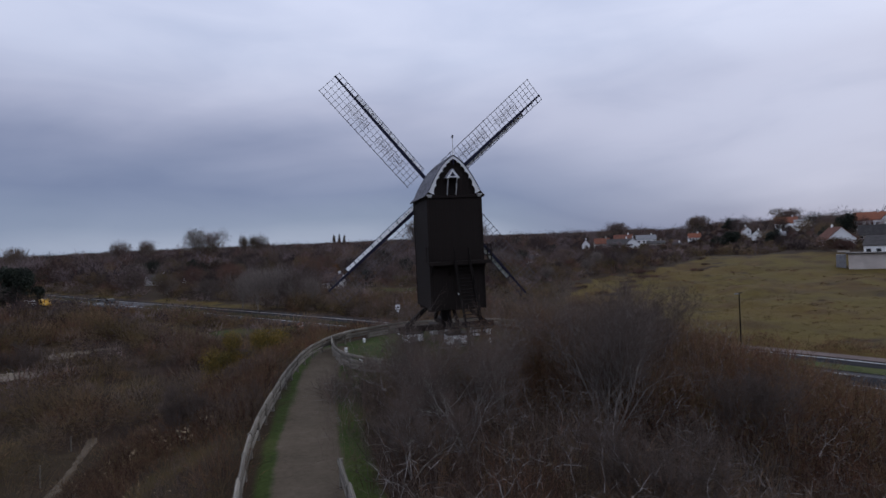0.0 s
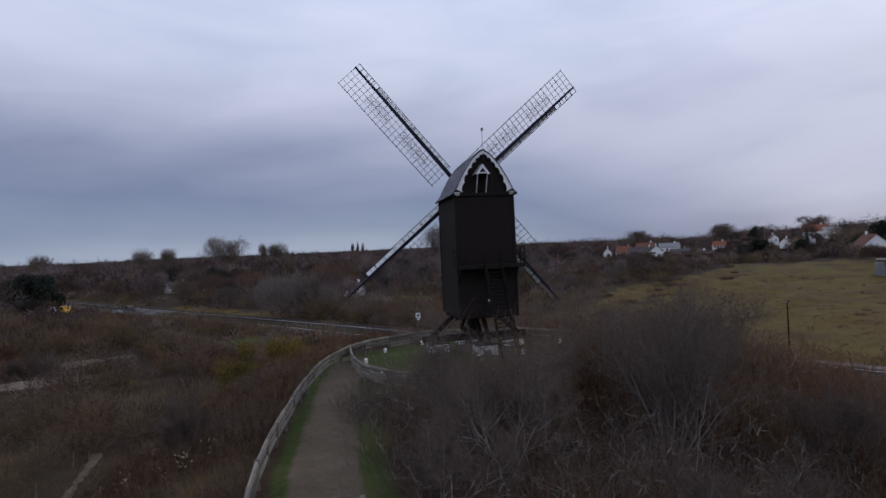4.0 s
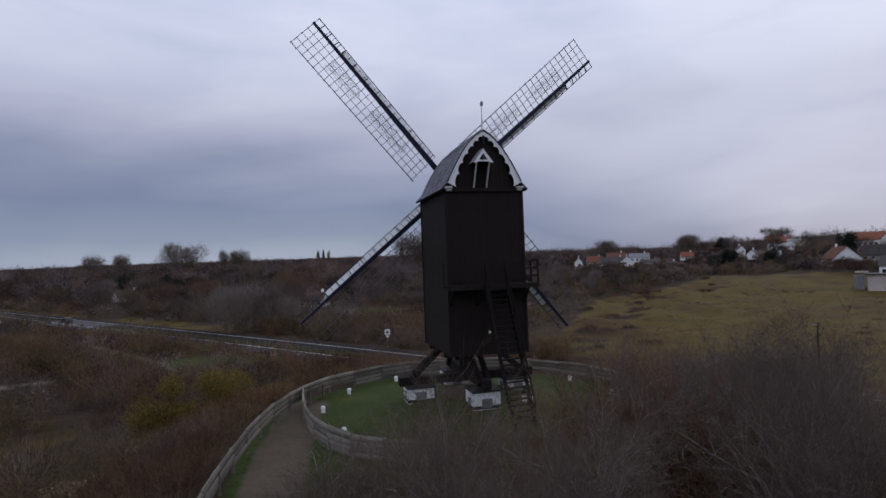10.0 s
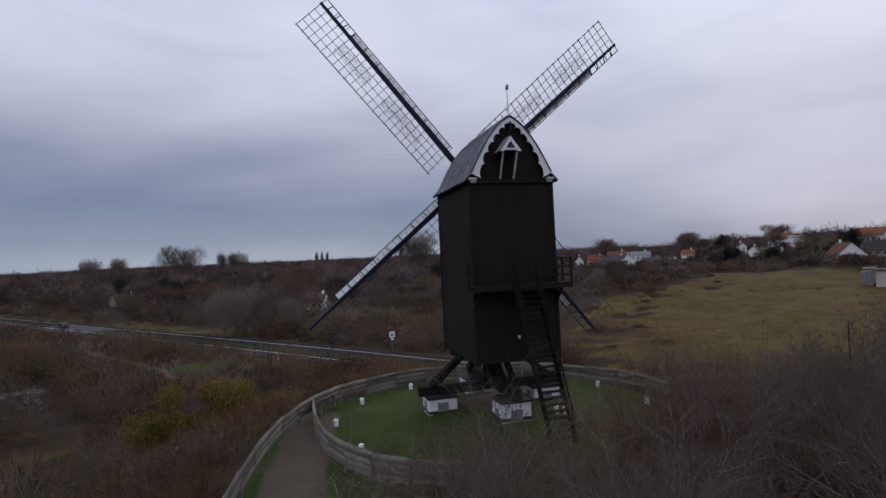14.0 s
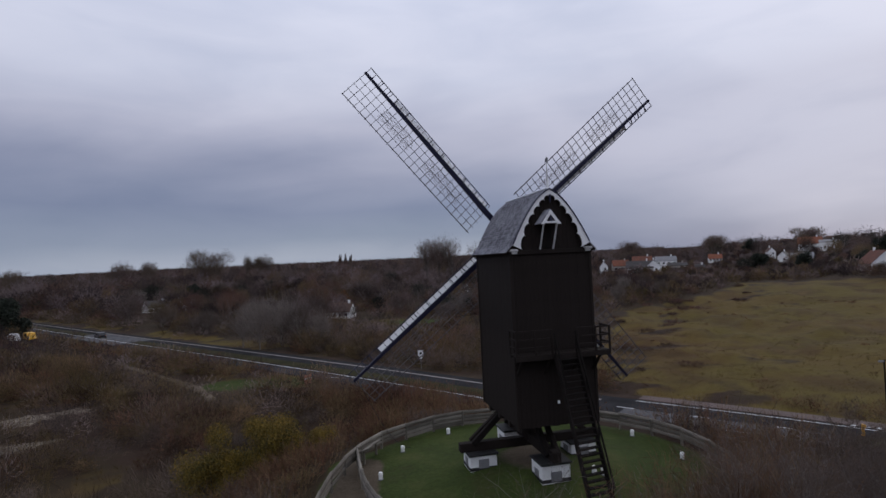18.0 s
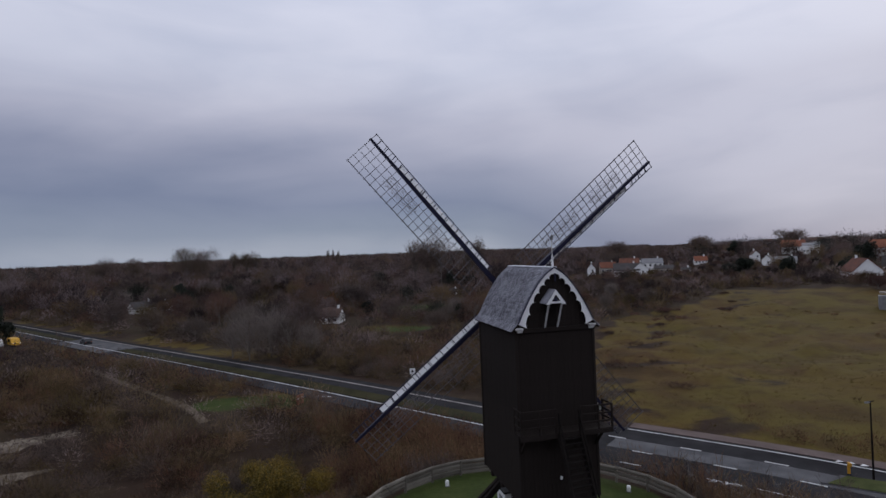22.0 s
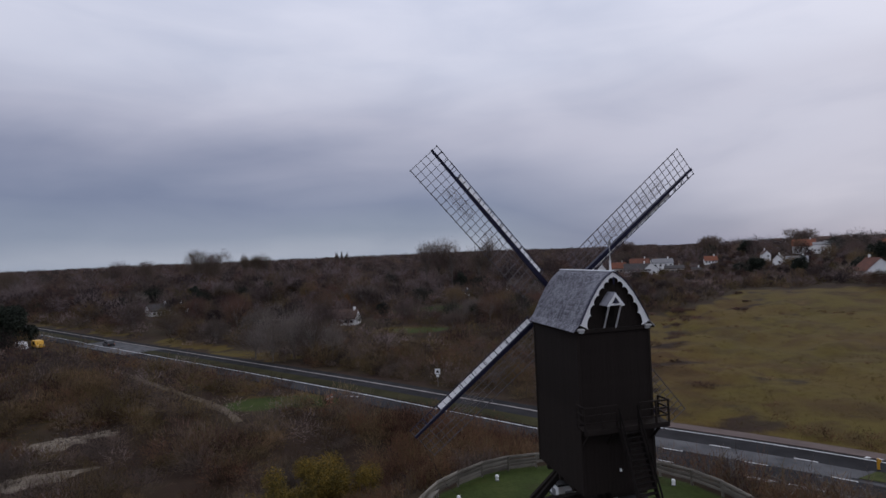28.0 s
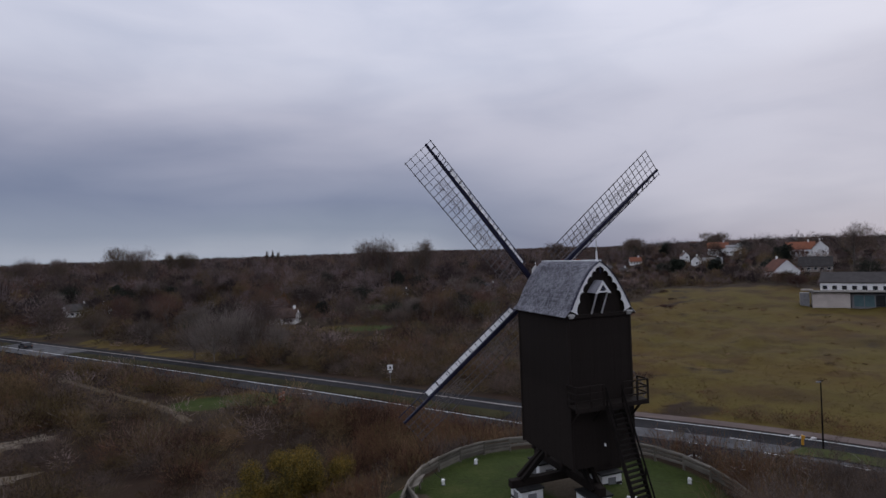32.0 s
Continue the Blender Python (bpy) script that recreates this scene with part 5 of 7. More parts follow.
def shrubs(P, R, H, k, sub, width, rng, spread=0.9, upright=1.0):
    """Fans of twigs with side twigs on each of the places P."""
    n = len(P)
    az = rng.uniform(0, 2 * math.pi, (n, k))
    lean = np.abs(rng.normal(0, spread, (n, k))) * 0.75
    d = np.stack([np.sin(lean) * np.cos(az), np.sin(lean) * np.sin(az), np.cos(lean) * upright], -1)
    r = rng.uniform(0, 1, (n, k)) ** 0.5 * R[:, None]
    a2 = az + rng.normal(0, 0.6, (n, k))
    S = P[:, None, :] + np.stack([r * np.cos(a2), r * np.sin(a2), np.zeros_like(r)], -1) * 0.75
    Ln = H[:, None] * rng.uniform(0.45, 1.05, (n, k))
    W = np.broadcast_to(width[:, None], (n, k))
    S, d, Ln, W = S.reshape(-1, 3), unit(d.reshape(-1, 3)), Ln.ravel(), W.ravel()
    out = [blades(S, d, Ln, W * 1.3, rng)]
    for _ in range(sub):
        f = rng.uniform(0.30, 0.97, len(S))
        s2 = S + d * (Ln * f)[:, None]
        d2 = unit(d + rng.normal(0, 0.62, d.shape))
        out.append(blades(s2, d2, Ln * rng.uniform(0.14, 0.42, len(S)), W, rng))
    tone = np.tile(np.repeat(rng.uniform(0, 1, n), k * 3), sub + 1)
    return np.concatenate(out), tone


def stuff(name, made, mat, label, category):
    """made: places in threes, or places with the tone of the plant that each belongs to."""
    V, tone = made if isinstance(made, tuple) else (made, None)
    ob = tri_mesh(name, V, np.arange(len(V)).reshape(-1, 3), mat, tone=tone)
    return tagged(ob, label, category, kind="stuff")


def scatter(n, x0, x1, y0, y1, keep, rng):
    x, y = rng.uniform(x0, x1, n), rng.uniform(y0, y1, n)
    ok = keep(x, y)
    x, y = x[ok], y[ok]
    return np.stack([x, y, land(x, y) - 0.05], -1)


def off_road(x, y):
    d, s = to_line(x, y, ROAD)
    return np.where(s > 0, d, -d)


def clear(x, y, margin=0.0):
    """Off the mound's lawn, the path and the road."""
    o = off_road(x, y)
    return (np.hypot(x + 0.5, y) > 10.6 + margin) & (to_line(x, y, TRACK)[0] > 2.6 + margin) & ((o < -3.0 - margin) | (o > 12.5 + margin))


def far_width(P, base, per_metre=0.00055):
    d = np.hypot(P[:, 0] + 10, P[:, 1] + 30)
    return np.maximum(base, per_metre * d)


def crown_blades(c, rx, rz, k, width, rng, up=0.5):
    """Twigs filling an egg-shaped crown, each pointing outwards and up."""
    n = len(c)
    d = unit(rng.normal(size=(n, k, 3)))
    rad = rng.uniform(0.15, 0.92, (n, k, 1)) ** 0.6
    lobes = 1 + 0.22 * np.sin(3 * np.arctan2(d[..., 1:2], d[..., 0:1]) + rng.uniform(0, 6, (n, 1, 1))) + rng.normal(0, 0.08, (n, k, 1))
    off = d * rad * lobes * np.stack([rx, rx, rz], -1)[:, None, :]
    S = c[:, None, :] + off
    dv = unit(d * 0.8 + np.array([0, 0, up]) + rng.normal(0, 0.35, (n, k, 3)))
    Ln = (0.20 + 0.22 * rng.uniform(0, 1, (n, k))) * rx[:, None]
    W = np.broadcast_to(width[:, None], (n, k))
    return blades(S.reshape(-1, 3), dv.reshape(-1, 3), Ln.ravel(), W.ravel(), rng), np.repeat(rng.uniform(0, 1, n), k * 3)


def tones(P, scale, seed, rng, wide=0.5, own=0.2):
    """A tone for each plant, much like its neighbours'."""
    return np.clip(0.5 + wide * waves(P[:, 0], P[:, 1], scale, seed) + rng.normal(0, own, len(P)), 0, 1)


def bushes(P, R, H, k, width, rng, up=0.7, own=None):
    """Rounded shrubs of fine twigs, each shrub of one tone."""
    c = P + np.stack([0 * H, 0 * H, H * 0.40], -1)
    own = rng.uniform(0, 1, len(P)) if own is None else own
    V, _ = crown_blades(c, R, H * 0.56, k, width, rng, up)
    return V, np.repeat(own, k * 3)


def thicket():
    rng = np.random.default_rng(11)
    def keep(x, y):
        edge = (np.hypot(x + 0.5, y) > 10.3) | ((y < -7.6 + 0.5 * np.sin(2 * x)) & (x > -5.5))
        return (to_line(x, y, TRACK)[0] > np.where(y < -19.5, 2.1, 1.35)) & edge & (x > -9.3) & (off_road(x, y) > 13) & (y < 3 + 0.2 * x)
    P = np.concatenate([scatter(2700, -9.3, 34, -42, 4, keep, rng), scatter(520, 2, 15, -18, -2, keep, rng)])
    H = 2.0 + 1.0 * rng.uniform(0, 1, len(P)) + 0.9 * np.clip(waves(P[:, 0], P[:, 1], 9, 21), -0.7, 1)
    H = H + 0.8 * np.exp(-((P[:, 0] - 3.5) ** 2 + (P[:, 1] + 15) ** 2) / (2 * 7.0 ** 2))
    H = np.where(P[:, 1] < -30, H * 0.8, H)
    H = H + 0.95 * np.exp(-((P[:, 0] + 1) ** 2 / 40 + (P[:, 1] + 11.5) ** 2 / 6))
    edge = to_line(P[:, 0], P[:, 1], TRACK)[0]
    H = np.maximum(H * (0.5 + 0.5 * smooth(1.3, 4.5, edge)), 1.0)
    H = H * (0.34 + 0.66 * smooth(14, 31, off_road(P[:, 0], P[:, 1])))
    for x, y in PALE_SPOTS:
        H = H * (1 - 0.35 * np.exp(-((P[:, 0] - x) ** 2 + (P[:, 1] - y + 1.2) ** 2) / 3.5))
    W = far_width(P, 0.0045, 0.00034)
    v = waves(P[:, 0], P[:, 1], 16, 23) + 0.05 * P[:, 0] + rng.normal(0, 0.25, len(P))
    g = waves(P[:, 0], P[:, 1], 8, 24) + rng.normal(0, 0.2, len(P))
    red = v > 0.12
    olive = ~red & (g > 0.55)
    for sel, mat, lab in ((~red & ~olive, TWIG, "dense leafless grey thicket of thorn shrubs beside the path"), (red, SCRUB, "dense leafless red-brown shrubs in the thicket"), (olive, HEATH, "olive-brown ivy-clad shrubs in the thicket")):
        stuff("thicket_branches", branches(P[sel], H[sel], int(len(P[sel]) * 1.7), rng, 0.012), BRANCH, "crooked pale grey branches arching through the thicket", "shrubs")
        stuff("thicket", shrubs(P[sel], np.full(sel.sum(), 0.8), H[sel], 21, 7, W[sel], rng, 0.85), mat, lab, "shrubs")


def branches(P, H, n, rng, width):
    """Long crooked branches that arch through and above the thicket."""
    i = rng.integers(0, len(P), n)
    p = P[i] + np.stack([rng.normal(0, 0.3, n), rng.normal(0, 0.3, n), H[i] * rng.uniform(0.25, 0.75, n)], -1)
    d = unit(np.stack([rng.normal(0, 0.8, n), rng.normal(0, 0.8, n), rng.uniform(0.2, 1.6, n)], -1))
    L, V = rng.uniform(0.16, 0.36, n), []
    w = width * rng.uniform(0.7, 1.5, n)
    for k in range(7):
        d2 = unit(d + rng.normal(0, 0.30, (n, 3)) + np.array([0, 0, -0.06]))
        q = p + d2 * L[:, None]
        s = unit(np.cross(d2, rng.normal(size=(n, 3))))
        a, b = s * w[:, None] * (1 - k / 8), s * w[:, None] * (1 - (k + 1) / 8)
        V.append(np.stack([p - a, p + a, q + b, p - a, q + b, q - b], 1).reshape(-1, 3))
        if k in (1, 3, 4):
            t = unit(d2 + rng.normal(0, 0.55, (n, 3)))
            V.append(blades(q, t, L * rng.uniform(1.2, 2.6, n), w * 0.5, rng))
        p, d = q, d2
    return np.concatenate(V)


PALE_SPOTS = [(-4.1, -11.0), (-5.3, -17.0), (-3.2, -16.8), (-4.1, -19.0), (2.0, -19.0), (-1.0, -14.5), (4.6, -16.5)]


def slope_scrub():
    rng = np.random.default_rng(12)
    def keep(x, y):
        o = off_road(x, y)
        a = (np.hypot(x + 0.5, y) > 10.7) & (to_line(x, y, TRACK)[0] > 2.05) & ((o < -3.3) | (o > 12.8)) & ((x < -9) | (y > 8))
        path = to_line(x, y, np.array(PATHS[1][0], float))[0] > 1.3
        path &= to_line(x, y, np.array([(-54, 98), (-45.7, 85.4), (-37, 72.2), (-30.3, 62.3), (-24.5, 51)], float))[0] > 3.6
        holes = np.ones(len(x), bool)
        for cx, cy, r in ((-43.3, 35.6, 3.4), (-43.6, 47.8, 3.6), (-21, 58.5, 6.5), (-10, 31, 2.2)):
            holes &= np.hypot((x - cx) / 1.7, y - cy) > r * 1.15
        for bx, by in ((-17.4, 13.2), (-15.0, 15.6), (-12.4, 16.8)):
            holes &= (np.hypot(x - bx, y - by) > 2.6) & (np.hypot(x - bx + 0.5, y - by + 3.0) > 2.6)
        return a & path & holes
    # fine brush just below the fence
    P = scatter(5000, -22, 8, -38, 26, lambda x, y: keep(x, y) & (to_line(x, y, TRACK)[0] < 9.5) | (keep(x, y) & (np.hypot(x, y) < 19)), rng)
    H = np.maximum(0.8 + 0.6 * rng.uniform(0, 1, len(P)) + 0.55 * np.clip(waves(P[:, 0], P[:, 1], 8, 22), -0.6, 1), 0.5)
    grey = waves(P[:, 0], P[:, 1], 10, 34) + rng.normal(0, 0.3, len(P)) < -0.35
    for sel, mat, lab in ((~grey, SCRUB, "red-brown winter brush on the slope below the fence"), (grey, TWIG, "grey leafless brush on the slope below the fence")):
        stuff("slope_brush", shrubs(P[sel], np.full(sel.sum(), 0.9), H[sel], 15, 6, far_width(P[sel], 0.0045, 0.00036), rng, 1.0), mat, lab, "shrubs")
    # rusty bracken in drifts on the slope
    P = scatter(1500, -24, -12.8, -26, 6, lambda x, y: keep(x, y) & (np.hypot((x + 17.5) / 1.1, (y + 4) / 2.2) + 2.0 * waves(x, y, 5, 39) < 5.0), rng)
    stuff("bracken", shrubs(P, np.full(len(P), 0.6), 0.5 + 0.7 * rng.uniform(0, 1, len(P)), 12, 6, far_width(P, 0.012, 0.0005), rng, 1.1), BRACKEN, "rusty orange-brown dead bracken on the slope", "plants")
    # rounded shrubs on the flat heath
    P = scatter(5600, -85, 24, -45, 95, lambda x, y: keep(x, y) & (to_line(x, y, TRACK)[0] > 9) & (np.hypot(x, y) > 18) & (waves(x, y, 12, 31) > -0.22), rng)
    R = 0.7 + 2.6 * rng.uniform(0, 1, len(P)) ** 2.6 + 1.1 * np.clip(waves(P[:, 0], P[:, 1], 11, 35), 0, 1)
    H = R * rng.uniform(0.85, 1.25, len(P)) + 0.25
    own = tones(P, 8, 38, rng, 0.75, 0.36)
    mixv = 1.2 * waves(P[:, 0], P[:, 1], 17, 33) + rng.normal(0, 0.18, len(P))
    W = far_width(P, 0.007, 0.00027)
    for lo, hi, mat, lab in ((0.30, 9, SCRUB, "red-brown rounded winter shrubs on the heath"), (-9, -0.25, TWIG, "grey-brown leafless shrubs on the heath"), (-0.25, 0.30, HEATH, "olive-brown rounded shrubs on the heath")):
        sel = (mixv >= lo) & (mixv < hi)
        stuff("heath_scrub", bushes(P[sel], R[sel], H[sel], 250, W[sel], rng, 0.6, own[sel]), mat, lab, "shrubs")
    # grass and dead bracken between the shrubs
    P = scatter(7000, -75, 20, -40, 90, lambda x, y: keep(x, y) & (waves(x, y, 9, 36) > -0.1), rng)
    stuff("dead_grass", shrubs(P, np.full(len(P), 0.5), 0.30 + 0.35 * rng.uniform(0, 1, len(P)), 9, 1, far_width(P, 0.006, 0.0003), rng, 1.2), STRAW, "dead straw-coloured grass between the shrubs", "grass")
    Q = scatter(380, -10, 9, 19, 40, lambda x, y: keep(x, y) & (np.hypot(x + 10, y - 31) > 3.2), rng)
    stuff("mound_scrub", bushes(Q, 1.0 + 0.9 * rng.uniform(0, 1, len(Q)), 2.3 + 1.5 * rng.uniform(0, 1, len(Q)), 200, far_width(Q, 0.007, 0.00034), rng, 0.7, tones(Q, 9, 50, rng)), SCRUB, "tall red-brown scrub at the foot of the mound", "shrubs")
    # taller scrub that hides much of the road's near edge
    Q = scatter(1300, -80, 2, 36, 125, lambda x, y: (np.hypot(x + 12.6, y - 54.6) > 4.5) & (np.hypot(x + 20, y - 60) > 6) & (off_road(x, y) > 11.3) & (off_road(x, y) < 18) & (waves(x, y, 15, 47) > -0.25), rng)
    stuff("verge_scrub", bushes(Q, 0.8 + 0.8 * rng.uniform(0, 1, len(Q)), 1.1 + 1.1 * rng.uniform(0, 1, len(Q)), 80, far_width(Q, 0.01, 0.00036), rng, 0.6, tones(Q, 12, 48, rng)), SCRUB, "dark brown scrub along the road's near edge", "shrubs")
    Q = scatter(1500, -160, 10, 44, 250, lambda x, y: (off_road(x, y) > 4.3) & (off_road(x, y) < 6.7) & ((y < 126) | (y > 152)), rng)
    stuff("verge_growth", bushes(Q, 0.5 + 0.4 * rng.uniform(0, 1, len(Q)), 0.35 + 0.35 * rng.uniform(0, 1, len(Q)), 24, far_width(Q, 0.01, 0.00036), rng, 0.6, tones(Q, 12, 49, rng) * 0.3), WOOD, "low dark growth on the strip between the lanes", "shrubs")
    # pale seed heads along the slope
    s = scatter(520, -21, -13, -26, 4, lambda x, y: clear(x, y, 0.6) & (waves(x, y, 5, 44) > 0.1), rng)
    V = []
    for p in s:
        for _ in range(5):
            c = p + np.array([rng.normal(0, 0.12), rng.normal(0, 0.12), 1.25 + rng.uniform(-0.25, 0.25)])
            V.append(c + rng.normal(0, 0.04, (3, 3)))
    stuff("seed_heads", np.concatenate(V), LEAF_DULL, "pale buff seed heads standing in the scrub", "plants")


CLEARINGS = ((30, 182, 16), (60, 160, 12), (15, 128, 11), (-36, 108, 9), (-56, 250, 9))


SIGHT = [np.array([(-11, -28), (-80.5, 230)], float), np.array([(-10, -28), (1, 160)], float)]


def far_heath():
    rng = np.random.default_rng(13)
    def keep(x, y):
        D = np.hypot(x, y)
        field = (in_field(x, y) > -1) & (D < 205) & (off_road(x, y) < 0)
        green = np.zeros(len(x), bool)
        for cx, cy, r in CLEARINGS:
            green |= np.hypot((x - cx) / 1.6, y - cy) < r
        for s in SIGHT:
            green |= (to_line(x, y, s)[0] < 4) & (y > 135)
        green |= np.hypot(x + 89, y - 143) < 10
        return clear(x, y, 1.5) & ~field & ~green & (waves(x, y, 30, 51) > -0.85) & (D > 40)
    P = scatter(8200, -240, 200, 10, 250, keep, rng)
    own = tones(P, 18, 54, rng, 0.5, 0.38)
    R = 1.2 + 2.3 * rng.uniform(0, 1, len(P)) ** 2 + 0.9 * np.clip(waves(P[:, 0], P[:, 1], 20, 52), -0.5, 1)
    H = R * rng.uniform(0.9, 1.4, len(P)) + 0.2
    W = far_width(P, 0.02, 0.00045)
    mixv = waves(P[:, 0], P[:, 1], 34, 53) + rng.normal(0, 0.2, len(P))
    for lo, hi, mat, lab in ((0.25, 9, WOOD_RED, "red-brown scrub beyond the road"), (-9, -0.15, WOOD, "grey-brown scrub beyond the road"), (-0.15, 0.25, HEATH, "olive-brown scrub beyond the road")):
        sel = (mixv >= lo) & (mixv < hi)
        stuff("far_scrub", bushes(P[sel], R[sel], H[sel], 85, W[sel], rng, 0.6, own[sel]), mat, lab, "shrubs")


def woods():
    rng = np.random.default_rng(14)
    def keep(x, y):
        D = np.hypot(x, y)
        az = np.degrees(np.arctan2(x, y))
        o = off_road(x, y)
        ok = ((o < -10) | (o > 22)) & (D > 115) & (az > -62) & (az < 76)
        ok &= ~((in_field(x, y) > -4) & (D < 200) & (o < 0))
        for cx, cy, r in CLEARINGS + ((-57, 276, 20),):
            ok &= np.hypot((x - cx) / 1.6, y - cy) > r
        for s in SIGHT:
            ok &= to_line(x, y, s)[0] > 4.0
        return ok & ~before_house(x, y)
    P = np.concatenate([scatter(5200, -300, 330, 60, 400, keep, rng), scatter(6500, -640, 580, 250, 800, keep, rng), scatter(13000, -1200, 1700, 500, 1950, keep, rng)])
    D = np.hypot(P[:, 0], P[:, 1])
    az = np.degrees(np.arctan2(P[:, 0], P[:, 1]))
    thin = (rng.uniform(0, 1, len(P)) < np.clip(0.25 + D / 520, 0, 1)) & (waves(P[:, 0], P[:, 1], 45, 63) > -0.75)
    P, D, az = P[thin], D[thin], az[thin]
    H = (3.6 + 6.2 * rng.uniform(0, 1, len(P)) ** 1.5 + 3.2 * np.clip(waves(P[:, 0], P[:, 1], 60, 61), -1, 1)) * np.clip(0.78 + D / 800, 0.78, 1.5)
    H = np.where((az > 24) & (D < 330), np.minimum(H, 4.6 + 2.2 * rng.uniform(0, 1, len(P))), H)
    H = np.where((az > 34) & (D >= 120) & (D < 470), 2.4 + 2.0 * rng.uniform(0, 1, len(P)), H)
    H = np.where(az < -24, H * 1.12, H)
    H = np.where((D > 700) & (az > 34), 6.0 + 3.0 * rng.uniform(0, 1, len(P)), H)
    H = np.where((D > 700) & (az <= 34), 8.5 + 5.0 * rng.uniform(0, 1, len(P)) + 2.0 * waves(P[:, 0], P[:, 1], 120, 65), H)
    H = np.maximum(H, 2.4)
    rx = H * rng.uniform(0.38, 0.58, len(P))
    c = P + np.stack([0 * H, 0 * H, H * 0.52], -1)
    w = np.maximum(0.06, 0.00042 * D)
    kind = 0.2 + 0.6 * rng.uniform(0, 1, len(P)) + 0.42 * waves(P[:, 0], P[:, 1], 55, 62)
    shade = tones(P, 34, 64, rng, 0.45, 0.42)
    # most far trees take the darkened copies of the scrub colours
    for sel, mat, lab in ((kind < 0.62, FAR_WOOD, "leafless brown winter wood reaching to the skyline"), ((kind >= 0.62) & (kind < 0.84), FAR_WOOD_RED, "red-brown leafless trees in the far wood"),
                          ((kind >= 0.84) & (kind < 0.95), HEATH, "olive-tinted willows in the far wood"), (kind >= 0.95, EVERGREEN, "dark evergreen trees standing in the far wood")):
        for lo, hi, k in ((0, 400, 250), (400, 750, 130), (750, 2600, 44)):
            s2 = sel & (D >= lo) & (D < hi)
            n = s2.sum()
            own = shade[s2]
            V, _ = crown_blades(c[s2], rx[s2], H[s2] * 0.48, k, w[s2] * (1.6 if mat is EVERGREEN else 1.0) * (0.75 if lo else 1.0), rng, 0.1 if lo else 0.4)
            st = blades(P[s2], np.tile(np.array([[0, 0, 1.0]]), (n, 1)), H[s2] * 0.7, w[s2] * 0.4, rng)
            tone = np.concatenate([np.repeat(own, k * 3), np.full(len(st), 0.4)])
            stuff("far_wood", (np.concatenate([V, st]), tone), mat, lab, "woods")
    # low understorey that closes the wood down to the ground
    U = np.concatenate([scatter(6500, -620, 560, 70, 780, keep, rng), scatter(7000, -1200, 1700, 600, 1950, keep, rng)])
    D = np.hypot(U[:, 0], U[:, 1])
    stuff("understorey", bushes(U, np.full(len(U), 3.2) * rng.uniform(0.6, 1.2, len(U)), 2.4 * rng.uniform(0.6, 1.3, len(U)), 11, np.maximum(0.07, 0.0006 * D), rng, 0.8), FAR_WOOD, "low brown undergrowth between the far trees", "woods")


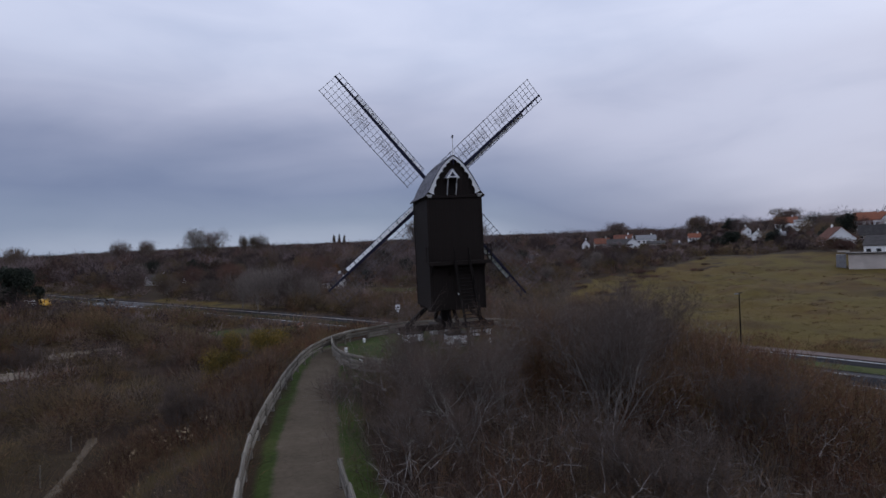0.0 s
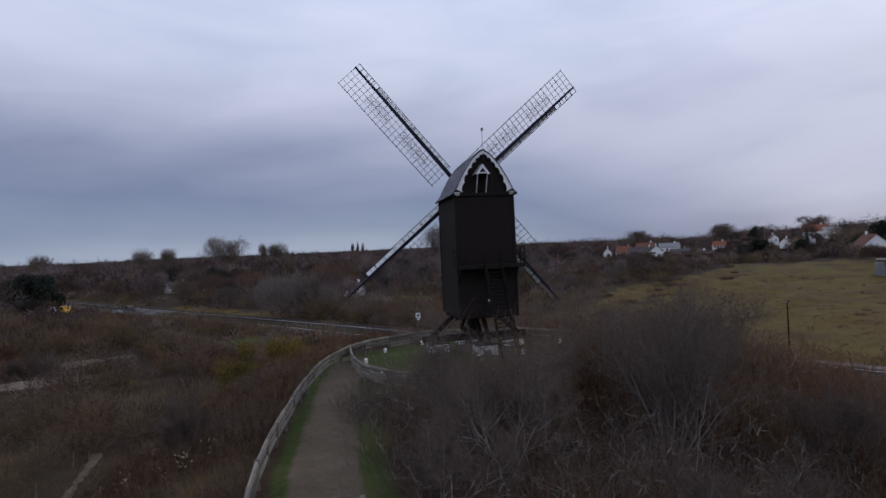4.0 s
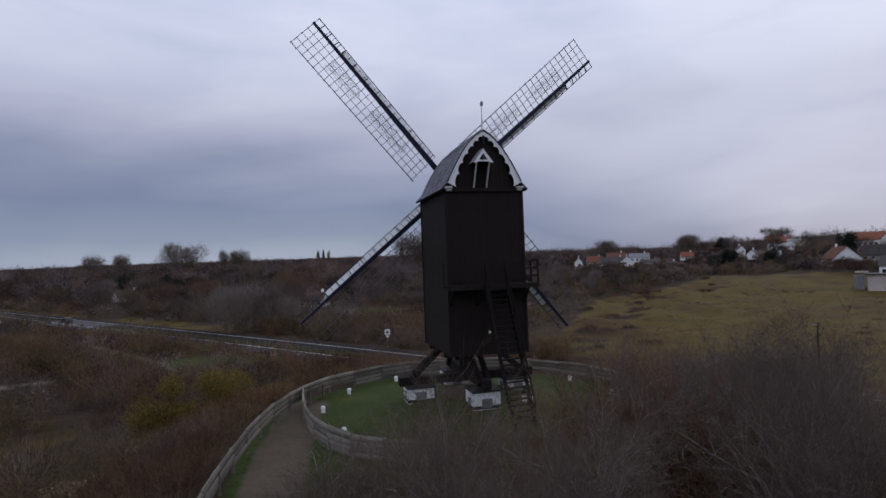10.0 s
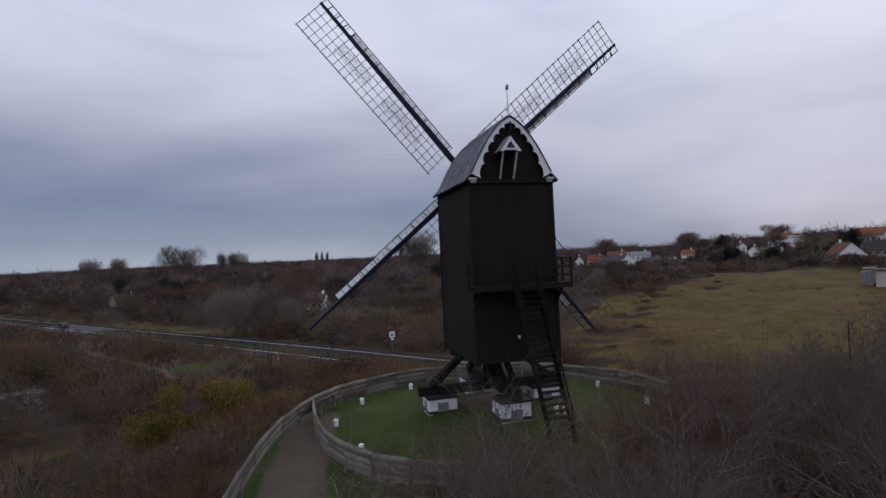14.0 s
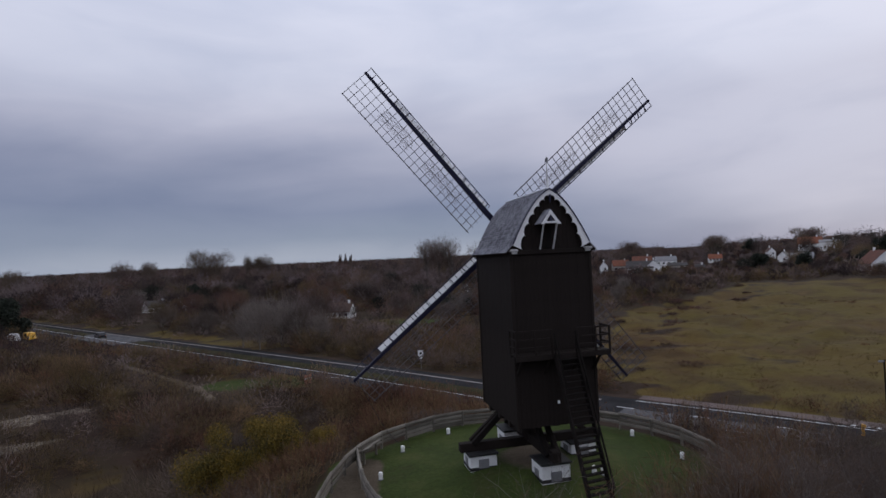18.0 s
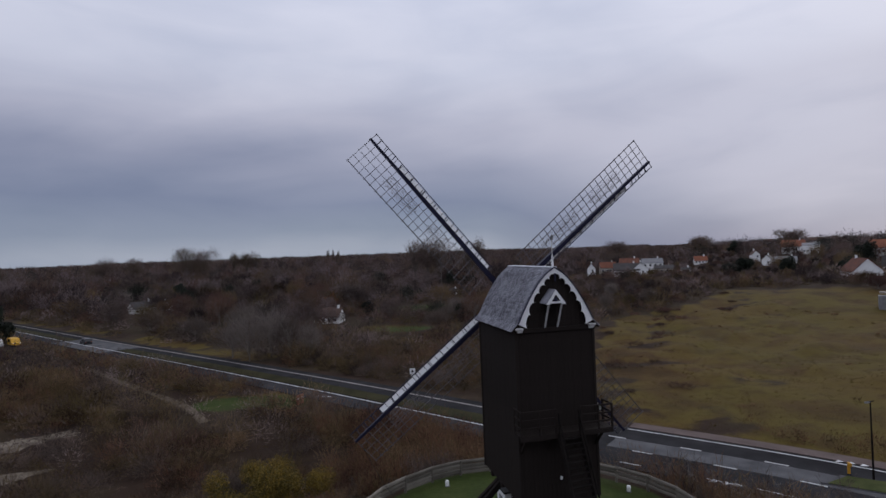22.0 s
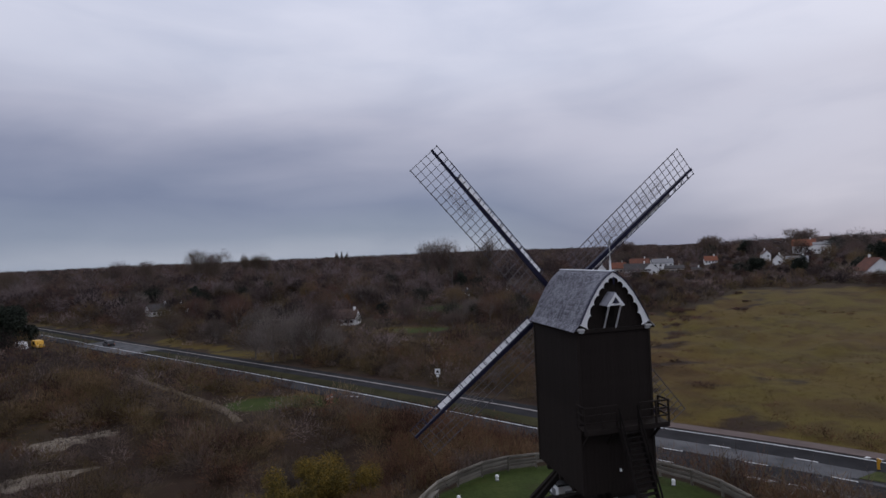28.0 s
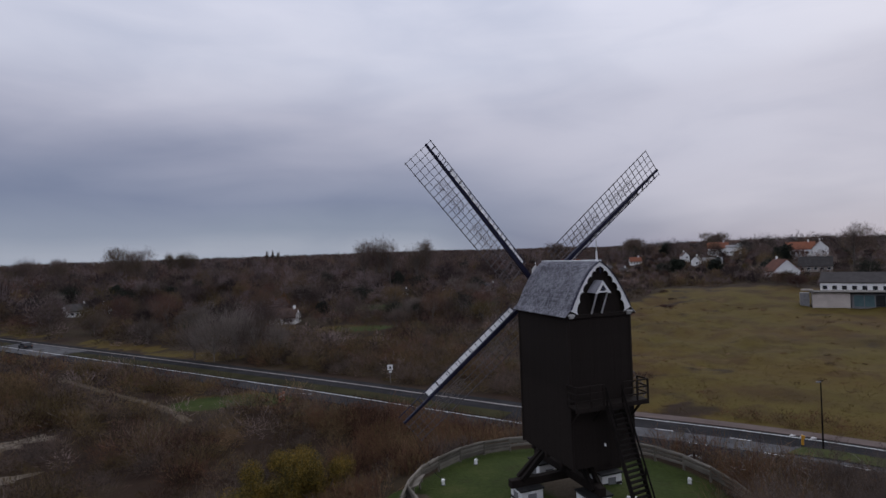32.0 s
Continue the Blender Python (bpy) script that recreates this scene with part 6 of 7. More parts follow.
def pasture():
    """Hummocks, rank winter grass and low brambles on the pasture."""
    rng = np.random.default_rng(15)
    def keep(x, y):
        return (off_road(x, y) < -2.8) & (in_field(x, y) > 0) & (np.hypot(x, y) < 205)
    P = scatter(500, 18, 120, -30, 110, keep, rng)
    tone = waves(P[:, 0], P[:, 1], 18, 81) + 0.6 * waves(P[:, 0], P[:, 1], 6, 82) + rng.normal(0, 0.12, len(P))
    R = 0.5 + 1.1 * rng.uniform(0, 1, len(P)) ** 2
    Hh = 0.16 + 0.20 * rng.uniform(0, 1, len(P)) * R
    edge = in_field(P[:, 0], P[:, 1])
    Hh = Hh + 0.45 * np.exp(-(edge / 9) ** 2) * rng.uniform(0, 1, len(P))
    for lo, hi, mat, lab in ((-9, 9, STRAW, "ochre and olive grass tussocks on the pasture"),):
        sel = (tone >= lo) & (tone < hi)
        stuff("tussocks", bushes(P[sel], R[sel], Hh[sel] * 1.3, 22, far_width(P[sel], 0.008, 0.00022), rng, 0.9), mat, lab, "grass")
    P = scatter(14000, 18, 95, -30, 80, keep, rng)
    P = P[rng.uniform(0, 1, len(P)) < np.clip(1.5 - np.hypot(P[:, 0], P[:, 1]) / 62, 0.0, 1)]
    stuff("rough_grass", shrubs(P, np.full(len(P), 0.4), 0.16 + 0.2 * rng.uniform(0, 1, len(P)), 7, 1, far_width(P, 0.008, 0.00022), rng, 1.3), STRAW, "rank olive and ochre winter grass on the pasture", "grass")
    Q = scatter(420, 25, 125, 40, 140, lambda x, y: keep(x, y) & (in_field(x, y) < 15) & (waves(x, y, 14, 84) > 0.1), rng)
    stuff("field_edge_growth", bushes(Q, 1.0 + 1.6 * rng.uniform(0, 1, len(Q)), 0.35 + 0.5 * rng.uniform(0, 1, len(Q)), 240, far_width(Q, 0.01, 0.00022), rng, 0.6, tones(Q, 14, 85, rng) * 0.5), WOOD_RED, "low dark overgrowth along the pasture's edge", "shrubs")
    # dead clumps and low brambles standing out of the grass
    Q = scatter(900, 20, 120, -28, 110, lambda x, y: keep(x, y) & (waves(x, y, 13, 87) + 0.5 * waves(x, y, 5, 88) > 0.35), rng)
    stuff("dead_clumps", bushes(Q, 0.35 + 0.8 * rng.uniform(0, 1, len(Q)) ** 2, 0.22 + 0.40 * rng.uniform(0, 1, len(Q)) ** 2, 70, far_width(Q, 0.008, 0.00022), rng, 0.8), SCRUB, "brown dead clumps standing in the pasture grass", "shrubs")
    # bramble bank along the road
    Q = scatter(1500, 26, 66, -26, 26, lambda x, y: (off_road(x, y) < -2.8) & (off_road(x, y) > -8.0 - 3 * waves(x, y, 11, 83)) & (x > 35), rng)
    stuff("bramble_bank", bushes(Q, 0.6 + 0.5 * rng.uniform(0, 1, len(Q)), 0.8 + 0.6 * rng.uniform(0, 1, len(Q)), 80, far_width(Q, 0.008, 0.0003), rng, 0.7), SCRUB, "dark red-brown bramble bank beside the road", "shrubs")


thicket()
pasture()
slope_scrub()
far_heath()
woods()


def tubes(segs, sides=5):
    """Tapered tubes for segments (a, b, ra, rb): places and triangles."""
    V, F = [], []
    for a, b, ra, rb in segs:
        d = (b - a).normalized()
        u = d.orthogonal().normalized()
        w = d.cross(u)
        i = len(V)
        for p, r in ((a, ra), (b, rb)):
            for k in range(sides):
                t = 2 * math.pi * k / sides
                V.append(p + (u * math.cos(t) + w * math.sin(t)) * r)
        for k in range(sides):
            n = (k + 1) % sides
            F += [(i + k, i + n, i + sides + n), (i + k, i + sides + n, i + sides + k)]
    return [tuple(v) for v in V], F


def grow(rng, base, height, stems, radius, spread=0.35, depth=4):
    """Limbs and twigs of a leafless tree: wood segments, and starts, ways and lengths of twigs."""
    segs, tw = [], []
    def branch(p, d, length, r, level):
        n = 4 if level < 2 else 3
        for i in range(n):
            d = (d + Vector((rng.gauss(0, 0.14), rng.gauss(0, 0.14), rng.gauss(0.05, 0.10)))).normalized()
            q = p + d * (length / n)
            r2 = r * 0.80
            segs.append((p, q, r, r2))
            p, r = q, r2
            if level < depth and (i > 0 or level > 0):
                for _ in range(2 if level < 2 else rng.choice((1, 2))):
                    a = rng.uniform(0, 2 * math.pi)
                    o = d.orthogonal().normalized()
                    o = (o * math.cos(a) + d.cross(o) * math.sin(a))
                    nd = (d * rng.uniform(0.5, 0.95) + o * rng.uniform(0.45, 0.8) + Vector((0, 0, 0.12))).normalized()
                    branch(p, nd, length * rng.uniform(0.45, 0.65), r * 0.55, level + 1)
            if level >= depth - 1:
                for _ in range(3):
                    nd = (d + Vector((rng.gauss(0, 0.6), rng.gauss(0, 0.6), rng.gauss(0.1, 0.5)))).normalized()
                    tw.append((p, nd, length * rng.uniform(0.3, 0.7)))
    for s in range(stems):
        a = 2 * math.pi * s / stems + rng.uniform(-0.4, 0.4)
        lean = rng.uniform(0.3, 1.0) * spread
        d = Vector((math.cos(a) * lean, math.sin(a) * lean, 1)).normalized()
        branch(base + Vector((math.cos(a), math.sin(a), 0)) * radius * 1.6, d, height * rng.uniform(0.75, 1.0) * 0.72, radius * rng.uniform(0.7, 1.0), 0)
    return segs, tw


def bare_tree(x, y, height, stems=1, radius=0.06, spread=0.35, seed=1, mat=None, label="", depth=3, twig=0.006, name="bare_tree", group=""):
    rng = random.Random(seed)
    z = ground_at(x, y)
    t = thing(name, label or "leafless tree with thin grey branches in the thicket", "tree", (x, y, z - 0.05), group=group)
    segs, tw = grow(rng, Vector((0, 0, 0)), height, stems, radius, spread, depth)
    V, F = tubes(segs)
    tri_mesh("trunk", V, F, mat or BARK, t)
    S, D, L = np.array([s[0][:] for s in tw]), np.array([s[1][:] for s in tw]), np.array([s[2] for s in tw])
    r2 = np.random.default_rng(seed)
    Vt = blades(S, D, L, np.full(len(S), twig), r2)
    V2 = [Vt]
    for _ in range(2):
        f = r2.uniform(0.2, 0.9, len(S))
        V2.append(blades(S + D * (L * f)[:, None], unit(D + r2.normal(0, 0.6, D.shape)), L * r2.uniform(0.3, 0.6, len(S)), np.full(len(S), twig * 0.8), r2))
    Vt = np.concatenate(V2)
    tri_mesh("crown", Vt, np.arange(len(Vt)).reshape(-1, 3), TWIG, t, "fine leafless twigs", np.full(len(Vt), 0.55 if mat is BARK_PALE else 0.35))
    return t


BARK_GREY = material("grey_brown_bark", (0.105, 0.09, 0.08), (0.22, 0.195, 0.175), 2.5, 0.9, 0.4, 22)


# ---- trees that stand out of the thicket ----
bare_tree(2.6, -18.2, 5.8, 10, 0.07, 0.55, 3, BARK_GREY, "many-stemmed leafless tree with upright grey stems in the thicket", 2, 0.005)
bare_tree(4.8, -16.0, 5.5, 8, 0.06, 0.45, 4, BARK_GREY, "many-stemmed leafless tree with upright grey stems in the thicket", 2, 0.005)
bare_tree(7.5, -12.5, 4.9, 5, 0.06, 0.5, 8, BARK_GREY, "many-stemmed leafless tree with upright grey stems in the thicket", 3, 0.005)
bare_tree(-4.1, -11.0, 5.4, 3, 0.035, 0.28, 5, BARK_GREY, "slender leafless sapling with upright forked stems before the mill", 1, 0.004)
bare_tree(-5.3, -17.0, 4.2, 4, 0.05, 0.8, 6, BARK_PALE, "crooked pale-barked leafless shrub in the thicket", 3, 0.004)
bare_tree(-3.2, -16.8, 4.3, 4, 0.05, 0.8, 7, BARK_PALE, "crooked pale-barked leafless shrub in the thicket", 3, 0.004)
bare_tree(-4.1, -19.0, 4.3, 3, 0.045, 0.9, 18, BARK_PALE, "crooked pale-barked leafless shrub in the thicket", 3, 0.004)
bare_tree(-1.0, -14.5, 4.4, 3, 0.05, 0.7, 19, BARK_PALE, "crooked pale-barked leafless shrub in the thicket", 3, 0.004)
bare_tree(3.2, -11.6, 4.6, 3, 0.045, 0.5, 9, BARK_PALE, "slender pale leafless tree in the thicket", 3, 0.004)
bare_tree(11.5, -8.0, 4.6, 3, 0.05, 0.5, 10, None, "spreading leafless shrub at the thicket's edge", 3)
bare_tree(-6.6, -21.5, 2.9, 3, 0.045, 0.9, 12, BARK_PALE, "crooked pale-barked leafless shrub beside the path", 3)
bare_tree(0.6, -25.0, 3.0, 4, 0.05, 0.8, 13, None, "spreading leafless shrub with grey twigs", 3)
bare_tree(8.5, -19.5, 3.6, 4, 0.05, 0.6, 14, None, "spreading leafless shrub with grey twigs", 3)
bare_tree(-15.8, -13.0, 2.2, 3, 0.035, 0.8, 15, BARK, "small leafless shrub on the slope below the fence", 3)
bare_tree(-16.8, 20.0, 3.2, 3, 0.045, 0.6, 16, BARK, "leafless shrub at the foot of the mound", 3)
bare_tree(-43.0, 32.0, 4.2, 3, 0.06, 0.6, 17, BARK, "leafless tree beside a sandy patch", 3, 0.012)


def leafy(name, x, y, rx, rz, k, leaf, mat, label, category, seed, trunk=0.0, lobes=5):
    """A bush or tree: stem, limbs, and a crown of many small leaves in uneven clumps."""
    rng = np.random.default_rng(seed)
    z = ground_at(x, y)
    t = thing(name, label, category, (x, y, z))
    rr = random.Random(seed)
    cs, segs = [], []
    for i in range(lobes * 3):
        a = rr.uniform(0, 2 * math.pi)
        q = rr.uniform(0.15, 0.85)
        c = Vector((math.cos(a) * rx * q, math.sin(a) * rx * q, trunk + rz * (0.25 + 1.45 * rr.random() * (1 - 0.55 * q))))
        cs.append((c, rr.uniform(0.28, 0.5) * min(rx, rz)))
        segs.append((Vector((0, 0, -0.1)), c * 0.5 + Vector((0, 0, -0.02)), 0.05 + 0.012 * rz, 0.04))
        segs.append((c * 0.5, c, 0.04, 0.015))
    V, F = tubes(segs)
    tri_mesh("stems", V, F, BARK, t)
    C = np.array([c[:] for c, _ in cs])
    R = np.array([r for _, r in cs])
    per = k // len(cs)
    d = unit(rng.normal(size=(len(cs), per, 3))) * rng.uniform(0.35, 1.08, (len(cs), per, 1)) * R[:, None, None]
    S = (C[:, None, :] + d).reshape(-1, 3)
    n = rng.normal(size=S.shape)
    u = unit(np.cross(n, rng.normal(size=S.shape))) * leaf * rng.uniform(0.6, 1.3, (len(S), 1))
    w = unit(np.cross(u, n)) * leaf * 0.5
    V = np.stack([S - u, S + w, S + u, S - u, S + u, S - w], 1).reshape(-1, 3)
    V[:, 2] = np.maximum(V[:, 2], 0.0)
    tri_mesh("crown", V, np.arange(len(V)).reshape(-1, 3), mat, t, "small leaves in uneven clumps")
    return t


leafy("yellow_bush", -17.6, 13.0, 2.4, 3.3, 32000, 0.060, LEAF_YELLOW, "large bush with yellow and green autumn leaves below the fence", "bush", 31)
leafy("yellow_bush", -15.0, 15.6, 2.8, 3.8, 38000, 0.060, LEAF_YELLOW, "large bush with yellow and green autumn leaves below the fence", "bush", 32)
leafy("yellow_bush", -12.2, 16.8, 2.5, 3.4, 32000, 0.060, LEAF_YELLOW, "bush with yellow and green autumn leaves below the fence", "bush", 33)
leafy("rusty_bush", -20.4, 4.6, 1.6, 1.0, 2600, 0.06, LEAF_DULL, "low bush with rusty leaves below the fence", "bush", 34)
leafy("evergreen_tree", -99.5, 153.0, 7.6, 6.8, 30000, 0.36, EVERGREEN, "broad dark evergreen tree beside the road", "tree", 35, 0.8, 10)
leafy("evergreen_tree", 8.5, 165.0, 2.4, 2.6, 2400, 0.25, EVERGREEN, "dark evergreen tree beside a white cottage", "tree", 36, 0.8)
leafy("evergreen_tree", 200.0, 210.0, 5.0, 4.6, 3000, 0.45, EVERGREEN, "dark pine standing among the houses", "tree", 37, 2.0)
leafy("evergreen_tree", 231.0, 172.0, 5.0, 5.2, 3000, 0.45, EVERGREEN, "dark pine standing among the houses", "tree", 38, 2.0)
leafy("evergreen_tree", 300.0, 330.0, 5.5, 5.0, 3000, 0.5, EVERGREEN, "dark pine standing among the houses", "tree", 39, 2.5)
leafy("evergreen_tree", 206.0, 300.0, 4.5, 3.6, 2600, 0.45, LEAF_RUST, "round tree with rusty leaves among the houses", "tree", 40, 1.5)
leafy("rusty_tree", -2.0, 205.0, 3.0, 3.0, 2000, 0.3, LEAF_RUST, "tree with rusty autumn leaves at the wood's edge", "tree", 41, 1.2)


def skyline_tree(az, D, top, rx, seed, label="tall leafless tree standing above the far wood"):
    x, y = -13.8 + D * math.sin(radians(az)), -27.8 + D * math.cos(radians(az))
    z = ground_at(x, y)
    top += 3.2
    rx *= 1.6
    H = top - z
    t = thing("tall_tree", label, "tree", (x, y, z), group="tall trees on the skyline")
    rng = np.random.default_rng(seed)
    segs = [(Vector((0, 0, 0)), Vector((0, 0, H * 0.45)), 0.38, 0.28)]
    rr = random.Random(seed)
    for i in range(14):
        a, e = rr.uniform(0, 2 * math.pi), rr.uniform(0.35, 1.0)
        p = Vector((0, 0, H * rr.uniform(0.25, 0.5)))
        q = Vector((math.cos(a) * rx * 0.85 * (1.15 - e * 0.6), math.sin(a) * rx * 0.85 * (1.15 - e * 0.6), H * (0.45 + 0.5 * e)))
        m = p.lerp(q, 0.5) + Vector((0, 0, H * 0.04))
        segs += [(p, m, 0.20, 0.15), (m, q, 0.15, 0.07)]
    V, F = tubes(segs, 4)
    tri_mesh("trunk", V, F, BARK, t)
    m = 7
    c = np.array([[rr.uniform(-0.6, 0.6) * rx, rr.uniform(-0.6, 0.6) * rx, H * rr.uniform(0.42, 0.80)] for _ in range(m)])
    V, tone = crown_blades(c, np.array([rx * rr.uniform(0.45, 0.7) for _ in range(m)]), np.array([H * rr.uniform(0.16, 0.26) for _ in range(m)]), 620, np.full(m, 0.00014 * D), rng, 1.3)
    tri_mesh("crown", V, np.arange(len(V)).reshape(-1, 3), WOOD, t, "fan of bare twigs", tone * 0.3 + 0.40)


for i, (az, D, top, rx) in enumerate(((-17.5, 504, 19.5, 7), (-14.9, 480, 18.5, 6), (-10.6, 424, 24.0, 7.5), (-9.2, 430, 23.0, 6.5), (-6.6, 515, 20.5, 3.5), (-5.4, 515, 21, 4.5), (-4.6, 520, 20.5, 4), (11.2, 312, 22.5, 6.5), (12.4, 318, 24.0, 7), (13.8, 316, 22.0, 6),
                                     (16.6, 330, 20.0, 5), (17.8, 335, 21.0, 4), (2.2, 700, 22.5, 1.3), (2.7, 700, 23.0, 1.3), (3.2, 700, 22.5, 1.3), (55.8, 300, 19.0, 5), (31.0, 600, 21, 8), (38.5, 560, 20, 9), (-24.5, 420, 16, 6), (45.5, 560, 21.5, 8))):
    skyline_tree(az, D, top, rx, 200 + i)


def mid_tree(x, y, H, rx, seed, mat, label, twigs=2600, width=0.03, tone=None):
    """A broad leafless tree with a fine soft crown down to near the ground."""
    z = ground_at(x, y)
    t = thing("bare_tree", label, "tree", (x, y, z), group="bare trees beyond the road")
    rng, rr = np.random.default_rng(seed), random.Random(seed)
    segs = [(Vector((0, 0, -0.1)), Vector((0.1, 0, H * 0.35)), 0.16, 0.12)]
    for i in range(12):
        a, e = rr.uniform(0, 2 * math.pi), rr.uniform(0.2, 1.0)
        p = Vector((0.05, 0, H * rr.uniform(0.12, 0.35)))
        q = Vector((math.cos(a) * rx * (1.0 - e * 0.5), math.sin(a) * rx * (1.0 - e * 0.5), H * (0.4 + 0.52 * e)))
        m = p.lerp(q, 0.5) + Vector((0, 0, H * 0.04))
        segs += [(p, m, 0.09, 0.06), (m, q, 0.06, 0.03)]
    V, F = tubes(segs, 4)
    tri_mesh("trunk", V, F, BARK_GREY, t)
    c = np.array([[0, 0, H * 0.55]])
    V, tone = crown_blades(c, np.array([rx]), np.array([H * 0.45]), twigs, np.array([width]), rng, 0.9)
    tri_mesh("crown", V, np.arange(len(V)).reshape(-1, 3), mat, t, "fan of fine bare twigs", np.full(len(V), rr.choice((0.3, 0.5, 0.65, 0.85, 0.95)) if tone is None else tone))


rr = random.Random(77)
mid_tree(-4.2, 151.5, 5.0, 2.6, 290, TWIG, "leafless tree with a soft grey crown before the white cottage", 700, 0.03)
mid_tree(-0.6, 152.5, 3.8, 2.2, 291, WOOD, "leafless tree with a soft brown crown before the white cottage", 600, 0.03)
for i, (x, y, H, rx) in enumerate(((-23, 93, 9.0, 4.6), (-19, 96, 10.5, 5.2), (-15, 94, 9.5, 4.4), (-27, 99, 7.5, 4.4), (-11, 90, 8.0, 2.8), (-40, 130, 6, 4), (-58, 160, 6, 4.5), (-75, 185, 7, 5), (-100, 215, 8, 5.5), (-30, 150, 7, 4.5), (-12, 140, 7.5, 4.5), (14, 150, 6, 4),
                                   (22, 120, 5, 3.2), (34, 140, 6, 4), (60, 150, 6, 4.2), (82, 160, 6.5, 4.5), (105, 170, 5.5, 4.5), (-120, 190, 7, 5), (40, 190, 8, 5), (-45, 200, 9, 5.5), (6, 200, 9, 5.5), (70, 200, 8, 5))):
    mid_tree(x, y, H * rr.uniform(0.9, 1.1), rx, 300 + i, PALE_TWIG if i < 5 or i % 4 == 1 else (WOOD, WOOD, TWIG, HEATH, WOOD_RED)[i % 5], "broad leafless tree with a soft grey-brown crown beyond the road", twigs=1700 if i < 5 else 2200, tone=0.5 if i < 5 else None)
for i, (x, y, H, rx) in enumerate(((176, 150, 6.5, 4), (186, 132, 6, 4), (200, 152, 8, 4.5), (205, 131, 7.5, 4.5), (212, 165, 8.5, 5), (228, 150, 9, 5), (236, 168, 9.5, 5), (244, 180, 10, 5.5), (250, 200, 10, 5.5), (228, 215, 8, 5), (240, 232, 8, 5),
                                   (222, 228, 6.5, 4.5), (205, 225, 6.5, 4.5), (188, 232, 6, 4.5), (262, 225, 9, 5), (275, 255, 10, 5.5), (290, 272, 11, 5.5), (300, 255, 12, 6), (282, 300, 10, 5.5), (168, 120, 5, 3.5), (176, 105, 5.5, 4), (160, 110, 4.5, 3.2), (196, 110, 7, 4.5))):
    if before_house([x], [y])[0]:
        continue
    mid_tree(x, y, H * rr.uniform(0.85, 1.1), rx, 400 + i, (WOOD, WOOD_RED, EVERGREEN, WOOD, HEATH)[i % 5], "leafless tree in the gardens round the houses", 2000, 0.032)
placed = 0
while placed < 150:
    D, az = rr.uniform(120, 330), rr.uniform(-50, 38)
    x, y = D * math.sin(radians(az)), D * math.cos(radians(az))
    one = (np.array([x]), np.array([y]))
    if abs(float(off_road(*one)[0])) < 14 or float(in_field(*one)[0]) > -6 or any(math.hypot((x - a) / 1.6, y - b) < r for a, b, r in CLEARINGS) or math.hypot(x + 78.5, y - 228) < 12 or math.hypot(x + 4.8, y - 155) < 11 or math.hypot(x + 84, y - 138) < 28 or bool(before_house(*one)[0]):
        continue
    H = rr.uniform(5.0, 9.5) if az < 22 else rr.uniform(3.5, 5.5)
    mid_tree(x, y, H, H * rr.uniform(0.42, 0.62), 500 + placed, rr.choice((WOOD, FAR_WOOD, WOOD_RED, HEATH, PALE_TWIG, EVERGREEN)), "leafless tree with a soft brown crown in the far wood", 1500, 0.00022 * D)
    placed += 1
leafy("rusty_tree", -15.5, 262.0, 3.6, 3.6, 2600, 0.32, LEAF_RUST, "tree with rusty autumn leaves in the far wood", "tree", 42, 1.5)
leafy("evergreen_tree", -96.0, 272.0, 3.2, 4.2, 2600, 0.32, EVERGREEN, "dark evergreen tree in the far wood", "tree", 43, 1.0)
leafy("evergreen_tree", -73.0, 272.0, 4.0, 4.6, 3000, 0.32, EVERGREEN, "dark evergreen tree in the far wood", "tree", 44, 1.0)
leafy("evergreen_tree", 66.0, 282.0, 4.6, 5.2, 3000, 0.34, EVERGREEN, "dark evergreen tree in the far wood", "tree", 45, 1.0)
leafy("evergreen_tree", 222.0, 205.0, 5.5, 4.4, 3000, 0.4, EVERGREEN, "dark evergreen tree before the houses", "tree", 46, 0.6)
leafy("evergreen_tree", 206.0, 160.0, 4.0, 2.6, 2400, 0.35, EVERGREEN, "dark evergreen shrub before the houses", "tree", 47, 0.4)


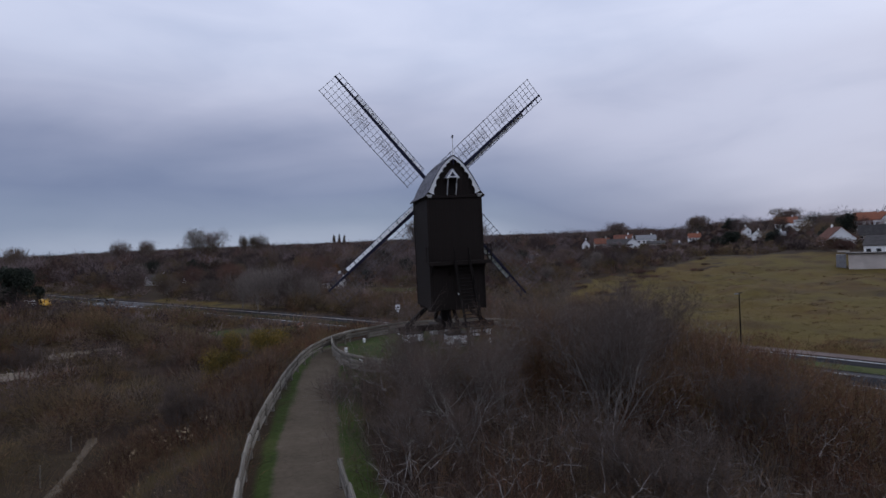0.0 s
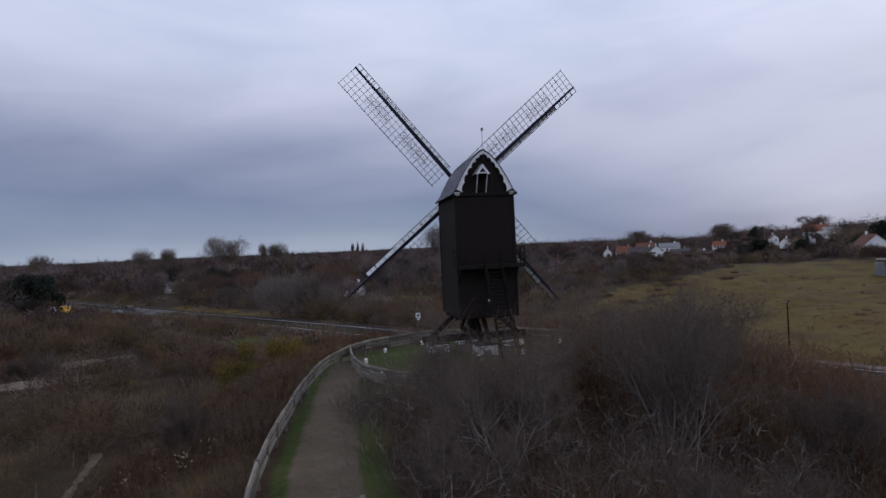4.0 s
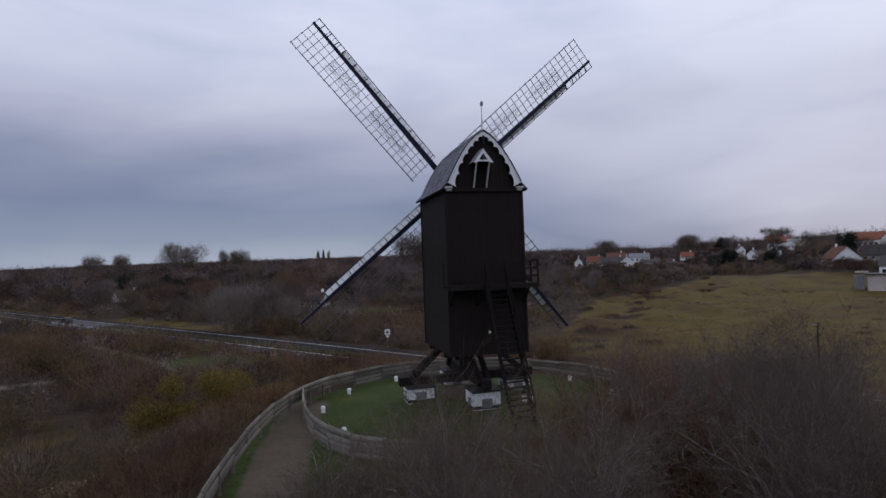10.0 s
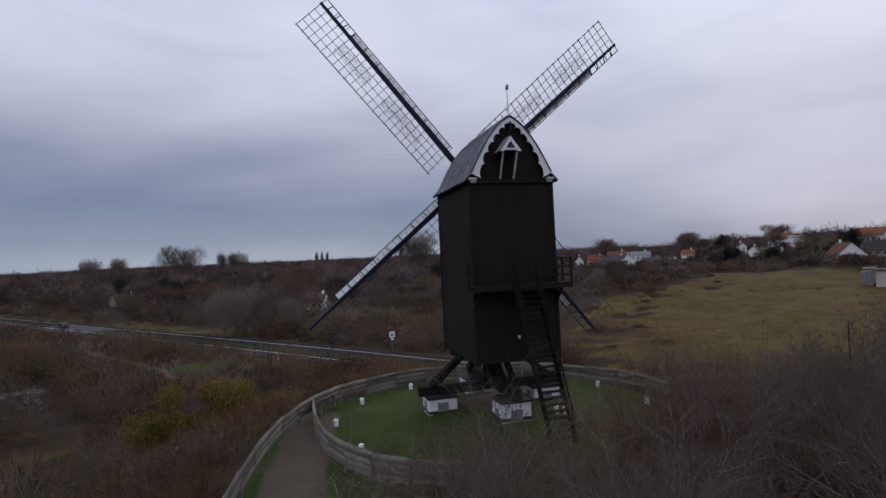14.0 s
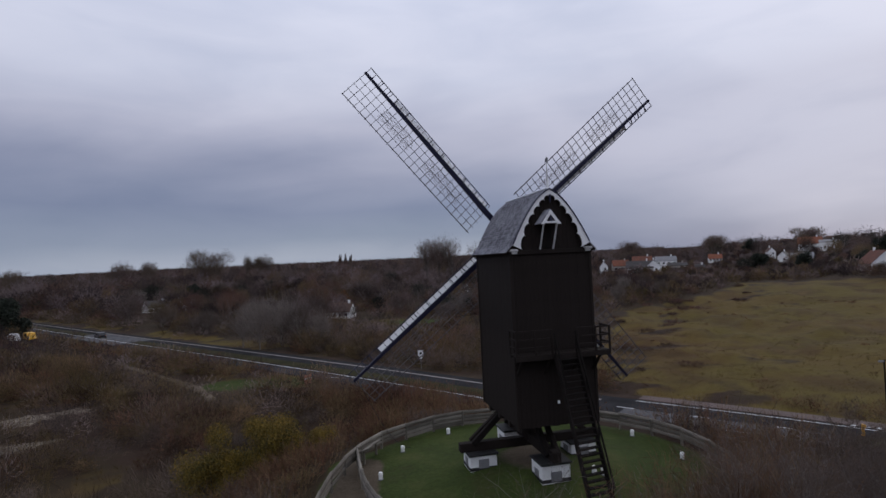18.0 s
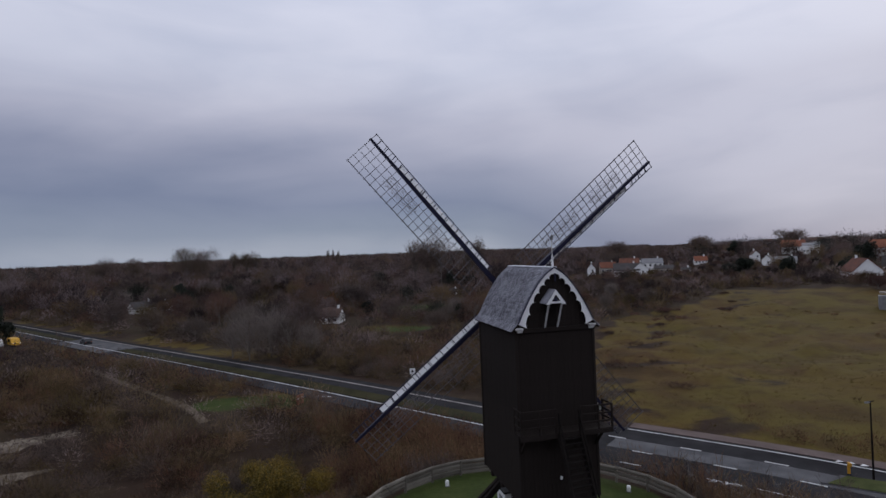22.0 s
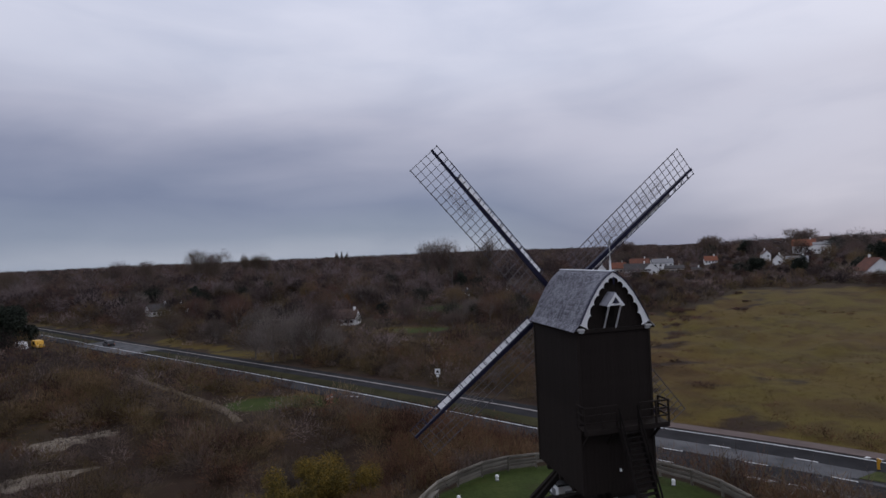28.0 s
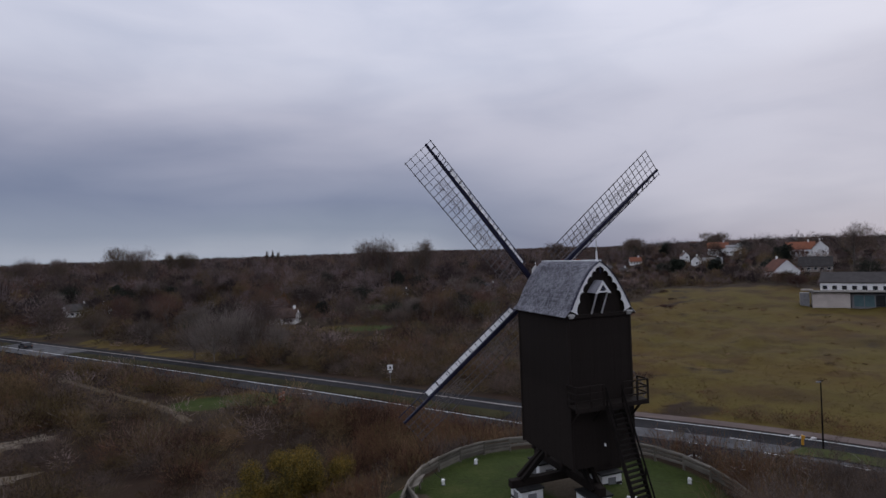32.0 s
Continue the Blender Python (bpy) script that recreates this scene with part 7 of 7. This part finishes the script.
# ---- houses ----
def house(x, y, w, depth, eave, ridge, roof, turn, label, wall=None, windows=4, base=None):
    """A dwelling with walls, a pitched roof, windows with frames, and a chimney."""
    z = ground_at(x, y) if base is None else base
    h = thing("house", label, "house", (x, y, z), turn, group="houses beyond the pasture")
    wall = wall or RENDER_WHITE
    e, r = eave - z, ridge - z
    bm = B()
    pts = [(-w / 2, -depth / 2, -3.0), (w / 2, -depth / 2, -3.0), (w / 2, depth / 2, -3.0), (-w / 2, depth / 2, -3.0)]
    lo = [bm.verts.new(p) for p in pts]
    hi = [bm.verts.new((p[0], p[1], e)) for p in pts]
    g = [bm.verts.new((-w / 2, 0, r - 0.1)), bm.verts.new((w / 2, 0, r - 0.1))]
    bm.faces.new((lo[0], lo[1], hi[1], hi[0]))
    bm.faces.new((lo[2], lo[3], hi[3], hi[2]))
    bm.faces.new((lo[1], lo[2], hi[2], g[1], hi[1]))
    bm.faces.new((lo[3], lo[0], hi[0], g[0], hi[3]))
    bm.faces.new(lo[::-1])
    part("wall", bm, wall, h)
    for s in (-1, 1):
        bm = B()
        a, b = Vector((0, 0, r)), Vector((0, s * (depth / 2 + 0.35), e - 0.35 * (r - e) / (depth / 2)))
        up = Vector((0, 0, 0.16))
        prism(bm, [(-w / 2 - 0.3, a.y, a.z), (-w / 2 - 0.3, b.y, b.z), (-w / 2 - 0.3, b.y, b.z + 0.16), (-w / 2 - 0.3, a.y, a.z + 0.16)], (w + 0.6, 0, 0))
        rf = part("roof", bm, roof, h)
        if s == -1:
            part("chimney", box(B(), (w * 0.28, 0, r + 0.45), (0.7, 0.6, 1.5)), wall, rf)
    n = max(2, windows)
    for i in range(n):
        xx = -w / 2 + w * (i + 0.5) / n
        wn = part("window", box(B(), (xx, -depth / 2 - 0.03, e * 0.5), (min(1.3, w / n * 0.55), 0.08, min(1.35, e * 0.5))), WHITE, h)
        part("pane", box(B(), (xx, -depth / 2 - 0.06, e * 0.5), (min(1.15, w / n * 0.48), 0.06, min(1.15, e * 0.42))), PANE, wn)
    for s in (-1, 1):
        wn = part("window", box(B(), (s * (w / 2 + 0.03), -depth * 0.15, e * 0.55), (0.08, 1.1, 1.2)), WHITE, h)
        part("pane", box(B(), (s * (w / 2 + 0.06), -depth * 0.15, e * 0.55), (0.06, 0.95, 1.05)), PANE, wn)
    return h


for spec in HOUSES:
    house(*spec[:8], spec[8], wall=spec[9], windows=spec[10], base=spec[11])


def shed():
    s = thing("garden_building", "flat-roofed cream garden building with glazed end", "building", (140.4, 77.2, -4.7), -50)
    part("wall", box(B(), (-6.4, 0, 2.2), (8.6, 5.0, 5.0)), RENDER_PINK, s)
    part("glazed_end", box(B(), (4.4, 0.4, 2.1), (12.4, 4.4, 4.4)), GREY_PANEL, s)
    for i in range(5):
        g = part("glass_panel", box(B(), (-0.2 + 2.35 * i, -1.86, 2.5), (2.1, 0.08, 3.0)), TEAL if i < 2 else PANE, s, "teal panel" if i < 2 else "")
        part("panel_post", box(B(), (-1.32 + 2.35 * i, -1.88, 2.4), (0.14, 0.12, 3.6)), GREY_PANEL, g)
    part("flat_roof", box(B(), (1.0, 0.2, 4.85), (24.5, 6.4, 0.26)), ROOF_DARK, s)
    part("side_wall", box(B(), (-12.4, 0.5, 2.0), (2.2, 3.6, 5.0)), GREY_PANEL, s)
    part("chimney_cap", box(B(), (-11.8, 0.5, 5.3), (2.8, 2.0, 0.4)), RENDER_CREAM, s)


shed()


def cottage(x, y, turn, label, k=0.72, roof=None):
    c = thing("cottage", label, "house", (x, y, ground_at(x, y)), turn)
    part("wall", box(B(), (0, 0, 1.0 * k), (9 * k, 6 * k, 2.8 * k)), RENDER_WHITE, c)
    for s in (-1, 1):
        part("roof", prism(B(), [(-4.8 * k, 0, 5.0 * k), (-4.8 * k, s * 3.5 * k, 2.2 * k), (-4.8 * k, s * 3.5 * k, 2.45 * k), (-4.8 * k, 0, 5.25 * k)], (9.6 * k, 0, 0)), roof or ROOF_DARK, c)
        part("gable", prism(B(), [(s * 4.5 * k, -3 * k, 2.3 * k), (s * 4.5 * k, 3 * k, 2.3 * k), (s * 4.5 * k, 0, 4.9 * k)], (0.1 * s, 0, 0)), RENDER_WHITE, c)
    part("chimney", box(B(), (3.4 * k, 0, 5.3 * k), (0.7 * k, 0.7 * k, 1.6 * k)), RENDER_WHITE, c)
    for xx in (-3, -1, 1.2, 3.2):
        wn = part("window", box(B(), (xx * k, -3.03 * k, 1.3 * k), (1.1 * k, 0.08, 1.1 * k)), WHITE, c)
        part("pane", box(B(), (xx * k, -3.03 * k - 0.03, 1.3 * k), (0.95 * k, 0.06, 0.95 * k)), PANE, wn)


cottage(-78.5, 228.0, 40, "white gabled cottage half hidden by bare trees", 0.95)
cottage(-69.5, 225.0, -60, "brown-roofed cottage beside a white one", 0.85, ROOF_BROWN)
cottage(-4.8, 155.0, -25, "white cottage with a brown roof among bare trees", 0.92, ROOF_BROWN)
cottage(-150.0, 330.0, 10, "small white cottage far off in the wood")
cottage(54.8, 231.0, -20, "low white cottage in a garden clearing", 0.6)
cottage(79.0, 231.0, 15, "low white cottage in a garden clearing", 0.7)
cottage(92.0, 214.0, -30, "low white cottage in a garden clearing", 0.75)


def far_house(x, y, w, turn, wall, roof):
    z = ground_at(x, y)
    h = thing("house", "small pale house of the far town on the skyline", "house", (x, y, z), turn, group="houses of the far town")
    part("wall", box(B(), (0, 0, 3.0), (w, 8, 8)), wall, h)
    for s in (-1, 1):
        part("roof", prism(B(), [(-w / 2 - 0.3, 0, 10.6), (-w / 2 - 0.3, s * 4.5, 6.8), (-w / 2 - 0.3, s * 4.5, 7.1), (-w / 2 - 0.3, 0, 10.9)], (w + 0.6, 0, 0)), roof, h)
    for k in (-0.3, 0.0, 0.3):
        part("window", box(B(), (k * w, -4.02, 4.4), (1.6, 0.08, 1.8)), PANE, h)


rt = random.Random(91)
for _ in range(46):
    D, az = rt.uniform(620, 1500), rt.uniform(37, 57)
    far_house(D * math.sin(radians(az)), D * math.cos(radians(az)), rt.uniform(7, 12), rt.uniform(-70, -10), rt.choice((RENDER_WHITE, RENDER_CREAM, RENDER_CREAM)), rt.choice((ROOF_BROWN, ROOF_DARK, GREY_PANEL)))


# ---- along the road ----
def road_sign():
    x, y = 4.2, 58.5
    z = ground_at(x, y)
    s = thing("road_sign", "square white road sign on a thin grey post", "sign", (x, y, z), -18)
    part("sign_post", rod(B(), (0, 0, 0), (0, 0, -2.6 - z), 0.035, None, 8), GREY_PANEL, s)
    p = part("sign_plate", box(B(), (0, -0.05, -2.95 - z), (0.85, 0.03, 0.85), None, 0.01), WHITE, s)
    part("sign_mark", prism(B(), [(-0.22, -0.075, -3.15 - z), (0.22, -0.075, -3.15 - z), (0.12, -0.075, -2.8 - z), (-0.12, -0.075, -2.8 - z)], (0, 0.008, 0)), BLACK, p)
    part("lower_plate", box(B(), (0, -0.05, -3.62 - z), (0.45, 0.03, 0.32), None, 0.005), WHITE, s)


def marker_boards():
    x, y = -12.6, 54.6
    z = ground_at(x, y)
    b = thing("marker_boards", "pair of red and white marker boards at the roadside", "sign", (x, y, z), 50)
    for s in (-0.42, 0.42):
        m = part("marker_board", box(B(), (s, 0, 0.75), (0.62, 0.08, 1.35), None, 0.02), BRICK_RED, b)
        part("white_band", box(B(), (s, -0.045, 0.95), (0.58, 0.012, 0.2)), WHITE_OLD, m)
        part("foot", box(B(), (s, 0, 0.04), (0.6, 0.4, 0.1)), BLACK, b)


def island_post():
    x, y = 32.6, 11.3
    p = thing("traffic_post", "yellow traffic post on a paved island", "post", (x, y, -4.97))
    part("post_body", rod(B(), (0, 0, 0), (0, 0, 1.0), 0.12, 0.10, 12), YELLOW, p)
    part("post_disc", rod(B(), (0.0, -0.12, 0.82), (0.0, -0.16, 0.82), 0.17, 0.17, 14), YELLOW, p)
    part("post_foot", rod(B(), (0, 0, -0.02), (0, 0, 0.08), 0.2, 0.16, 12), BLACK, p)


def pole():
    x, y = 33.6, 10.0
    z = ground_at(x, y)
    p = thing("lamp_pole", "tall thin dark street lamp pole beside the road", "street lamp", (x, y, z))
    part("pole_shaft", rod(B(), (0, 0, -0.2), (0, 0, 1.4 - z), 0.09, 0.05, 8), TAR_OLD, p)
    part("lamp_arm", beam(B(), (-0.35, 0, 1.35 - z), (0.35, 0, 1.35 - z), 0.06, 0.06), TAR_OLD, p)
    part("lamp_head", box(B(), (-0.3, 0, 1.30 - z), (0.45, 0.2, 0.12), None, 0.03), GREY_PANEL, p)


def car(x, y, z, turn, paint, label, van=False):
    c = thing("car", label, "car", (x, y, z), turn)
    l, w, h = (5.2, 1.95, 2.1) if van else (4.3, 1.75, 1.45)
    bm = B()
    hb = 0.55 * h if not van else 0.5 * h
    prof = [(-l / 2, 0.32), (l / 2, 0.32), (l / 2, hb * 0.95), (l * 0.28, hb), (l * 0.12, h), (-l * 0.36, h), (-l / 2, hb)] if not van else [(-l / 2, 0.35), (l / 2, 0.35), (l / 2, hb * 0.9), (l * 0.33, hb * 1.05), (l * 0.2, h), (-l / 2, h)]
    prism(bm, [(a, -w / 2, b) for a, b in prof], (0, w, 0))
    bmesh.ops.bevel(bm, geom=bm.edges[:], offset=0.07, segments=2, affect="EDGES")
    body = part("body", bm, paint, c)
    for s in (-1, 1):
        part("side_window", prism(B(), [(-l * 0.30, s * (w / 2 + 0.005), hb), (l * 0.20, s * (w / 2 + 0.005), hb), (l * 0.08, s * (w / 2 + 0.005), h - 0.12), (-l * 0.28, s * (w / 2 + 0.005), h - 0.12)], (0, 0.01 * s, 0)), PANE, c)
        for k in (-0.31, 0.31):
            wh = part("wheel", rod(B(), (l * k, s * (w / 2 - 0.18), 0.31), (l * k, s * (w / 2 + 0.02), 0.31), 0.31, None, 16), BLACK, c)
            part("rim", rod(B(), (l * k, s * (w / 2 + 0.02), 0.31), (l * k, s * (w / 2 + 0.03), 0.31), 0.19, None, 12), GREY_PANEL, wh)
        part("headlight", box(B(), (l / 2 - 0.02, s * w * 0.36, hb * 0.8), (0.08, 0.32, 0.16), None, 0.02), WHITE, c)
        part("tail_light", box(B(), (-l / 2 + 0.02, s * w * 0.38, hb * 0.8), (0.08, 0.25, 0.18), None, 0.02), BRICK_RED, c)
    part("windscreen", prism(B(), [(l * 0.275, -w * 0.4, hb + 0.05), (l * 0.275, w * 0.4, hb + 0.05), (l * 0.14, w * 0.36, h - 0.06), (l * 0.14, -w * 0.36, h - 0.06)], (0.02, 0, 0.02)), PANE, c)


CAR_DARK = material("dark_car_paint", (0.012, 0.013, 0.016), (0.02, 0.02, 0.024), 1.0, 0.3, 0.0, 5, spec=0.5)
CAR_WHITE = material("white_car_paint", (0.55, 0.55, 0.56), (0.7, 0.7, 0.7), 1.0, 0.35, 0.0, 5, spec=0.5)
CAR_YELLOW = material("yellow_car_paint", (0.55, 0.30, 0.02), (0.68, 0.38, 0.03), 1.0, 0.4, 0.0, 5, spec=0.5)
road_sign()
marker_boards()
island_post()
pole()
car(-88.3, 147.0, ground_at(-88.3, 147.0), -54, CAR_YELLOW, "yellow van standing beside the road", True)
car(-91.6, 145.6, ground_at(-91.6, 145.6), -54, CAR_WHITE, "white van standing beside the road", True)
car(-68.5, 139.5, -5.1, 126, CAR_DARK, "dark car standing on the road")
for i, (x, y, hgt) in enumerate(((-26.9, 3.6, 1.1), (-26.0, -3.0, 1.3))):
    z = ground_at(x, y)
    t = thing("marker_stake", "thin pale wooden stake beside a sandy path", "post", (x, y, z), group="stakes beside the path")
    part("stake", rod(B(), (0, 0, -0.1), (0.05, 0, hgt), 0.05, 0.045, 8), FENCE, t)
